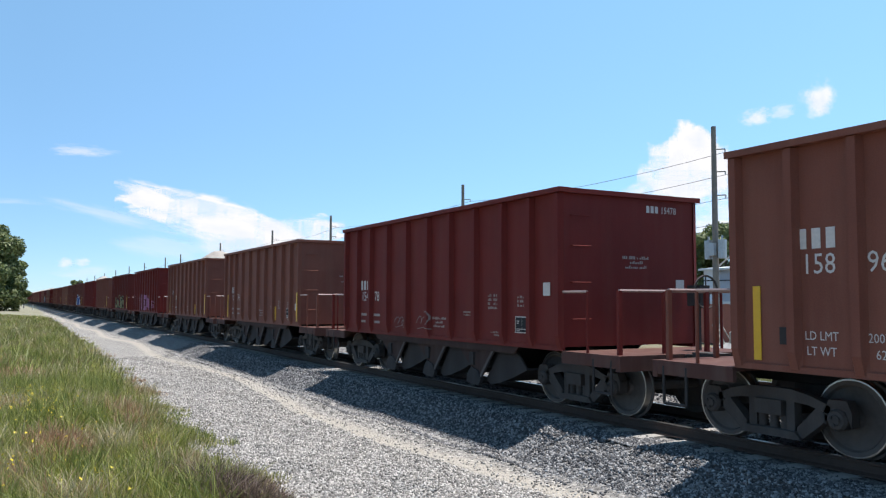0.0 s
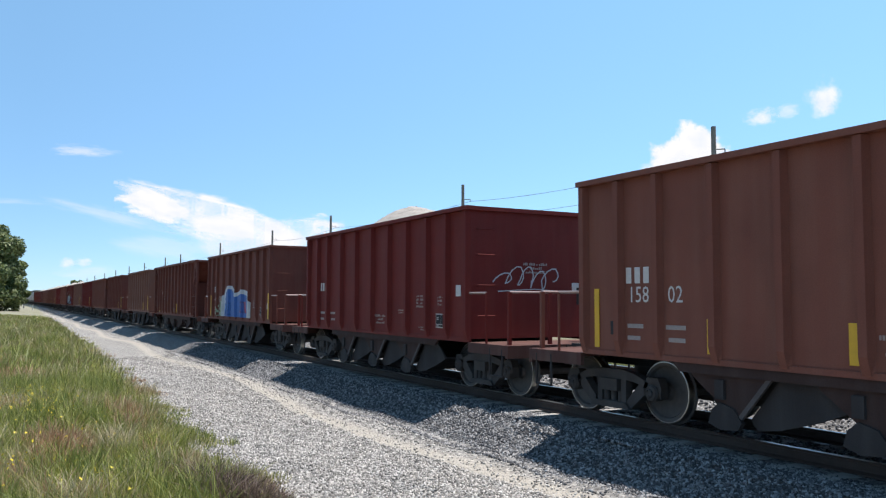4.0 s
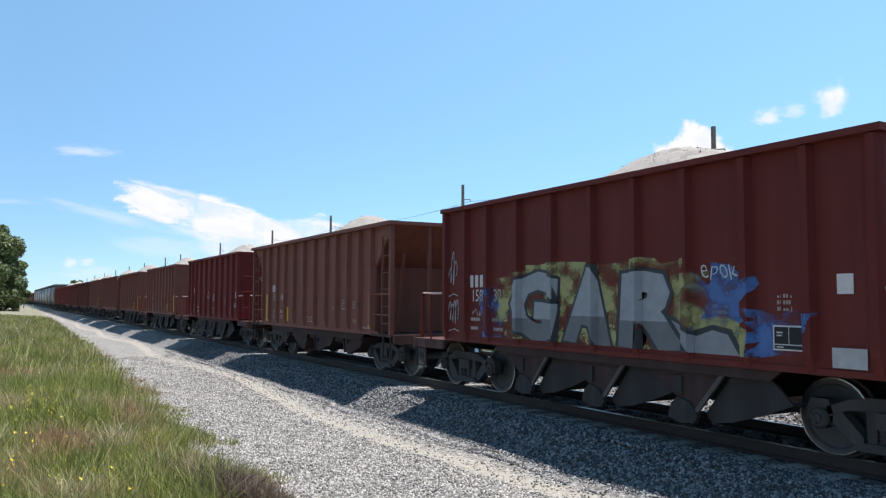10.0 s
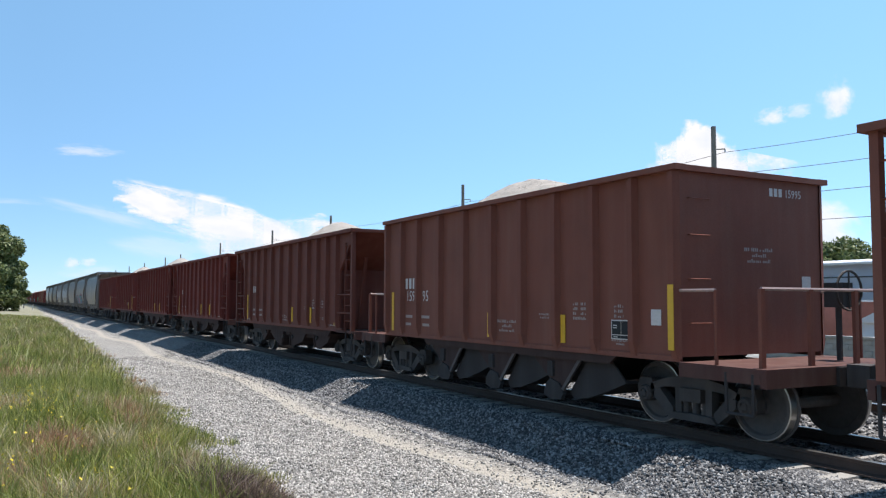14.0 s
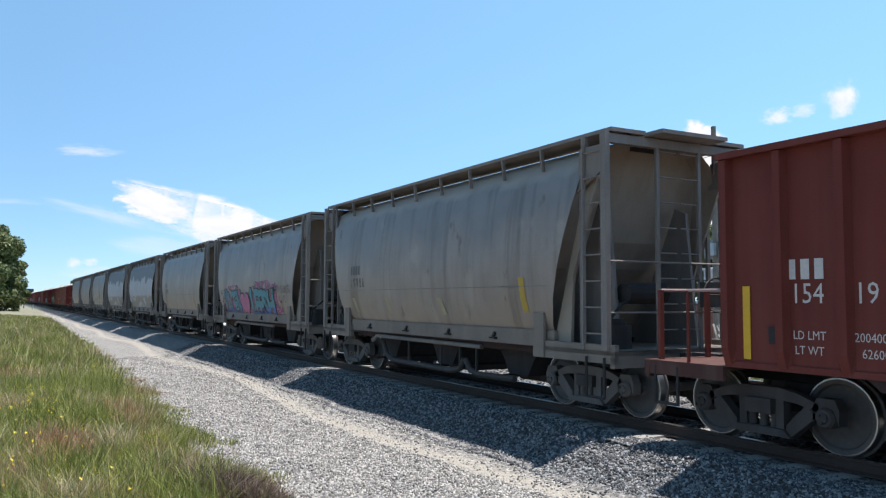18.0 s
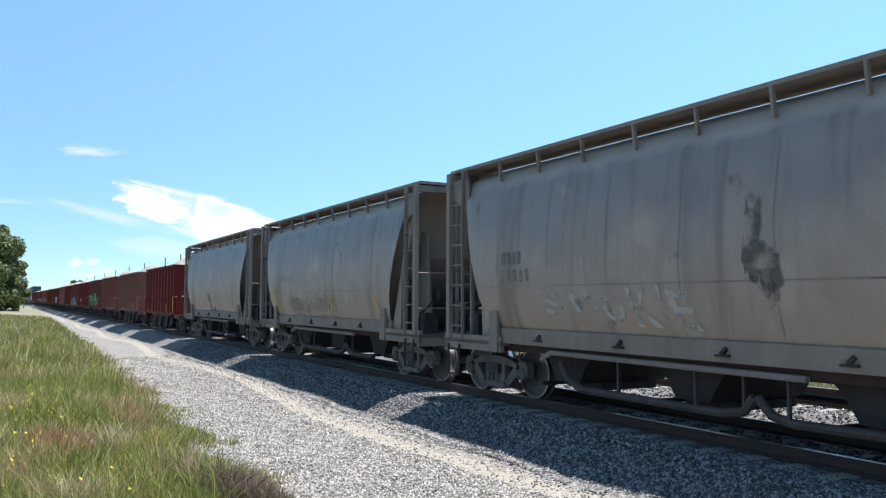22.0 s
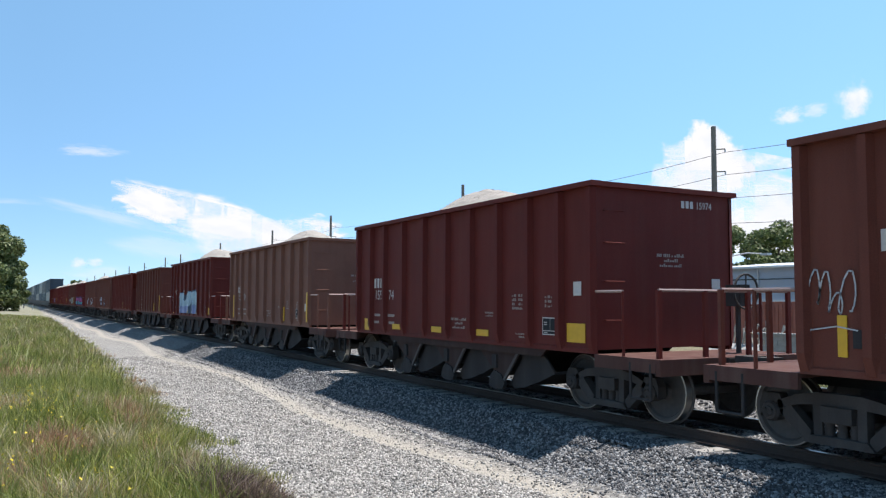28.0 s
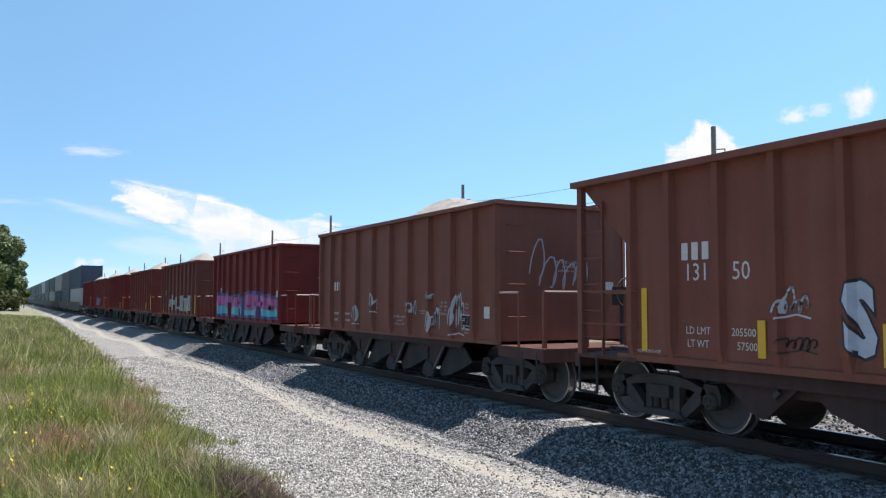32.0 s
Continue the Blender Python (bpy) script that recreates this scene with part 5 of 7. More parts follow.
def letter_car(car, kind, left):
    base = -OFFSET[kind]
    posts = [base + p for p in ((0.85, 1.63, 2.6, 3.6, 4.6, 5.55, 6.5, 7.45, 8.3) if kind == "A" else (1.92, 2.75, 3.58, 4.45, 5.37, 6.29, 7.19, 8.01, 8.8, 9.55) if kind == "B" else (2.55, 3.45, 4.35, 5.3, 6.25, 7.15, 8.05, 8.95))]
    face = -1.453 if kind == "A" else -1.463
    colour_red = left in RED_CARS
    up = lambda x, z: pose(base + x, face - 0.003, z, 90, 0, 0)
    flat = lambda x, z: pose(base + x, face - 0.003, z)
    a = 0.90 if left in (-6.95, -334.7) else 2.14 if left in (-159.65, -210.1) else {"A": 0.97, "B": 2.1, "D": 2.0}[kind]
    mark_z, num_z = LETTER_Z.get(left, (2.05, 1.78))
    if left in NUMBERS:
        n1, n2, w = NUMBERS[left]
        part("company_mark", MARK_ME, WHITE, car, "white painted company initials as blocks", flat(a, mark_z))
        part("number", TEXT_JOBS[(n1, 0.325)], WHITE, car, "white fleet number", up(a + 0.04, num_z))
        part("number", TEXT_JOBS[(n2, 0.325)], WHITE, car, "white fleet number", up(a + {"A": 0.81, "B": 0.82, "D": 0.95}[kind], num_z))
        if w:
            part("load_limit", TEXT_JOBS[("LD LMT", 0.14)], WHITE, car, at=up(a + 0.06, 1.37))
            part("light_weight", TEXT_JOBS[("LT WT", 0.14)], WHITE, car, at=up(a + 0.08, 1.20))
            part("load_limit", TEXT_JOBS[(str(2630 - w) + "00", 0.14)], WHITE, car, at=up(a + 0.8, 1.37))
            part("light_weight", TEXT_JOBS[(str(w) + "00", 0.14)], WHITE, car, at=up(a + 0.88, 1.20))
        else:
            part("stencilled_lines", LT_ME, STENCIL, car, at=flat(a + 0.02, 1.24))
        if kind == "A":
            turn = Matrix.Translation((4.579, 0.35, 3.33)) @ pose(0, 0, 0, 0, 0, 90)
            part("company_mark", ENDMARK_ME, WHITE, car, at=turn)
            turn = Matrix.Translation((4.579, 0.68, 3.33)) @ pose(0, 0, 0, 0, 0, 90) @ pose(0, 0, 0, 90, 0, 0)
            part("number", TEXT_JOBS[(n1 + n2, 0.17)], WHITE, car, at=turn)
    else:
        part("company_mark", MARK_ME, WHITE, car, "white painted company initials as blocks", flat(a, mark_z))
        part("stencilled_lines", LT_ME, STENCIL, car, at=flat(a + 0.02, 1.24))
    if kind == "A":
        part("stencilled_lines", LINES_ME, STENCIL, car, at=flat(4.72, 1.24))
        part("stencilled_lines", ONE_ME, STENCIL, car, at=flat(6.0, 1.50))
        up_ = 0.14 if colour_red else 0.0
        part("stencilled_lines", DIMS_ME, STENCIL, car, at=flat(6.9, 1.50 + up_))
        part("stencilled_lines", DIMS1_ME, STENCIL, car, at=flat(6.9, 1.575 + up_))
        part("stencilled_lines", DIMS2_ME, STENCIL, car, at=flat(7.86, 1.55 + up_))
        part("stencilled_lines", DIMS3_ME, STENCIL, car, at=flat(7.86, 1.55 + up_))
        part("stencilled_lines", SMALL_ME, STENCIL, car, at=flat(7.0 if colour_red else 7.8, 1.15))
        part("lube_plate", PLATE_ME, BLACK, car, "black plate framed in white", flat(7.8, 1.23))
        part("placard", CARD_ME, WHITE, car, "small white card", flat(8.62, 1.88 if colour_red else 1.46))
        part("defect_card_holder", HOLDER_ME, DUST, car, at=flat(0.64, 1.30))
        part("placard", CARD_ME, WHITE, car, "small white card", Matrix.Translation((4.579, 1.02, 1.95)) @ pose(0, 0, 0, 0, 0, 90))
        turn = Matrix.Translation((4.579, -0.2, 2.35)) @ pose(0, 0, 0, 0, 0, 90)
        part("stencilled_lines", LINES_ME, STENCIL, car, at=turn)
    else:
        for k, (text, inset) in enumerate((("CLOSE AND LOCK DOORS", 0.0), ("BOTH SIDES", 0.17), ("BEFORE MOVING CAR", 0.06))):
            part("notice_line", TEXT_JOBS[(text, 0.062)], WHITE, car, at=up((5.68 if left == -159.65 else 5.53) + inset, 1.27 - 0.065 * k))
        for x in (1.12, 9.64):
            part("notice_line", TEXT_JOBS[("1-1/2 INCH COMP SHOE", 0.062)], WHITE, car, at=up(x, 1.08))
        part("stencilled_lines", ONE_ME, STENCIL, car, at=flat(7.6, 1.52))
        part("stencilled_lines", DIMS_ME, STENCIL, car, at=flat(8.3, 1.54))
        part("stencilled_lines", DIMS1_ME, STENCIL, car, at=flat(8.3, 1.615))
        part("stencilled_lines", DIMS2_ME, STENCIL, car, at=flat(9.02, 1.58))
        part("stencilled_lines", DIMS3_ME, STENCIL, car, at=flat(9.02, 1.58))
        part("stencilled_lines", SMALL_ME, STENCIL, car, at=flat(9.0, 1.22))
    if left in LOW:
        part("yellow_patch", BIGPATCH_ME, YELLOW, car, at=flat(0.42, 1.04))
        for x in (2.0, 3.9, 5.7):
            part("yellow_patch", LOWPATCH_ME, YELLOW, car, at=flat(x, 1.13))
        part("yellow_patch", BIGPATCH_ME, YELLOW, car, at=flat(8.45, 1.14))
    elif left not in BARE:
        tall = (0.33, 8.98) if kind == "A" else (1.52 if left in (-159.65, -210.1) else 1.40, 10.1) if kind == "B" else (1.75, 9.75)
        short = () if left in PLAIN else (2.52, 4.45, 6.65) if kind == "A" else (5.24, 6.41) if left == -121.85 else (3.79, 5.56, 7.25) if left == -159.65 else (3.76, 5.2) if left == -210.1 else (3.35, 4.88) if left == -592.3 else (6.5, 8.18)
        for x in tall:
            on_post = kind == "A" and x > 5
            part("yellow_stripe", STRIPE_ME, YELLOW, car, at=pose(base + (9.085 if on_post else x), face - (0.103 if on_post else 0.003), 1.14 if on_post else 1.10))
        for x in short:
            part("yellow_stripe", SHORT_ME, YELLOW, car, at=flat(x, 1.12))
    elif left == -515.65:
        for x in (0.52, 8.98):
            part("yellow_stripe", SHORT_ME, YELLOW, car, at=flat(x, 1.2))
    if left in SPRAYED:
        spray(car, [(c, shifted(p, base)) for c, p in SPRAYED[left]], posts, lambda z, on: (face - 0.102) if on else face)
    if left in END_SCRAWLS:
        groups = {}
        for c, p in END_SCRAWLS[left]:
            groups.setdefault(c, []).append(p)
        for c, ps in groups.items():
            g = Geo()
            for p in ps:
                m = len(g.v)
                g.v += [(4.581 + 0.0005 * len(g.f) / 10, y, z) for y, z in p]
                ar = sum(p[i - 1][0] * p[i][1] - p[i][0] * p[i - 1][1] for i in range(len(p)))
                idx = list(range(m, m + len(p)))
                g.face(idx if ar > 0 else idx[::-1])
            part("spray_paint", g, pigment(c), car, "sprayed scrawl on the end sheet")


LOWPATCH_ME = Geo().box(0, 0.42, -0.008, 0, 0, 0.12).mesh("yellow_patch")
BIGPATCH_ME = Geo().box(0, 0.45, -0.008, 0, 0, 0.3).mesh("yellow_patch")
for me_ in (LOWPATCH_ME, BIGPATCH_ME):
    me_.materials.append(YELLOW)


SHELL = [(1.28, 1.10), (1.45, 1.4), (1.56, 1.85), (1.60, 2.35), (1.59, 2.8), (1.54, 3.3), (1.46, 3.75)]


def shell_y(z, on=False):
    for (y0, z0), (y1, z1) in zip(SHELL, SHELL[1:]):
        if z <= z1:
            return -(y0 + (y1 - y0) * max(0, (z - z0)) / (z1 - z0)) - 0.006
    return -1.42


def bands(shapes):
    """Cuts outlines into low bands, so that they lie on the curved shell."""
    out = []
    zs = [z for _, z in SHELL]
    zs = sorted(set(zs + [(a + b) / 2 for a, b in zip(zs, zs[1:])]))
    for c, p in shapes:
        for lo, hi in zip(zs, zs[1:]):
            q = clip_x([(z, x) for x, z in p], lo, hi)
            if len(q) >= 3:
                out.append((c, [(x, z) for z, x in q]))
    return out


TEAL, BLUE, PINK, OCHRE = (0.05, 0.20, 0.23), (0.03, 0.11, 0.27), (0.36, 0.10, 0.19), (0.40, 0.25, 0.03)


FADED = (0.30, 0.255, 0.15)


def slash(x, z0, z1, lean, col=OCHRE, w=0.16):
    return [(col, [(x, z1), (x + w, z1), (x + w + lean, z0), (x + lean, z0)])]


CHALK = (0.33, 0.30, 0.265, 0.8)
SMOKE = [(CHALK, put(letter_tris(ch, 0.02), x0, x1, z0, z1, -0.2)) for ch, x0, x1, z0, z1 in (("S", -2.6, -2.0, 1.56, 1.93), ("M", -1.85, -1.3, 1.62, 1.92), ("O", -1.15, -0.68, 1.46, 1.92), ("K", -0.55, -0.05, 1.42, 2.0), ("E", 0.22, 0.62, 1.4, 1.95))] + slash(-0.05, 1.45, 2.02, 0.16, CHALK, 0.07)
COVER_PAINT = {
    -348.0: slash(-3.7, 1.5, 1.85, 0.15, FADED) + slash(-1.8, 1.5, 1.85, 0.15, FADED) + slash(0.7, 1.5, 1.85, 0.15, FADED) + slash(3.6, 1.6, 2.2, 0.05),
    -361.17: [((0.34, 0.10, 0.19, 0.6), blob(-2.6, 1.7, 2.9, 1.2, random.Random(4), 30, 0.14)), ((0.34, 0.10, 0.19, 0.6), blob(1.5, 1.72, 3.4, 1.35, random.Random(5), 34, 0.14)), ((0.34, 0.10, 0.19, 0.55), blob(3.2, 1.62, 0.7, 0.4, random.Random(6), 18, 0.3))] + word("VACEN", [(-3.8, -3.3), (-3.28, -2.85), (-2.82, -2.38), (-2.36, -1.95), (-1.93, -1.4)], 1.13, 2.1, TEAL, INK, None, BLUE, 27, 0.035) + word("LEESH", [(0.0, 0.52), (0.52, 1.0), (0.98, 1.46), (1.4, 2.02), (2.0, 2.7)], 1.13, 2.16, TEAL, INK, None, BLUE, 28, 0.04) + [(INK, heart(-0.77, 1.62, 1.3, 1.22)), (PINK, heart(-0.77, 1.62, 1.2, 1.1))] + word("LEESH", [(2.5 + 0.13 * i, 2.61 + 0.13 * i) for i in range(5)], 1.98, 2.24, INK, None, None, None, 31, -0.012) + word("DA", [(2.75, 2.86), (2.88, 3.0)], 1.74, 1.9, INK, None, None, None, 32, -0.012) + word("TheGenerals", [(3.5 + 0.09 * i, 3.58 + 0.09 * i) for i in range(11)], 1.98, 2.25, INK, None, None, None, 33, -0.015) + scrawl(3.72, 3.98, 1.68, 1.95, INK, 34, 0.03, 1) + word("VICE", [(-4.1 + 0.07 * i, -4.04 + 0.07 * i) for i in range(4)], 1.98, 2.14, INK, None, None, None, 35, -0.012),
    -374.34: [],
    -387.5: slash(-4.0, 1.35, 1.5, 0.1),
    -400.68: slash(-4.1, 1.3, 1.75, 0.25, FADED) + slash(-1.8, 1.3, 1.75, 0.25, FADED) + slash(0.3, 1.3, 1.75, 0.25, FADED) + slash(1.9, 1.3, 1.75, 0.25, FADED) + slash(3.7, 1.75, 2.35, 0.12) + [((0.30, 0.29, 0.27), blob(2.2 + i * 0.28, 2.75, 0.13, 0.22, random.Random(i), 8, 0.2)) for i in range(6)],
    -413.85: SMOKE + [((0.07, 0.062, 0.056, 0.62), blob(1.55, 2.55, 0.26, 0.95, random.Random(3), 22, 0.25)), ((0.07, 0.062, 0.056, 0.62), blob(1.78, 2.15, 0.34, 0.6, random.Random(4), 22, 0.3)), ((0.07, 0.062, 0.056, 0.6), blob(1.72, 1.88, 0.2, 0.35, random.Random(6), 16, 0.3))],
    -427.0: slash(-4.1, 1.5, 2.3, 0.22, w=0.12) + slash(0.6, 1.55, 1.9, 0.25) + scrawl(-2.6, -1.4, 1.35, 1.95, (0.09, 0.085, 0.075), 103, 0.04, 5) + scrawl(-1.6, -0.3, 1.3, 1.75, (0.09, 0.085, 0.075), 105, 0.03, 4) + scrawl(-0.4, 1.2, 1.35, 1.95, (0.09, 0.085, 0.075), 104, 0.035, 6) + [((0.20, 0.18, 0.15), blob(-3.6 + i * 0.26, 2.45, 0.12, 0.2, random.Random(i), 8, 0.2)) for i in range(5)] + slash(3.6, 1.5, 1.9, 0.2),
    -440.15: [((0.10, 0.095, 0.09, 0.65), blob(-0.4, 1.75, 0.4, 0.9, random.Random(5), 11, 0.35)), ((0.10, 0.095, 0.09, 0.65), blob(0.2, 1.35, 0.5, 0.35, random.Random(6), 9, 0.3)), ((0.11, 0.105, 0.10, 0.65), blob(-3.7, 1.7, 0.2, 0.8, random.Random(8), 9, 0.3))],
}
MARKS_C = [(c, [(-3.72 + i * p, z), (-3.62 + i * p, z), (-3.62 + i * p, z + 0.22), (-3.72 + i * p, z + 0.22)]) for c, p, z, n in (((0.10, 0.092, 0.084), 0.155, 2.43, 4), ((0.15, 0.13, 0.11, 0.85), 0.175, 2.12, 5)) for i in range(n)]
STAIN = (0.19, 0.155, 0.13)


def letter_cover(car, left):
    rnd = random.Random(int(-left))
    shapes = list(MARKS_C) if left in (-374.34, -413.85, -348.0) else []
    # welded seams show as thin dark lines that run down
    for x in (-3.85, -2.42, -1.0, 0.4, 1.85, 3.3):
        shapes += [(STAIN, p) for p in ribbon([(x + rnd.uniform(-0.02, 0.02), z) for z in (1.32, 1.6, 1.85, 2.35, 2.8, 3.3, 3.7)], 0.009)]
    shapes += [(STAIN, [(x, 2.035), (x + 1.42, 2.035), (x + 1.42, 2.05), (x, 2.05)]) for x in (-4.3, -2.42, -1.0, 0.4, 1.85, 2.95)]
    shapes += COVER_PAINT.get(left, [])
    spray(car, shapes, None, shell_y, True)


# cars in train order: kind, near end of the body at the start, paint, stone heap
CARS = [
    ("A", 5.65, BROWN, 1), ("A", -6.95, BROWN, 0), ("A", -19.5, MAROON, 0), ("A", -32.3, BROWN, 0), ("A", -44.8, BROWN, 2), ("A", -57.35, MAROON, 0), ("A", -70.0, OXBLOOD, 0),
    ("A", -82.65, BROWN, 0), ("A", -95.2, MAROON, 1), ("A", -108.05, UMBER, 0), ("B", -121.85, UMBER, 0), ("A", -133.3, TAN, 0), ("A", -145.9, UMBER, 0),
    ("B", -159.65, BROWN, 0), ("A", -171.05, MAROON, 0), ("A", -183.6, TAN, 0), ("A", -196.2, OXBLOOD, 2), ("B", -210.1, BROWN, 1), ("A", -221.45, MAROON, 2),
    ("A", -234.05, BROWN, 2), ("A", -246.65, BROWN, 3), ("D", -259.95, BROWN, 1), ("A", -271.8, BROWN, 1), ("B", -285.2, UMBER, 1), ("B", -298.1, RED, 0),
    ("B", -310.7, RED, 1), ("A", -322.1, RED, 1), ("A", -334.7, RUSSET, 0),
    ("C", -348.0, GREY, 0), ("C", -361.17, GREY, 0), ("C", -374.34, GREY, 0), ("C", -387.5, PEELED, 0), ("C", -400.68, PEELED, 0), ("C", -413.85, GREY, 0), ("C", -427.0, GREY, 0), ("C", -440.15, GREY, 0),
    ("A", -452.7, MAROON, 2), ("A", -465.35, TAN, 4), ("A", -477.9, BROWN, 4), ("A", -490.6, UMBER, 1), ("A", -503.1, MAROON, 0), ("A", -515.65, UMBER, 1),
    ("A", -528.3, OXBLOOD, 1), ("A", -541.0, TAN, 2), ("A", -553.5, OXBLOOD, 3), ("A", -566.0, UMBER, 0), ("B", -579.9, RED, 0), ("B", -592.3, BROWN, 0),
    ("A", -603.75, BROWN, 2), ("A", -616.6, MAROON, 0), ("A", -629.2, UMBER, 1), ("A", -641.8, RED, 1), ("A", -654.4, MAROON, 1), ("A", -667.0, RED, 2), ("A", -679.6, MAROON, 2),
]
SHIFT = 0.12
paint_name = {BROWN.name: "brown", MAROON.name: "maroon", RED.name: "red-oxide", OXBLOOD.name: "oxblood red", TAN.name: "faded tan-brown", UMBER.name: "dark umber", RUSSET.name: "russet", GREY.name: "dusty grey", PEELED.name: "peeling grey"}
train, protos, opens, covers = [], {}, [], []
for kind, left, colour, heap in CARS:
    x = (left + OFFSET[kind] - (0.39 if kind == "C" else 0.0)) * LONG + SHIFT
    if kind not in protos:
        car = {"A": make_gondola, "B": make_hopper, "C": make_covered, "D": lambda: make_hopper(True)}[kind]()
        car.location, car.scale = (x, TRACK_Y, 0), (LONG * (1.018 if kind == "C" else 1.0), 1, 1)
        protos[kind] = car
    else:
        car = copy_thing(protos[kind], pose(x, TRACK_Y, 0))
    for o in car.children:
        base = o.name.split(".")[0]
        if (kind == "C" and base == "body") or (kind != "C" and base in PAINTED):
            recolour(o, colour)
        elif kind == "C" and base == "truck":
            for q in o.children:
                if q.name.startswith(("side_frame", "bearing_cap", "spring_group")):
                    recolour(q, GRIT)
        elif base == "stone_load":
            o.data = (HEAPS_A if kind == "A" else HEAPS_B)[heap if kind == "A" else min(heap, 1)]
    word = paint_name[colour.name]
    if kind == "C":
        tagged(car, word + " covered hopper car with a bulging shell and roof walkway", "railway car", "covered hopper cars of the train")
    else:
        what = "open stone car with railed ends" if kind == "A" else "open hopper car with slanting ends" if kind == "B" else "open hopper car with square sides"
        tagged(car, word + " " + what + (" heaped with crushed limestone" if heap else ""), "railway car", "open stone cars of the train")
    train.append((car, x, kind))
    if kind == "C":
        covers.append((car, left))
    else:
        opens.append((car, kind, left))
for car, kind, left in opens:
    letter_car(car, kind, left)
for car, left in covers:
    letter_cover(car, left)


# ---------------------------------------------------------------- double-stack container cars at the rear
BOXES = [plain("container_paint", c, 0.55, 0, 0.25, 1.5) for c in ((0.03, 0.05, 0.075), (0.05, 0.075, 0.09), (0.09, 0.095, 0.10), (0.30, 0.30, 0.28), (0.045, 0.07, 0.06))]
BOX_WORD = ["dark navy", "dark teal", "charcoal grey", "pale grey", "dark green"]


def container_mesh():
    g = Geo()
    L, W, H = 8.05, 1.22, 2.75
    g.box(-L, L, -W + 0.04, W - 0.04, 0.05, H - 0.03)
    for x in (-L - 0.02, L - 0.14):
        for y in (-W - 0.01, W - 0.13):
            g.box(x, x + 0.16, y, y + 0.14, 0, H)
    for s_ in (-1, 1):
        for i in range(26):
            x = -7.6 + i * 0.608
            y = sorted((s_ * (W - 0.05), s_ * W))
            g.box(x - 0.17, x + 0.17, y[0], y[1], 0.18, H - 0.16)
    return g.mesh("body")


def door_mesh():
    g = Geo().box(8.055, 8.10, -1.1, -0.01, 0.14, 2.6)
    for y in (-0.85, -0.3):
        g.bar((8.13, y, 0.1), (8.13, y, 2.65), 0.02)
    return g.mesh("door")


BOX_ME, DOOR_ME = container_mesh(), door_mesh()
for me_ in (BOX_ME, DOOR_ME):
    me_.materials.append(BOXES[0])
WELL_ME = Geo().slab([(-9.3, 0.75), (-8.4, 0.35), (8.4, 0.35), (9.3, 0.75), (9.3, 1.05), (8.5, 1.1), (8.3, 1.45), (-8.3, 1.45), (-8.5, 1.1), (-9.3, 1.05)], -1.42, -1.34).slab([(-9.3, 0.75), (-8.4, 0.35), (8.4, 0.35), (9.3, 0.75), (9.3, 1.05), (8.5, 1.1), (8.3, 1.45), (-8.3, 1.45), (-8.5, 1.1), (-9.3, 1.05)], 1.34, 1.42).box(-8.35, 8.35, -1.34, 1.34, 0.36, 0.42).box(-9.3, -8.4, -1.34, 1.34, 0.85, 1.05).box(8.4, 9.3, -1.34, 1.34, 0.85, 1.05).mesh("body")
WELL_ME.materials.append(TRUCK)
rear = []
rnd0 = random.Random(4)
for i in range(30):
    x = (-695.3 - i * 19.2) * LONG + SHIFT
    well = tagged(new("well_car"), "grimy low well car carrying two stacked containers", "railway car", "container well cars of the train")
    well.location, well.scale = (x, TRACK_Y, 0), (LONG, 1, 1)
    part("body", WELL_ME, TRUCK, well)
    for q in (-1, 1):
        if i < 6:
            add_truck(well, q * 9.4 if q < 0 else 9.4)
        part("coupler", coupler_geo(q, 9.2, 9.55), TRUCK, well)
    rear.append((well, x, 0.0))
    for z in (0.43, 3.2):
        k = rnd0.randrange(5) if i else (3 if z < 1 else 0)
        if i == 0 and z > 1:
            k = 0
        box = tagged(new("shipping_container"), BOX_WORD[k] + " steel container stacked on a well car", "container", "containers on the well cars")
        box.location, box.scale = (x, TRACK_Y, z), (LONG, 1, 1)
        recolour(part("body", BOX_ME, BOXES[0], box, "ribbed steel box"), BOXES[k])
        for q in (0, 1):
            recolour(part("door", DOOR_ME, BOXES[0], box, at=pose(0, 1.1 * q, 0)), BOXES[k])
        rear.append((box, x, z))

# ---------------------------------------------------------------- clouds, far behind everything
DEPTH = 3600.0
AX = (Vector(AIM) - Vector(EYE)).normalized()
RT = AX.cross(Vector((0, 0, 1))).normalized()
UPV = RT.cross(AX)


def sky_at(u, v):
    """A far point; u and v are tangents to the right of and above the middle of the view."""
    return Vector(EYE) + (AX + RT * u + UPV * v) * DEPTH


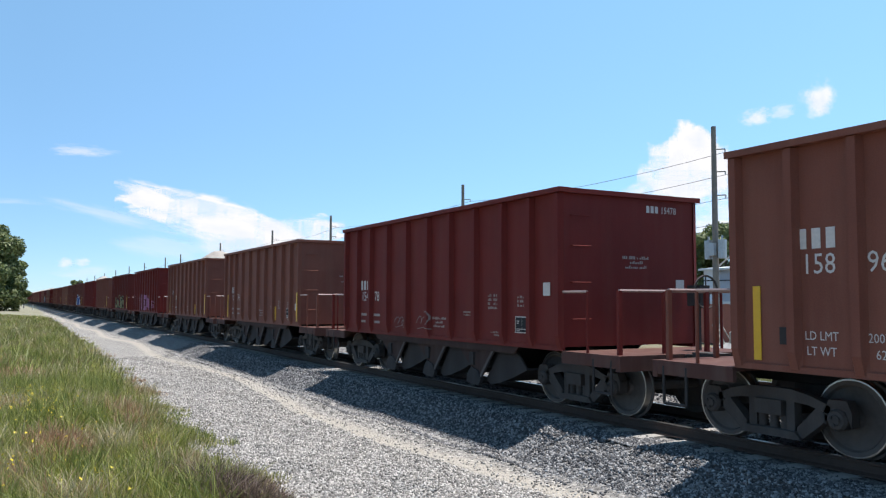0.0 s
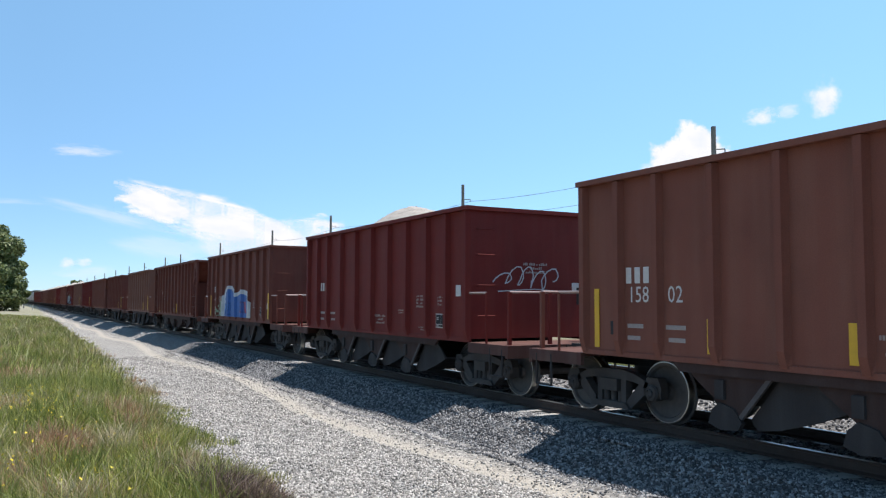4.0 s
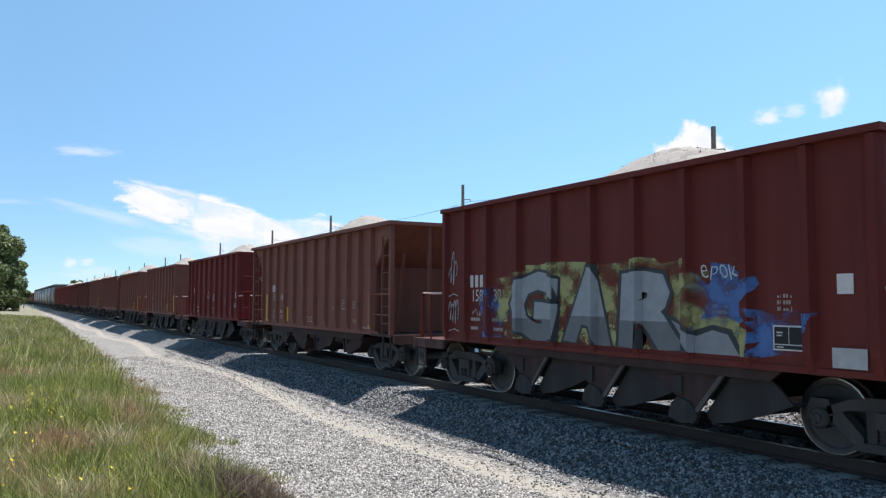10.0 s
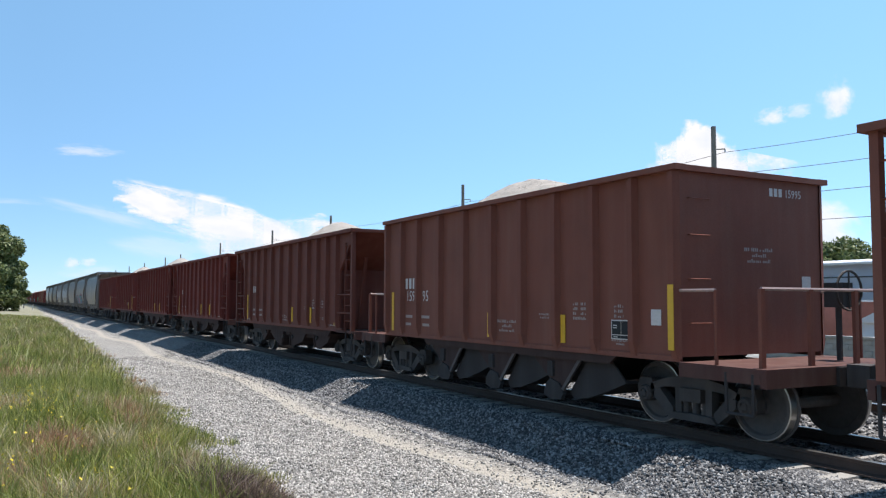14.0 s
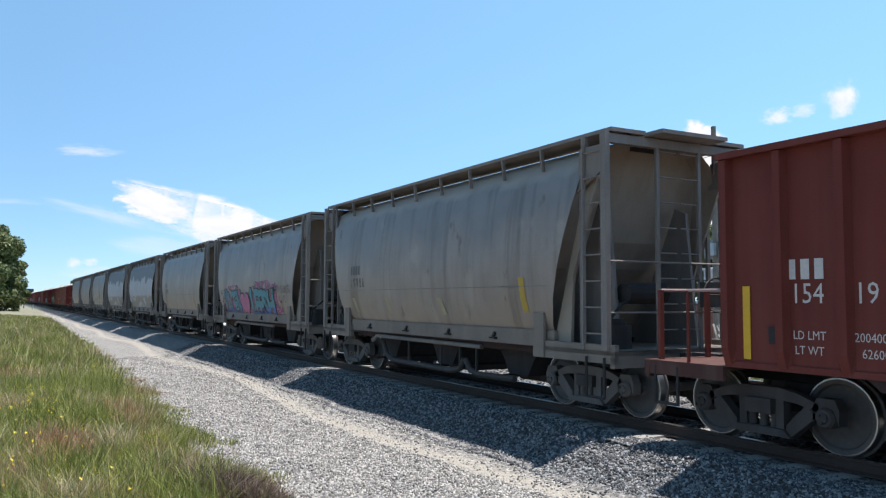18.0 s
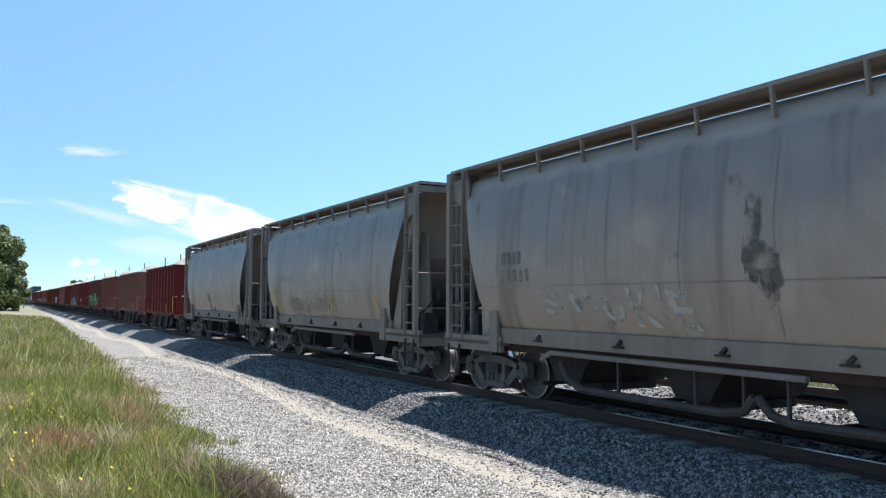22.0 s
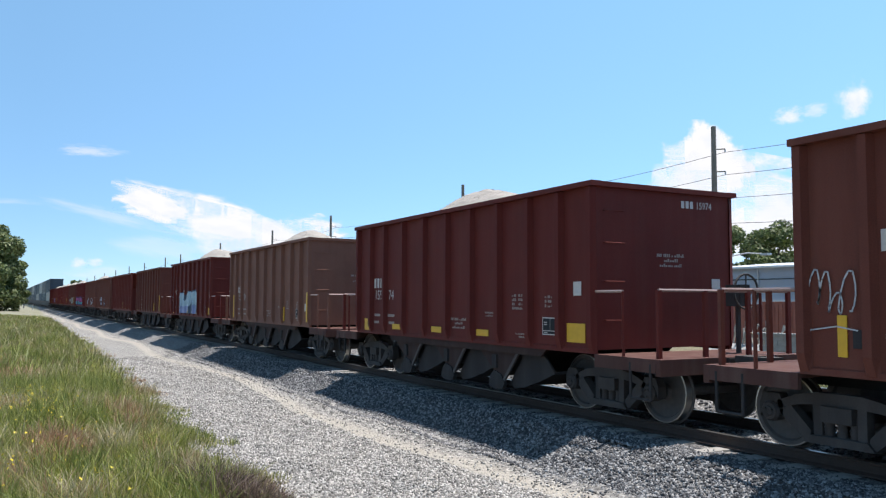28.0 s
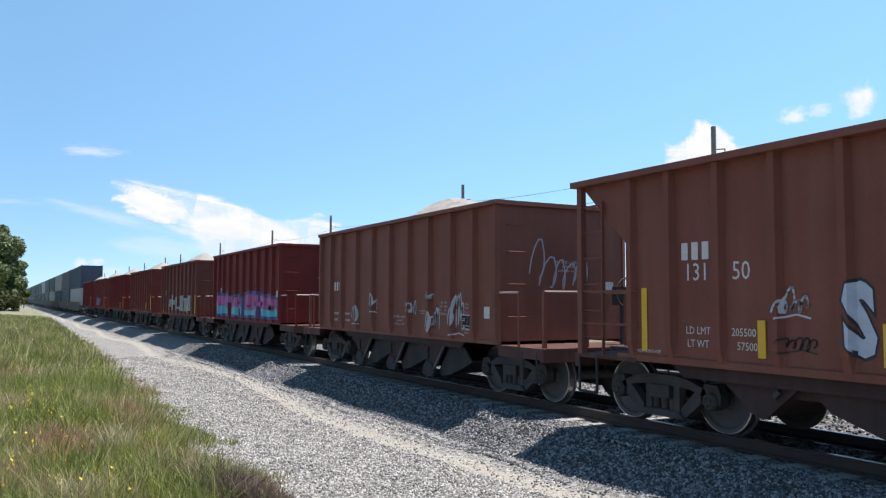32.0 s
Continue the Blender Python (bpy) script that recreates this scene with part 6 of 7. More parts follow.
def cloud_material(scale, seed, soft, thin, strength):
    m = bpy.data.materials.new("cloud")
    m.use_nodes = True
    nt = m.node_tree
    for n in list(nt.nodes):
        nt.nodes.remove(n)
    out = nt.nodes.new("ShaderNodeOutputMaterial")
    tc = nt.nodes.new("ShaderNodeTexCoord")
    mp = nt.nodes.new("ShaderNodeMapping")
    mp.inputs["Location"].default_value = (seed, seed * 1.7, 0)
    nt.links.new(tc.outputs["UV"], mp.inputs[0])
    nz = nt.nodes.new("ShaderNodeTexNoise")
    nz.inputs["Scale"].default_value, nz.inputs["Detail"].default_value, nz.inputs["Roughness"].default_value = scale, 8, 0.58
    nt.links.new(mp.outputs[0], nz.inputs["Vector"])
    vm = nt.nodes.new("ShaderNodeVectorMath")
    vm.operation = "LENGTH"
    sc = nt.nodes.new("ShaderNodeMapping")
    sc.inputs["Location"].default_value, sc.inputs["Scale"].default_value = (-1, -1, 0), (2, 2, 0)
    nt.links.new(tc.outputs["UV"], sc.inputs[0])
    nt.links.new(sc.outputs[0], vm.inputs[0])
    ma = nt.nodes.new("ShaderNodeMath")
    ma.operation = "MULTIPLY_ADD"
    nt.links.new(vm.outputs["Value"], ma.inputs[0])
    ma.inputs[1].default_value = -0.54
    nt.links.new(nz.outputs["Fac"], ma.inputs[2])
    mr = nt.nodes.new("ShaderNodeMapRange")
    mr.interpolation_type = "SMOOTHSTEP"
    nt.links.new(ma.outputs[0], mr.inputs[0])
    mr.inputs[1].default_value, mr.inputs[2].default_value, mr.inputs[4].default_value = -0.02, -0.02 + soft, thin
    # the cloud's sunlit white is put in as emission, mottled by noise
    em = nt.nodes.new("ShaderNodeEmission")
    n2 = nt.nodes.new("ShaderNodeTexNoise")
    n2.inputs["Scale"].default_value, n2.inputs["Detail"].default_value = scale * 1.2, 5
    nt.links.new(mp.outputs[0], n2.inputs["Vector"])
    col = ramp(nt, n2.outputs["Fac"], [(0.35, (0.84, 0.90, 0.97)), (0.6, (0.98, 0.99, 1.0))])
    nt.links.new(col, em.inputs[0])
    em.inputs[1].default_value = strength
    tr = nt.nodes.new("ShaderNodeBsdfTransparent")
    mx = nt.nodes.new("ShaderNodeMixShader")
    nt.links.new(mr.outputs[0], mx.inputs[0])
    nt.links.new(tr.outputs[0], mx.inputs[1])
    nt.links.new(em.outputs[0], mx.inputs[2])
    nt.links.new(mx.outputs[0], out.inputs[0])
    return m


def puff(cloud, u, v, w, h, tilt, mat):
    """One flat bank of a cloud: half width w and half height h as tangents."""
    me = bpy.data.meshes.new("puff")
    c, s_ = math.cos(radians(tilt)), math.sin(radians(tilt))
    pts = []
    for a, b in ((-1, -1), (1, -1), (1, 1), (-1, 1)):
        x, y = a * w, b * h
        pts.append(sky_at(u + x * c - y * s_, v + x * s_ + y * c) - cloud.location)
    me.from_pydata([tuple(p) for p in pts], [], [(0, 1, 2, 3)])
    uv = me.uv_layers.new(name="UVMap")
    k = w / h
    for i, q in enumerate(((0, 0), (1, 0), (1, 1), (0, 1))):
        uv.data[i].uv = q
    me.materials.append(mat)
    ob = new("puff", me)
    ob.parent = cloud
    ob.visible_shadow = False
    return ob


PX = 1.0 / 1416.66
clouds = []


def cloud(label, drift, banks):
    """banks: centre, half sizes, tilt in picture units of the view, noise scale, seed, softness, cover."""
    ob = tagged(new("cloud"), label, "cloud")
    u0, v0 = banks[0][0], banks[0][1]
    ob.location = sky_at((u0 - 784) * PX, (441 - v0) * PX)
    for x, y, w, h, tilt, scale, seed, soft, thin in banks:
        puff(ob, (x - 784) * PX, (441 - y) * PX, w * PX, h * PX, tilt, cloud_material(scale, seed, soft, thin, 0.61))
    clouds.append((ob, ob.location.copy(), RT * (drift[0] * PX * DEPTH) + UPV * (-drift[1] * PX * DEPTH)))


cloud("broad white cloud bank with a slanting anvil top", (-6, 0), [(372, 384, 180, 42, -15, 2.6, 1.3, 0.18, 1.0), (440, 424, 150, 50, -12, 2.8, 5.1, 0.22, 0.95), (276, 364, 74, 30, -12, 2.6, 31.0, 0.18, 1.0), (300, 440, 150, 36, -8, 3.0, 7.7, 0.5, 0.3), (540, 412, 90, 34, 0, 4.0, 2.2, 0.22, 0.95), (200, 385, 150, 16, -14, 3.0, 3.9, 0.5, 0.35)])
cloud("tall bright cumulus cloud", (30, 0), [(1218, 300, 92, 90, 0, 3.2, 4.4, 0.16, 1.0), (1290, 365, 170, 100, -10, 3.2, 8.3, 0.2, 1.0), (1390, 420, 170, 90, -16, 3.0, 6.1, 0.3, 0.9), (1180, 340, 80, 40, 0, 3.0, 9.2, 0.3, 0.9)])
cloud("small puffy white cloud", (72, 2), [(1450, 172, 40, 40, -20, 2.6, 11.2, 0.45, 0.9)])
cloud("small flat white cloud", (66, -3), [(1338, 206, 34, 20, 8, 2.6, 13.7, 0.5, 0.8), (1384, 195, 30, 16, 10, 2.6, 15.1, 0.45, 0.5)])
cloud("thin wisp of white cloud", (18, 0), [(145, 270, 70, 13, -4, 3.0, 17.9, 0.5, 0.55)])
cloud("faint streak of white cloud", (-4, 0), [(30, 360, 80, 7, -3, 3.0, 19.2, 0.6, 0.3)])
cloud("low white clouds by the horizon", (26, 0), [(118, 468, 18, 12, 0, 2.5, 21.4, 0.4, 0.6), (145, 466, 18, 10, 0, 2.5, 23.8, 0.4, 0.55), (150, 485, 70, 20, 0, 3.0, 25.5, 0.5, 0.3)])

# ---------------------------------------------------------------- utility poles and wires beyond the tracks
POLE_Y = 30.0
POLES = [(-2.0, 10.3), (-27.5, 10.3), (-51.8, 10.5), (-79.6, 10.7), (-100.6, 10.7), (-128.9, 10.8), (-161.6, 10.6), (-178.5, 10.7), (-207.5, 10.7), (-234.9, 10.8), (-265, 10.7), (-296, 10.7), (-330, 10.7), (-362, 10.7), (-398, 10.7)]
DROPS = (1.1, 2.2, 3.35)


def utility_pole(i, x, top):
    ob = tagged(new("utility_pole"), "weathered grey utility pole with three short bracket arms", "utility pole", "line of utility poles")
    ob.location = (x, POLE_Y, 0)
    g = Geo()
    for z, r in ((-0.65, 0.17), (4.0, 0.15), (top, 0.115)):
        g.v += [(r * math.cos(a * math.tau / 10), r * math.sin(a * math.tau / 10), z) for a in range(10)]
    for k in (0, 1):
        for a in range(10):
            b = (a + 1) % 10
            g.face((k * 10 + a, k * 10 + b, k * 10 + 10 + b, k * 10 + 10 + a))
    g.face(range(20, 30))
    part("pole", g, POLE, ob, smooth=False)
    for d in DROPS:
        arm = part("bracket_arm", Geo().bar((0.08, 0.05, top - d - 0.03), (0.26, 0.48, top - d), 0.05, 0.05), POLE, ob)
        part("insulator", Geo().bar((0.26, 0.48, top - d - 0.16), (0.26, 0.48, top - d), 0.035, None, 0, 8), GALV, arm)
    if i == 1:
        for dx in (-0.42, 0.42):
            part("transformer", Geo().bar((dx, 0.0, 3.85), (dx, 0.0, 4.75), 0.2, None, 0, 14).bar((dx, 0, 4.75), (dx, 0, 4.95), 0.05, None, 0, 8), GALV, ob, "pale grey transformer can")
        part("lamp_bracket", Geo().pipe([(0.1, 0.1, 3.5), (0.5, 0.4, 3.95), (1.1, 0.9, 4.1), (1.7, 1.3, 4.05)], 0.035).box(1.6, 2.0, 1.2, 1.5, 3.97, 4.07), GALV, ob)
        part("junction_box", Geo().box(-0.16, 0.16, -0.3, -0.12, 4.0, 4.6), GALV, ob)
    return ob


for i, (x, top) in enumerate(POLES):
    utility_pole(i, x, top)
for d in DROPS + (4.6,):
    w = tagged(new("overhead_wire"), "thin dark sagging wire strung along the utility poles", "wire", "overhead wires")
    for (x0, t0), (x1, t1) in list(zip(POLES, POLES[1:]))[:8]:
        g = Geo()
        pts = [(x0 + 0.26 + (x1 - x0) * k / 10, POLE_Y + (0.48 if d < 4 else 0.14), (t0 + (t1 - t0) * k / 10) - d - 0.16 - 0.9 * 4 * (k / 10) * (1 - k / 10) * 0.45) for k in range(11)]
        g.pipe(pts, 0.013, 4)
        part("span", g, WIRE, w)

mast = tagged(new("signal_mast"), "thin dark mast with a crossing signal far down the line", "signal")
mast.location = (-235.0, 4.6, -0.6)
part("pole", Geo().bar((0, 0, 0), (0, 0, 7.2), 0.12, None, 0, 8), WIRE, mast)
part("signal_head", Geo().box(-0.15, 0.15, -0.45, 0.45, 5.0, 5.9), BLACK, mast)
part("cross_arm", Geo().bar((0, -0.7, 6.4), (0, 0.7, 6.4), 0.08), WIRE, mast)
for px_, py_, ph_ in ((-205, 3.0, 1.4), (-215, 2.0, 2.2), (-190, 5.4, 1.1)):
    bl = tagged(new("marker_post"), "short pale marker post beside the service road", "post")
    bl.location = (px_, py_, -0.62)
    part("pole", Geo().bar((0, 0, 0), (0, 0, ph_), 0.07, None, 0, 8), GALV, bl)
    part("cap", Geo().bar((0, 0, ph_), (0, 0, ph_ + 0.18), 0.1, None, 0, 8), WHITE, bl)

# ---------------------------------------------------------------- buildings and yard beyond the tracks
WALL = plain("pale_blue_grey_cladding", (0.55, 0.59, 0.66), 0.7, 0, 0.1, 0.6, 0.1)
ROOFM = plain("light_metal_roof", (0.55, 0.56, 0.58), 0.5, 0.2, 0.1, 2)
REDM = plain("faded_red_container", (0.28, 0.09, 0.06), 0.6, 0, 0.25, 3)
BLOCK = plain("grey_block_wall", (0.30, 0.29, 0.27), 0.9, 0, 0.3, 4, 0.4)
TIMBER = plain("weathered_timber", (0.34, 0.30, 0.25), 0.85, 0, 0.35, 6)
GLASS = plain("dark_glass", (0.03, 0.035, 0.045), 0.1, 0, 0.1, 2)


def warehouse():
    ob = tagged(new("warehouse"), "long low pale blue-grey metal warehouse", "building")
    ob.location = (-36.0, 60.0, -0.5)
    g = Geo().box(-20.5, 40, 0, 18, 0, 5.35)
    part("wall", g, WALL, ob, "pale blue-grey cladding")
    part("roof", Geo().hexa([(-20.8, -0.3, 5.35), (40.3, -0.3, 5.35), (40.3, 18.3, 5.35), (-20.8, 18.3, 5.35), (-20.8, -0.3, 5.5), (40.3, -0.3, 5.5), (40.3, 9, 6.2), (-20.8, 9, 6.2)]), ROOFM, ob, "light metal roof")
    part("band", Geo().box(-20.5, 40, -0.05, 0, 4.25, 4.36), GLASS, ob, "dark seam along the wall")
    for i in range(50):
        part("panel_rib", Geo().box(-20.2 + i * 1.2, -20.12 + i * 1.2, -0.04, 0, 0.1, 4.2) if i == 0 else RIB_ME[0], WALL, ob, at=None if i == 0 else pose(i * 1.2, 0, 0))
        if i == 0:
            RIB_ME.append(ob.children[-1].data)
            RIB_ME.reverse()
    w = part("window", Geo().box(-9.7, -7.9, -0.06, 0, 3.3, 4.1), GLASS, ob)
    part("window_frame", Geo().box(-9.8, -7.8, -0.1, -0.06, 3.22, 3.3).box(-9.8, -7.8, -0.1, -0.06, 4.1, 4.18).box(-9.8, -9.7, -0.1, -0.06, 3.3, 4.1).box(-7.9, -7.8, -0.1, -0.06, 3.3, 4.1), ROOFM, w)
    part("gutter", Geo().box(-20.8, 40.3, -0.42, -0.3, 5.3, 5.46), ROOFM, ob)
    part("downpipe", Geo().bar((-14, -0.1, 0), (-14, -0.1, 5.3), 0.06), ROOFM, ob)


RIB_ME = []
warehouse()


def shed():
    ob = tagged(new("shed"), "small pale shed with a low gable roof", "shed")
    ob.location = (-33.5, 44.0, -0.5)
    part("wall", Geo().slab([(-1.7, 0), (1.7, 0), (1.7, 1.6), (0, 2.4), (-1.7, 1.6)], 0, 3.0), WALL, ob)
    for s_ in (-1, 1):
        o = [(0, 2.42), (s_ * 1.95, 1.5), (s_ * 1.95, 1.58), (0, 2.52)]
        part("roof", Geo().slab(o if s_ < 0 else o[::-1], -0.15, 3.15), BLOCK, ob)
    part("window", Geo().box(-1.1, 0.2, -0.03, 0, 0.5, 1.15), GLASS, ob)
    ob2 = tagged(new("lean_to"), "white metal lean-to with a sloping roof", "shed")
    ob2.location = (-22.3, 36.0, -0.5)
    part("wall", Geo().slab([(-1.9, 0), (2.2, 0), (2.2, 1.3), (-1.9, 1.3)], 0, 3), WALL, ob2)
    part("roof", Geo().slab([(-2.1, 1.3), (2.6, 1.3), (2.6, 3.2), (1.9, 3.2)], -0.2, 3.2), ROOFM, ob2, "bright white sloping roof")
    ob3 = tagged(new("storage_container"), "faded red ribbed storage container", "container")
    ob3.location = (-27.4, 35.0, -0.55)
    part("body", Geo().box(-1.6, 0.9, 0, 6.0, 0, 2.35), REDM, ob3)
    for i in range(9):
        part("rib", Geo().box(-1.5 + i * 0.27, -1.4 + i * 0.27, -0.04, 0, 0.1, 2.2), REDM, ob3)
    part("roof", Geo().box(-1.65, 0.95, -0.06, 6.06, 2.35, 2.45), ROOFM, ob3)
    # second one further along
    ob4 = tagged(new("storage_container"), "faded red storage container with a pale roof rim", "container")
    ob4.location = (-31.2, 35.0, -0.55)
    part("body", Geo().box(-2.6, 1.4, 0, 2.4, 0, 2.2), REDM, ob4)
    part("roof", Geo().box(-2.65, 1.45, -0.05, 2.45, 2.2, 2.36), ROOFM, ob4)


shed()


def yard_wall():
    ob = tagged(new("yard_wall"), "low grey concrete block wall with stains", "wall")
    ob.location = (-20.0, 27.5, -0.62)
    k = 0
    for r in range(5):
        for c in range(18):
            x = -3.0 + c * 0.62 + (0.31 if r % 2 else 0)
            part("block", BLK_ME[0], BLOCK, ob, at=pose(x, 0, r * 0.21))
    part("coping", Geo().box(-3.1, 8.4, -0.05, 0.28, 1.05, 1.14), BLOCK, ob)


BLK_ME = [Geo().box(0, 0.605, 0, 0.22, 0, 0.2).mesh("block")]
BLK_ME[0].materials.append(BLOCK)
yard_wall()


def timber_pile():
    rnd = random.Random(8)
    ob = tagged(new("timber_pile"), "heap of pale broken planks and pipes leaning together", "scrap pile")
    ob.location = (-24.0, 29.0, -0.62)
    for i in range(36):
        x, l = rnd.uniform(-2.6, 2.2), rnd.uniform(1.0, 1.9)
        a = rnd.uniform(-0.7, 0.7)
        part("plank", Geo().bar((x, rnd.uniform(-0.4, 0.4), 0.02), (x + math.sin(a) * l * 0.7, rnd.uniform(-0.3, 0.6), 0.2 + abs(math.cos(a)) * l * 0.75), rnd.uniform(0.06, 0.12), 0.04), TIMBER, ob)
    part("base_heap", Geo().hexa([(-3.2, -0.9, 0), (3.0, -0.9, 0), (3.0, 1.2, 0), (-3.2, 1.2, 0), (-2.0, -0.2, 0.55), (1.8, -0.2, 0.5), (1.6, 0.6, 0.5), (-2.0, 0.6, 0.5)]), BLOCK, ob)


timber_pile()

# ---------------------------------------------------------------- plants


def leaf_material(name, dark, light, warm):
    m, nt, b = nodes_of(name, 0.6)
    geo = nt.nodes.new("ShaderNodeNewGeometry")
    c = ramp(nt, geo.outputs["Random Per Island"], [(0.0, dark), (1.0, warm), (0.6, light)])
    c = mixc(nt, ramp(nt, noise_of(nt, 0.7, 4), [(0.35, gray3(0.0)), (0.75, gray3(0.55))]), c, dark)
    nt.links.new(c, b.inputs["Base Color"])
    b.inputs["Subsurface Weight"].default_value = 0.0
    tr = nt.nodes.new("ShaderNodeBsdfTranslucent")
    nt.links.new(c, tr.inputs[0])
    mx = nt.nodes.new("ShaderNodeMixShader")
    mx.inputs[0].default_value = 0.30
    nt.links.new(b.outputs[0], mx.inputs[1])
    nt.links.new(tr.outputs[0], mx.inputs[2])
    nt.links.new(mx.outputs[0], nt.nodes["Material Output"].inputs[0])
    return m


LEAF = leaf_material("tree_leaves", (0.045, 0.07, 0.02), (0.11, 0.145, 0.04), (0.20, 0.22, 0.075))


def grass_material():
    m = leaf_material("verge_grass", (0.085, 0.105, 0.018), (0.18, 0.20, 0.05), (0.36, 0.31, 0.15))
    nt = m.node_tree
    b = nt.nodes["Principled BSDF"]
    old = b.inputs["Base Color"].links[0].from_socket
    where = noise_of(nt, 0.9, 3, coord="Object")
    patch = ramp(nt, where, [(0.30, (0.08, 0.12, 0.02)), (0.72, (0.25, 0.16, 0.095)), (0.45, (0.17, 0.20, 0.045)), (0.58, (0.29, 0.245, 0.125))])
    c = mixc(nt, 0.45, old, patch)
    nt.links.new(c, b.inputs["Base Color"])
    for n in nt.nodes:
        if n.type == "BSDF_TRANSLUCENT":
            nt.links.new(c, n.inputs[0])
    return m


GRASS = grass_material()
FLOWER = plain("yellow_flowers", (0.65, 0.50, 0.02), 0.6, 0, 0.2, 20)


def quads_mesh(name, corners, mat):
    """corners: array n x k x 3, one face of k corners each."""
    n, k = corners.shape[:2]
    me = bpy.data.meshes.new(name)
    me.vertices.add(n * k)
    me.vertices.foreach_set("co", corners.reshape(-1))
    me.loops.add(n * k)
    me.loops.foreach_set("vertex_index", np.arange(n * k, dtype=np.int32))
    me.polygons.add(n)
    me.polygons.foreach_set("loop_start", np.arange(0, n * k, k, dtype=np.int32))
    me.update(calc_edges=True)
    me.materials.append(mat)
    return me


def crown_leaves(rng, centres, per, size):
    """Leaf quads scattered over clumps (x, y, z, radius)."""
    out = []
    for x, y, z, r in centres:
        d = rng.normal(size=(per, 3))
        d /= np.linalg.norm(d, axis=1)[:, None]
        p = np.array((x, y, z)) + d * (r * rng.uniform(0.55, 1.08, per) ** 0.6)[:, None] * np.array((1, 1, 0.8))
        u = rng.normal(size=(per, 3))
        u /= np.linalg.norm(u, axis=1)[:, None]
        w = np.cross(u, d)
        w /= np.linalg.norm(w, axis=1)[:, None] + 1e-9
        a = (size * rng.uniform(0.6, 1.3, per))[:, None]
        out.append(np.stack([p - u * a, p + w * a * 0.55, p + u * a, p - w * a * 0.55], 1))
    return np.concatenate(out)


def tree(x, y, z, height_, radius, seed, label, clumps=26, per=420, leaf=0.22, low=0.25):
    rng = np.random.default_rng(seed)
    ob = tagged(new("tree"), label, "tree")
    ob.location = (x, y, z)
    g = Geo()
    g.bar((0, 0, -0.2), (0.1, 0.1, height_ * 0.5), radius * 0.06, None, 0, 9)
    cs = []
    for i in range(clumps):
        a, q = rng.uniform(0, math.tau), rng.uniform(0.0, 1.0) ** 0.5
        h = rng.uniform(low, 0.9)
        k = math.sin(math.pi * min(1, (h - low) / (0.95 - low) * 0.85 + 0.15)) ** 0.6
        cx, cy = math.cos(a) * q * radius * 0.8 * k, math.sin(a) * q * radius * 0.8 * k
        cs.append((cx, cy, h * height_, radius * rng.uniform(0.2, 0.38)))
    for c in cs[::3]:
        g.bar((0.05, 0.05, height_ * 0.3), (c[0] * 0.9, c[1] * 0.9, c[2]), radius * 0.018, None, 0, 6)
    part("trunk", g, BARK, ob, "grey-brown trunk with limbs")
    part("crown", quads_mesh("crown", crown_leaves(rng, cs, per, leaf), LEAF), LEAF, ob, "dense green leaves")
    return ob


tree(-168, -2.6, -0.6, 18.0, 7.2, 3, "big broad dark green roadside tree", 60, 700, 0.32, 0.0)
tree(-158, -6.0, -0.6, 15.0, 6.5, 5, "big broad dark green roadside tree", 40, 600, 0.32, 0.0)
tree(-176, 2.2, -0.6, 10.0, 2.6, 9, "leafy green roadside tree", 24, 500, 0.25, 0.1)
tree(-470, 34.0, -0.5, 13.2, 4.2, 12, "distant rounded dark tree", 26, 260, 0.4, 0.3)
tree(-63, 70, -0.5, 11.0, 4.6, 14, "green tree behind the warehouse", 30, 420, 0.25, 0.3)
tree(-57, 84, -0.5, 10.5, 5.5, 17, "green tree behind the warehouse", 30, 420, 0.25, 0.3)
tree(-71, 88, -0.5, 13.0, 5.5, 15, "green tree behind the warehouse", 30, 420, 0.25, 0.3)
tree(-52, 82, -0.5, 8.2, 3.0, 19, "green tree behind the warehouse", 18, 300, 0.22, 0.3)
tree(-88, 90, -0.5, 12.0, 6.0, 23, "green tree behind the warehouse", 30, 420, 0.25, 0.3)


def blades(rng, n, x0, x1, y_of, hgt, wid, lean=0.35, power=1.0):
    """Bent grass blades as three-segment strips, returned as faces of four corners."""
    u = rng.uniform(0, 1, n) ** power
    x = x1 + (x0 - x1) * u
    ylo, yhi = y_of(x)
    y = ylo + (yhi - ylo) * rng.uniform(0, 1, n)
    patch = np.array([noise.noise(Vector((a * 0.35, b * 0.8, 0))) for a, b in zip(x, y)])
    h = hgt * rng.uniform(0.45, 1.15, n) * (1 + 0.55 * patch)
    edge = np.clip((yhi - y) / 0.7, 0.25, 1)
    h *= edge
    z = np.array([height(a, b) for a, b in zip(x, y)]) - 0.02
    a = rng.uniform(0, math.tau, n)
    dx, dy = np.cos(a), np.sin(a)
    b = rng.uniform(0.0, lean, n) * h * 2
    w = wid * rng.uniform(0.6, 1.4, n) / 2
    fa = rng.uniform(0, math.tau, n)
    wx, wy = np.cos(fa) * w, np.sin(fa) * w
    lev = []
    for k, (t, q) in enumerate(((0, 1.0), (0.45, 0.85), (0.8, 0.5), (1.0, 0.06))):
        px, py, pz = x + dx * b * t * t, y + dy * b * t * t, z + h * t * (1 - 0.15 * t)
        lev.append((np.stack([px - wx * q, py - wy * q, pz], 1), np.stack([px + wx * q, py + wy * q, pz], 1)))
    return lev


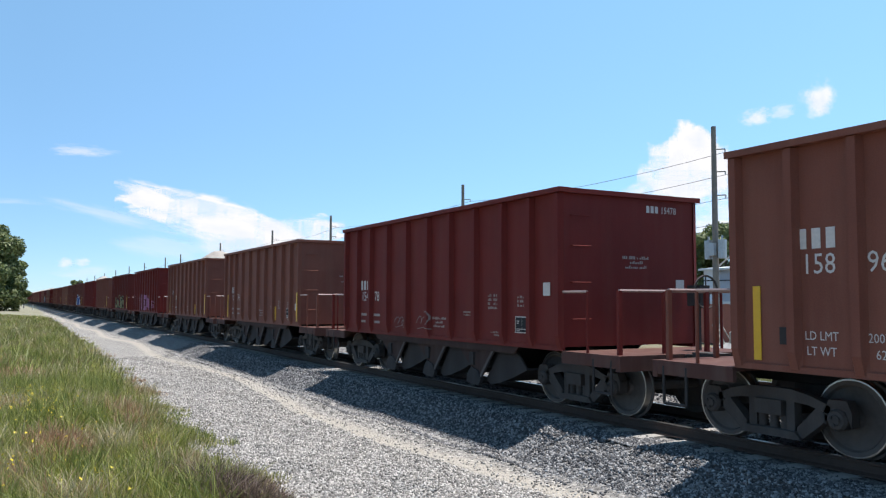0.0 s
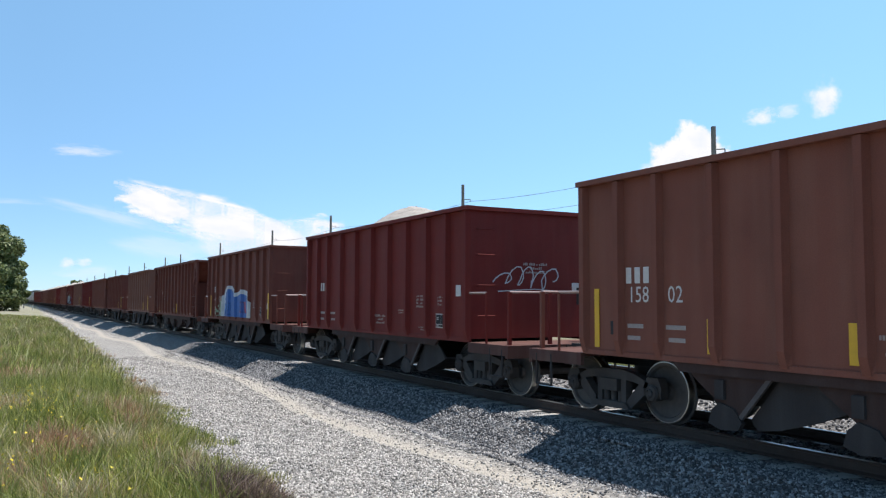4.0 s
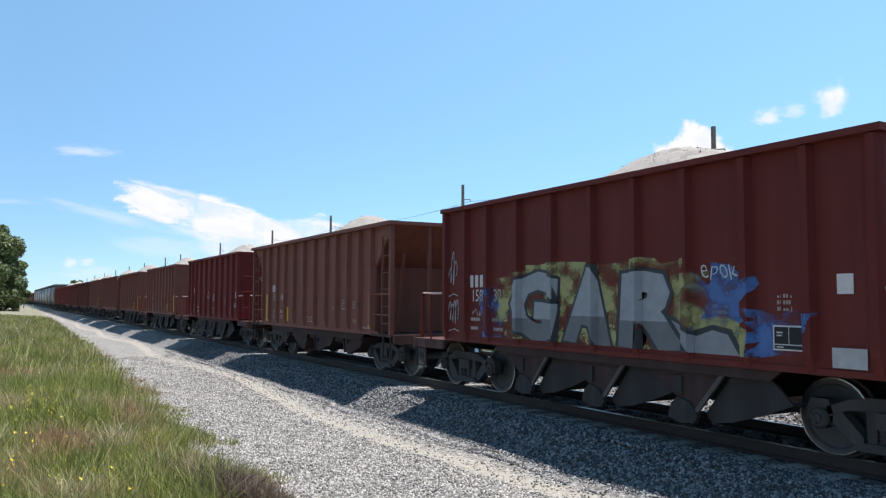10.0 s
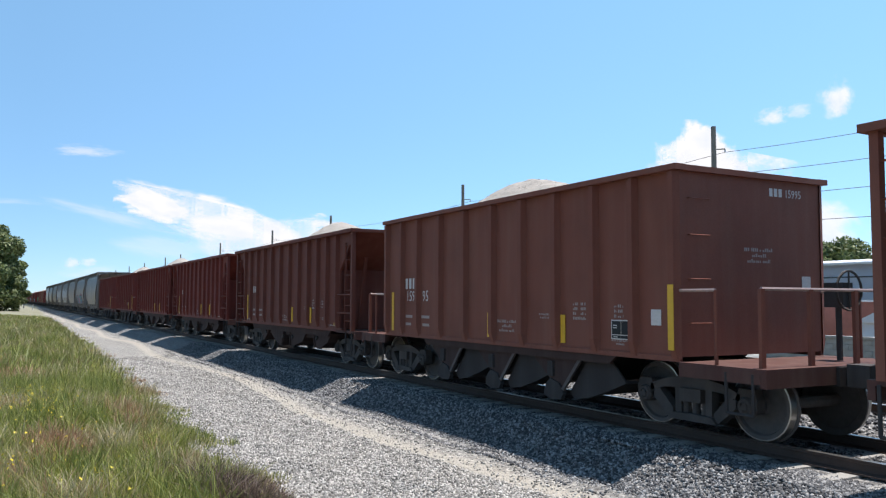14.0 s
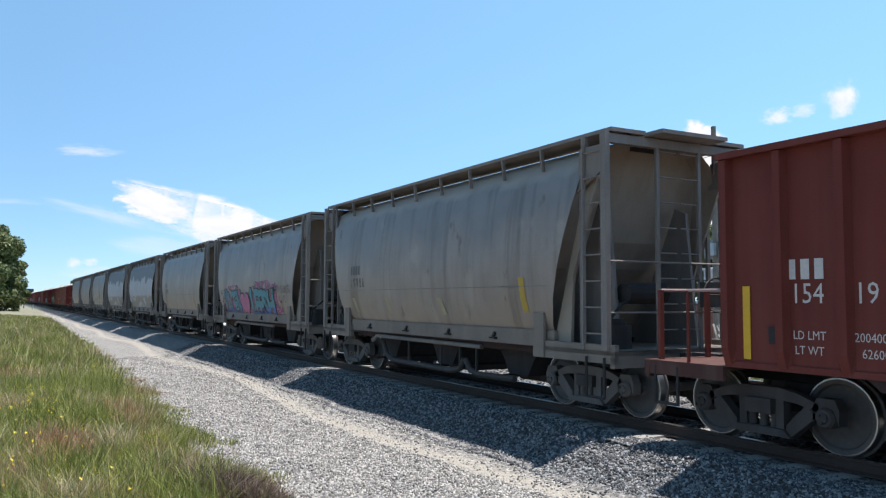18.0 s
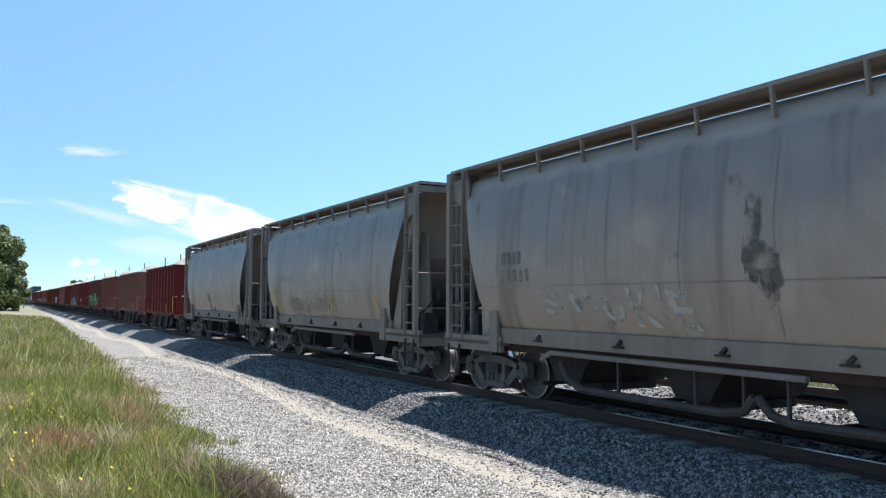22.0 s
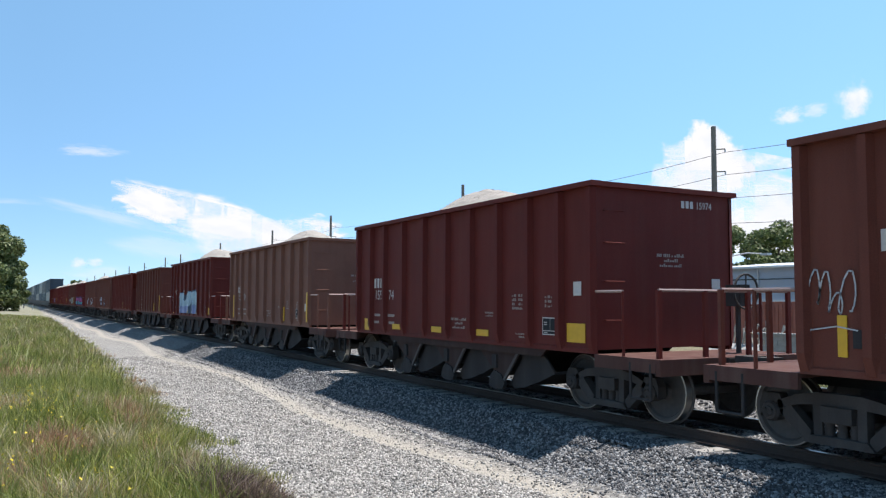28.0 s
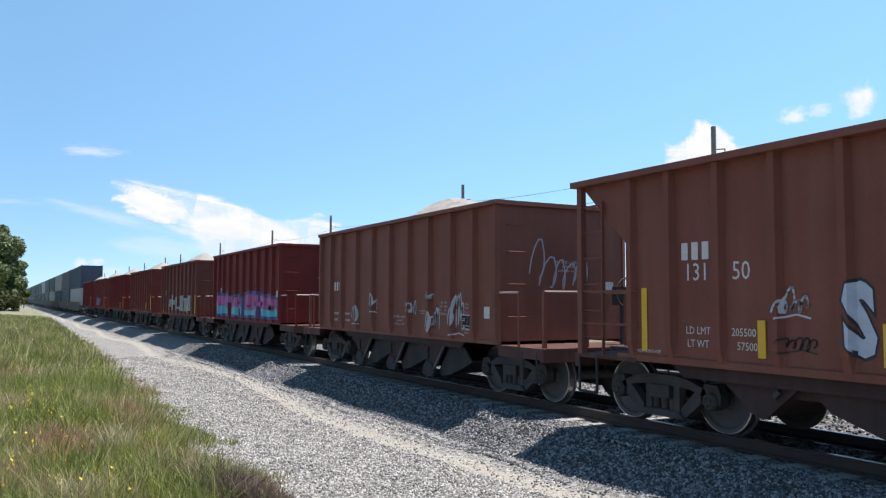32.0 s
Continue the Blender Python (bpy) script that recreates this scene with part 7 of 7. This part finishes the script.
def blade_mesh(name, levs, mat):
    vs, fs, base = [], [], 0
    for lev in levs:
        n = len(lev[0][0])
        arr = np.stack([q for pair in lev for q in pair], 1)
        vs.append(arr.reshape(-1, 3))
        i = (np.arange(n) * 8)[:, None] + base
        for k in range(3):
            fs.append(i + np.array([2 * k, 2 * k + 1, 2 * k + 3, 2 * k + 2]))
        base += n * 8
    v = np.concatenate(vs)
    f = np.concatenate(fs).astype(np.int32)
    me = bpy.data.meshes.new(name)
    me.vertices.add(len(v))
    me.vertices.foreach_set("co", v.reshape(-1))
    me.loops.add(f.size)
    me.loops.foreach_set("vertex_index", f.reshape(-1))
    me.polygons.add(len(f))
    me.polygons.foreach_set("loop_start", np.arange(0, f.size, 4, dtype=np.int32))
    me.update(calc_edges=True)
    me.materials.append(mat)
    return me


def tufts(rng, n, per, x0, x1, y_of, hgt, wid, spread, only=None):
    """Tufts of blades that lean outward; each tuft has one height and one kind: green, olive, straw or russet."""
    u = rng.uniform(0, 1, n)
    cx = x1 + (x0 - x1) * u
    ylo, yhi = y_of(cx)
    cy = ylo + (yhi - ylo) * rng.uniform(0, 1, n)
    mood = np.array([noise.noise(Vector((a * 0.42, b * 0.75, 5.0))) + 0.5 * noise.noise(Vector((a * 1.3, b * 1.6, 9.0))) for a, b in zip(cx, cy)]) + rng.normal(size=n) * 0.16
    kind = np.digitize(mood, (-0.06, 0.22, 0.44)) if only is None else np.full(n, only)
    tall = hgt * rng.uniform(0.55, 1.25, n) * np.clip((yhi - cy) / 0.6, 0.35, 1) * np.array([1.05, 0.9, 1.1, 0.95])[kind]
    out = {}
    for k in range(4):
        c = np.repeat(np.nonzero(kind == k)[0], per)
        m = len(c)
        if not m:
            continue
        ox, oy = rng.normal(size=m) * spread, rng.normal(size=m) * spread
        x, y = cx[c] + ox, cy[c] + oy
        z = np.array([height(a, b) for a, b in zip(x, y)]) - 0.02
        h = tall[c] * rng.uniform(0.5, 1.1, m)
        ang = np.arctan2(oy, ox) + rng.normal(size=m) * 0.7
        b = rng.uniform(0.1, 0.75, m) * h
        w = wid * rng.uniform(0.6, 1.4, m) / 2
        fa = rng.uniform(0, math.tau, m)
        wx, wy = np.cos(fa) * w, np.sin(fa) * w
        lev = []
        for t, q in ((0, 1.0), (0.45, 0.85), (0.8, 0.5), (1.0, 0.06)):
            px, py, pz = x + np.cos(ang) * b * t * t, y + np.sin(ang) * b * t * t, z + h * t * (1 - 0.22 * t * b / np.maximum(h, 1e-3))
            lev.append((np.stack([px - wx * q, py - wy * q, pz], 1), np.stack([px + wx * q, py + wy * q, pz], 1)))
        out[k] = lev
    return out


rng = np.random.default_rng(7)
left_of = lambda x: (np.full_like(x, -0.75) - 0.006 * np.abs(x), 2.0 + 0.28 * np.sqrt(np.maximum(0, -x)) + 0.25 * np.sin(x * 1.7) + 0.15 * np.sin(x * 4.1))
strip = lambda a, b: (lambda x: (np.full_like(x, a), np.full_like(x, b)))
tagged(new("grass", blade_mesh("grass", [blades(rng, 20000, -22, -8.2, left_of, 0.24, 0.010, 0.6), blades(rng, 10000, -52, -22, left_of, 0.30, 0.022, 0.5), blades(rng, 16000, -112, -52, left_of, 0.42, 0.05)], GRASS)), "long green and straw-coloured grass on the verge", "grass", kind="stuff")
KINDS = [
    ("green_grass", leaf_material("green_blades", (0.05, 0.075, 0.011), (0.205, 0.245, 0.042), (0.46, 0.45, 0.125)), "lush bright green grass tufts on the verge", "grass"),
    ("olive_grass", leaf_material("olive_blades", (0.085, 0.10, 0.016), (0.31, 0.32, 0.06), (0.55, 0.51, 0.16)), "yellow-green grass tufts on the verge", "grass"),
    ("dry_grass", leaf_material("straw_blades", (0.26, 0.215, 0.10), (0.40, 0.34, 0.19), (0.54, 0.47, 0.32)), "dry straw-coloured grass tufts on the verge", "grass"),
    ("dry_weeds", leaf_material("russet_blades", (0.24, 0.115, 0.06), (0.40, 0.24, 0.13), (0.50, 0.37, 0.22)), "dry russet weeds among the grass", "weeds"),
]
bunches = [tufts(rng, 1550, 26, -24, -8.2, left_of, 0.42, 0.0095, 0.065), tufts(rng, 900, 16, -52, -24, left_of, 0.50, 0.020, 0.11), tufts(rng, 600, 12, -112, -52, left_of, 0.5, 0.045, 0.2),
           tufts(rng, 46, 44, -13.4, -11.6, strip(0.35, 1.35), 0.50, 0.010, 0.09, 3), tufts(rng, 34, 38, -17.5, -14.6, strip(1.8, 2.6), 0.56, 0.010, 0.1, 3), tufts(rng, 20, 40, -19.5, -14.0, strip(0.6, 2.0), 0.62, 0.011, 0.06, 0), tufts(rng, 14, 40, -11.4, -10.0, strip(1.2, 2.2), 0.42, 0.010, 0.07, 2)]
for k, (name_, mat_, label_, cat_) in enumerate(KINDS):
    tagged(new(name_, blade_mesh(name_, [b[k] for b in bunches if k in b], mat_)), label_, cat_, kind="stuff")
TWIG = leaf_material("dark_twigs", (0.055, 0.038, 0.028), (0.13, 0.085, 0.06), (0.25, 0.175, 0.125))
tagged(new("dead_shrub", blade_mesh("dead_shrub", [blades(rng, 3000, -10.3, -8.8, lambda x: (np.full_like(x, 2.0), np.full_like(x, 3.0)), 0.5, 0.009, 0.7)], TWIG)), "dead brown shrub at the edge of the verge", "shrub", kind="stuff")
tagged(new("tall_grass", blade_mesh("tall_grass", [blades(rng, 1300, -26, -8.5, left_of, 0.66, 0.010, 0.55), blades(rng, 1500, -70, -26, left_of, 0.75, 0.03, 0.5)], GRASS)), "tall stalks standing out of the verge grass", "grass", kind="stuff")
far_strip = lambda x: (np.full_like(x, 17.3), np.full_like(x, 21.5))
tagged(new("weeds", blade_mesh("weeds", [blades(rng, 9000, -40, -5, far_strip, 0.42, 0.03)], GRASS)), "weeds growing beyond the second track", "weeds", kind="stuff")
n_f = 420
fx = np.concatenate([rng.uniform(-20, -9, 200), rng.normal(-18.0, 1.3, 220)])
fy = np.concatenate([rng.uniform(-0.3, 1.6, 200), rng.normal(0.55, 0.3, 220)])
fc = np.stack([fx, fy, np.array([height(a, b) for a, b in zip(fx, fy)]) + rng.uniform(0.2, 0.36, n_f)], 1)
e1 = rng.normal(size=(n_f, 3)) * 0.010
e2 = rng.normal(size=(n_f, 3)) * 0.010
tagged(new("flowers", quads_mesh("flowers", np.stack([fc - e1, fc + e2, fc + e1, fc - e2], 1), FLOWER)), "tiny yellow flowers in the grass", "flowers", kind="stuff")

# ---------------------------------------------------------------- loose stones of ballast and road
m_st, nt_, b_ = nodes_of("ballast_stone", 0.95)
g_ = nt_.nodes.new("ShaderNodeNewGeometry")
c_ = ramp(nt_, g_.outputs["Random Per Island"], [(0.0, (0.024, 0.025, 0.027)), (1.0, (0.30, 0.298, 0.292)), (0.5, (0.074, 0.075, 0.079))])
nt_.links.new(mixc(nt_, 0.3, c_, ramp(nt_, noise_of(nt_, 40, 3), [(0.3, gray3(0.5)), (0.7, gray3(1.4))]), "MULTIPLY"), b_.inputs["Base Color"])


m_rd, nt_, b_ = nodes_of("road_stone", 0.95)
g_ = nt_.nodes.new("ShaderNodeNewGeometry")
nt_.links.new(ramp(nt_, g_.outputs["Random Per Island"], [(0.0, (0.065, 0.062, 0.058)), (1.0, (0.50, 0.475, 0.435)), (0.45, (0.205, 0.195, 0.178))]), b_.inputs["Base Color"])


def stones(name, n, x0, x1, y0, y1, size, label, seed, power=1.0):
    rng = np.random.default_rng(seed)
    x = x1 + (x0 - x1) * rng.uniform(0, 1, n) ** power
    y = rng.uniform(y0, y1, n)
    keep = (np.abs(y - 6.1 + 0.25 * np.sin(x * 0.31)) > 0.32) | (rng.uniform(0, 1, n) < 0.12)
    x, y = x[keep], y[keep]
    n = len(x)
    z = np.array([relief(a, b) for a, b in zip(x, y)])
    sz = size * rng.uniform(0.45, 1.3, n)
    octa = np.array([(1, 0, 0), (-1, 0, 0), (0, 1, 0), (0, -1, 0), (0, 0, 1), (0, 0, -1)], float)
    v = (octa[None] * rng.uniform(0.5, 1.0, (n, 6, 1)) + rng.uniform(-0.28, 0.28, (n, 6, 3))) * sz[:, None, None] * 0.66
    q = rng.normal(size=(n, 4))
    q /= np.linalg.norm(q, axis=1)[:, None]
    w_, a, b, c = q.T
    R = np.stack([np.stack([1 - 2 * (b * b + c * c), 2 * (a * b - c * w_), 2 * (a * c + b * w_)], 1), np.stack([2 * (a * b + c * w_), 1 - 2 * (a * a + c * c), 2 * (b * c - a * w_)], 1), np.stack([2 * (a * c - b * w_), 2 * (b * c + a * w_), 1 - 2 * (a * a + b * b)], 1)], 1)
    v = np.einsum("nij,nkj->nki", R, v) + np.stack([x, y, z + sz * 0.12], 1)[:, None]
    f = np.array([(0, 2, 4), (2, 1, 4), (1, 3, 4), (3, 0, 4), (2, 0, 5), (1, 2, 5), (3, 1, 5), (0, 3, 5)])
    f = (f[None] + (np.arange(n) * 6)[:, None, None]).reshape(-1).astype(np.int32)
    me = bpy.data.meshes.new(name)
    me.vertices.add(n * 6)
    me.vertices.foreach_set("co", v.reshape(-1))
    me.loops.add(n * 24)
    me.loops.foreach_set("vertex_index", f)
    me.polygons.add(n * 8)
    me.polygons.foreach_set("loop_start", np.arange(0, n * 24, 3, dtype=np.int32))
    me.update(calc_edges=True)
    me.materials.append(m_rd if name == "road_gravel" else m_st)
    return tagged(new(name, me), label, "gravel", kind="stuff")


stones("ballast", 80000, -38, -4.5, 6.4, 8.3, 0.046, "angular grey ballast stones beside the track", 1, 1.5)
stones("road_gravel", 125000, -36, -6.0, 2.6, 6.4, 0.034, "pale crushed gravel strewn over the service road", 2, 1.5)
stones("ballast", 9000, -22, -5.0, 8.75, 9.95, 0.06, "grey ballast stones between the rails", 3, 1.3)
stones("ballast", 18000, -26, -5.5, 10.4, 16.5, 0.065, "grey ballast stones between the two tracks", 4, 1.3)
# ---------------------------------------------------------------- motion of the train, its wheels and the clouds


def motions():
    step = math.degrees(SPEED / 30.0 / R_WHEEL)
    for car, x, kind in train:
        walk(car, [(0.0, pose(x, TRACK_Y, 0)), (32.0, pose(x + SPEED * 32.0, TRACK_Y, 0))])
        t0, t1 = (-42.0 - x) / SPEED, (6.0 - x) / SPEED
        f0, f1 = max(0, int(t0 * 30)), min(960, int(t1 * 30))
        if f1 <= f0:
            continue
        for tr in car.children:
            if not tr.name.startswith("truck"):
                continue
            for ob in tr.children:
                if ob.name.startswith("wheelset"):
                    wx = ob.location.x
                    rows = [] if f0 == 0 else [(0.0, pose(wx, 0, R_WHEEL))]
                    rows += [(f / 30.0, pose(wx, 0, R_WHEEL, 0, step * (f - f0), 0)) for f in range(f0, f1 + 1)]
                    if f1 < 960:
                        rows.append((32.0, pose(wx, 0, R_WHEEL, 0, step * (f1 - f0), 0)))
                    walk(ob, rows)
    for ob, x, z in rear:
        walk(ob, [(0.0, pose(x, TRACK_Y, z)), (32.0, pose(x + SPEED * 32.0, TRACK_Y, z))])
    for ob, at, drift in clouds:
        a, b = at, at + drift
        walk(ob, [(0.0, pose(*a)), (32.0, pose(*b))])


motions()
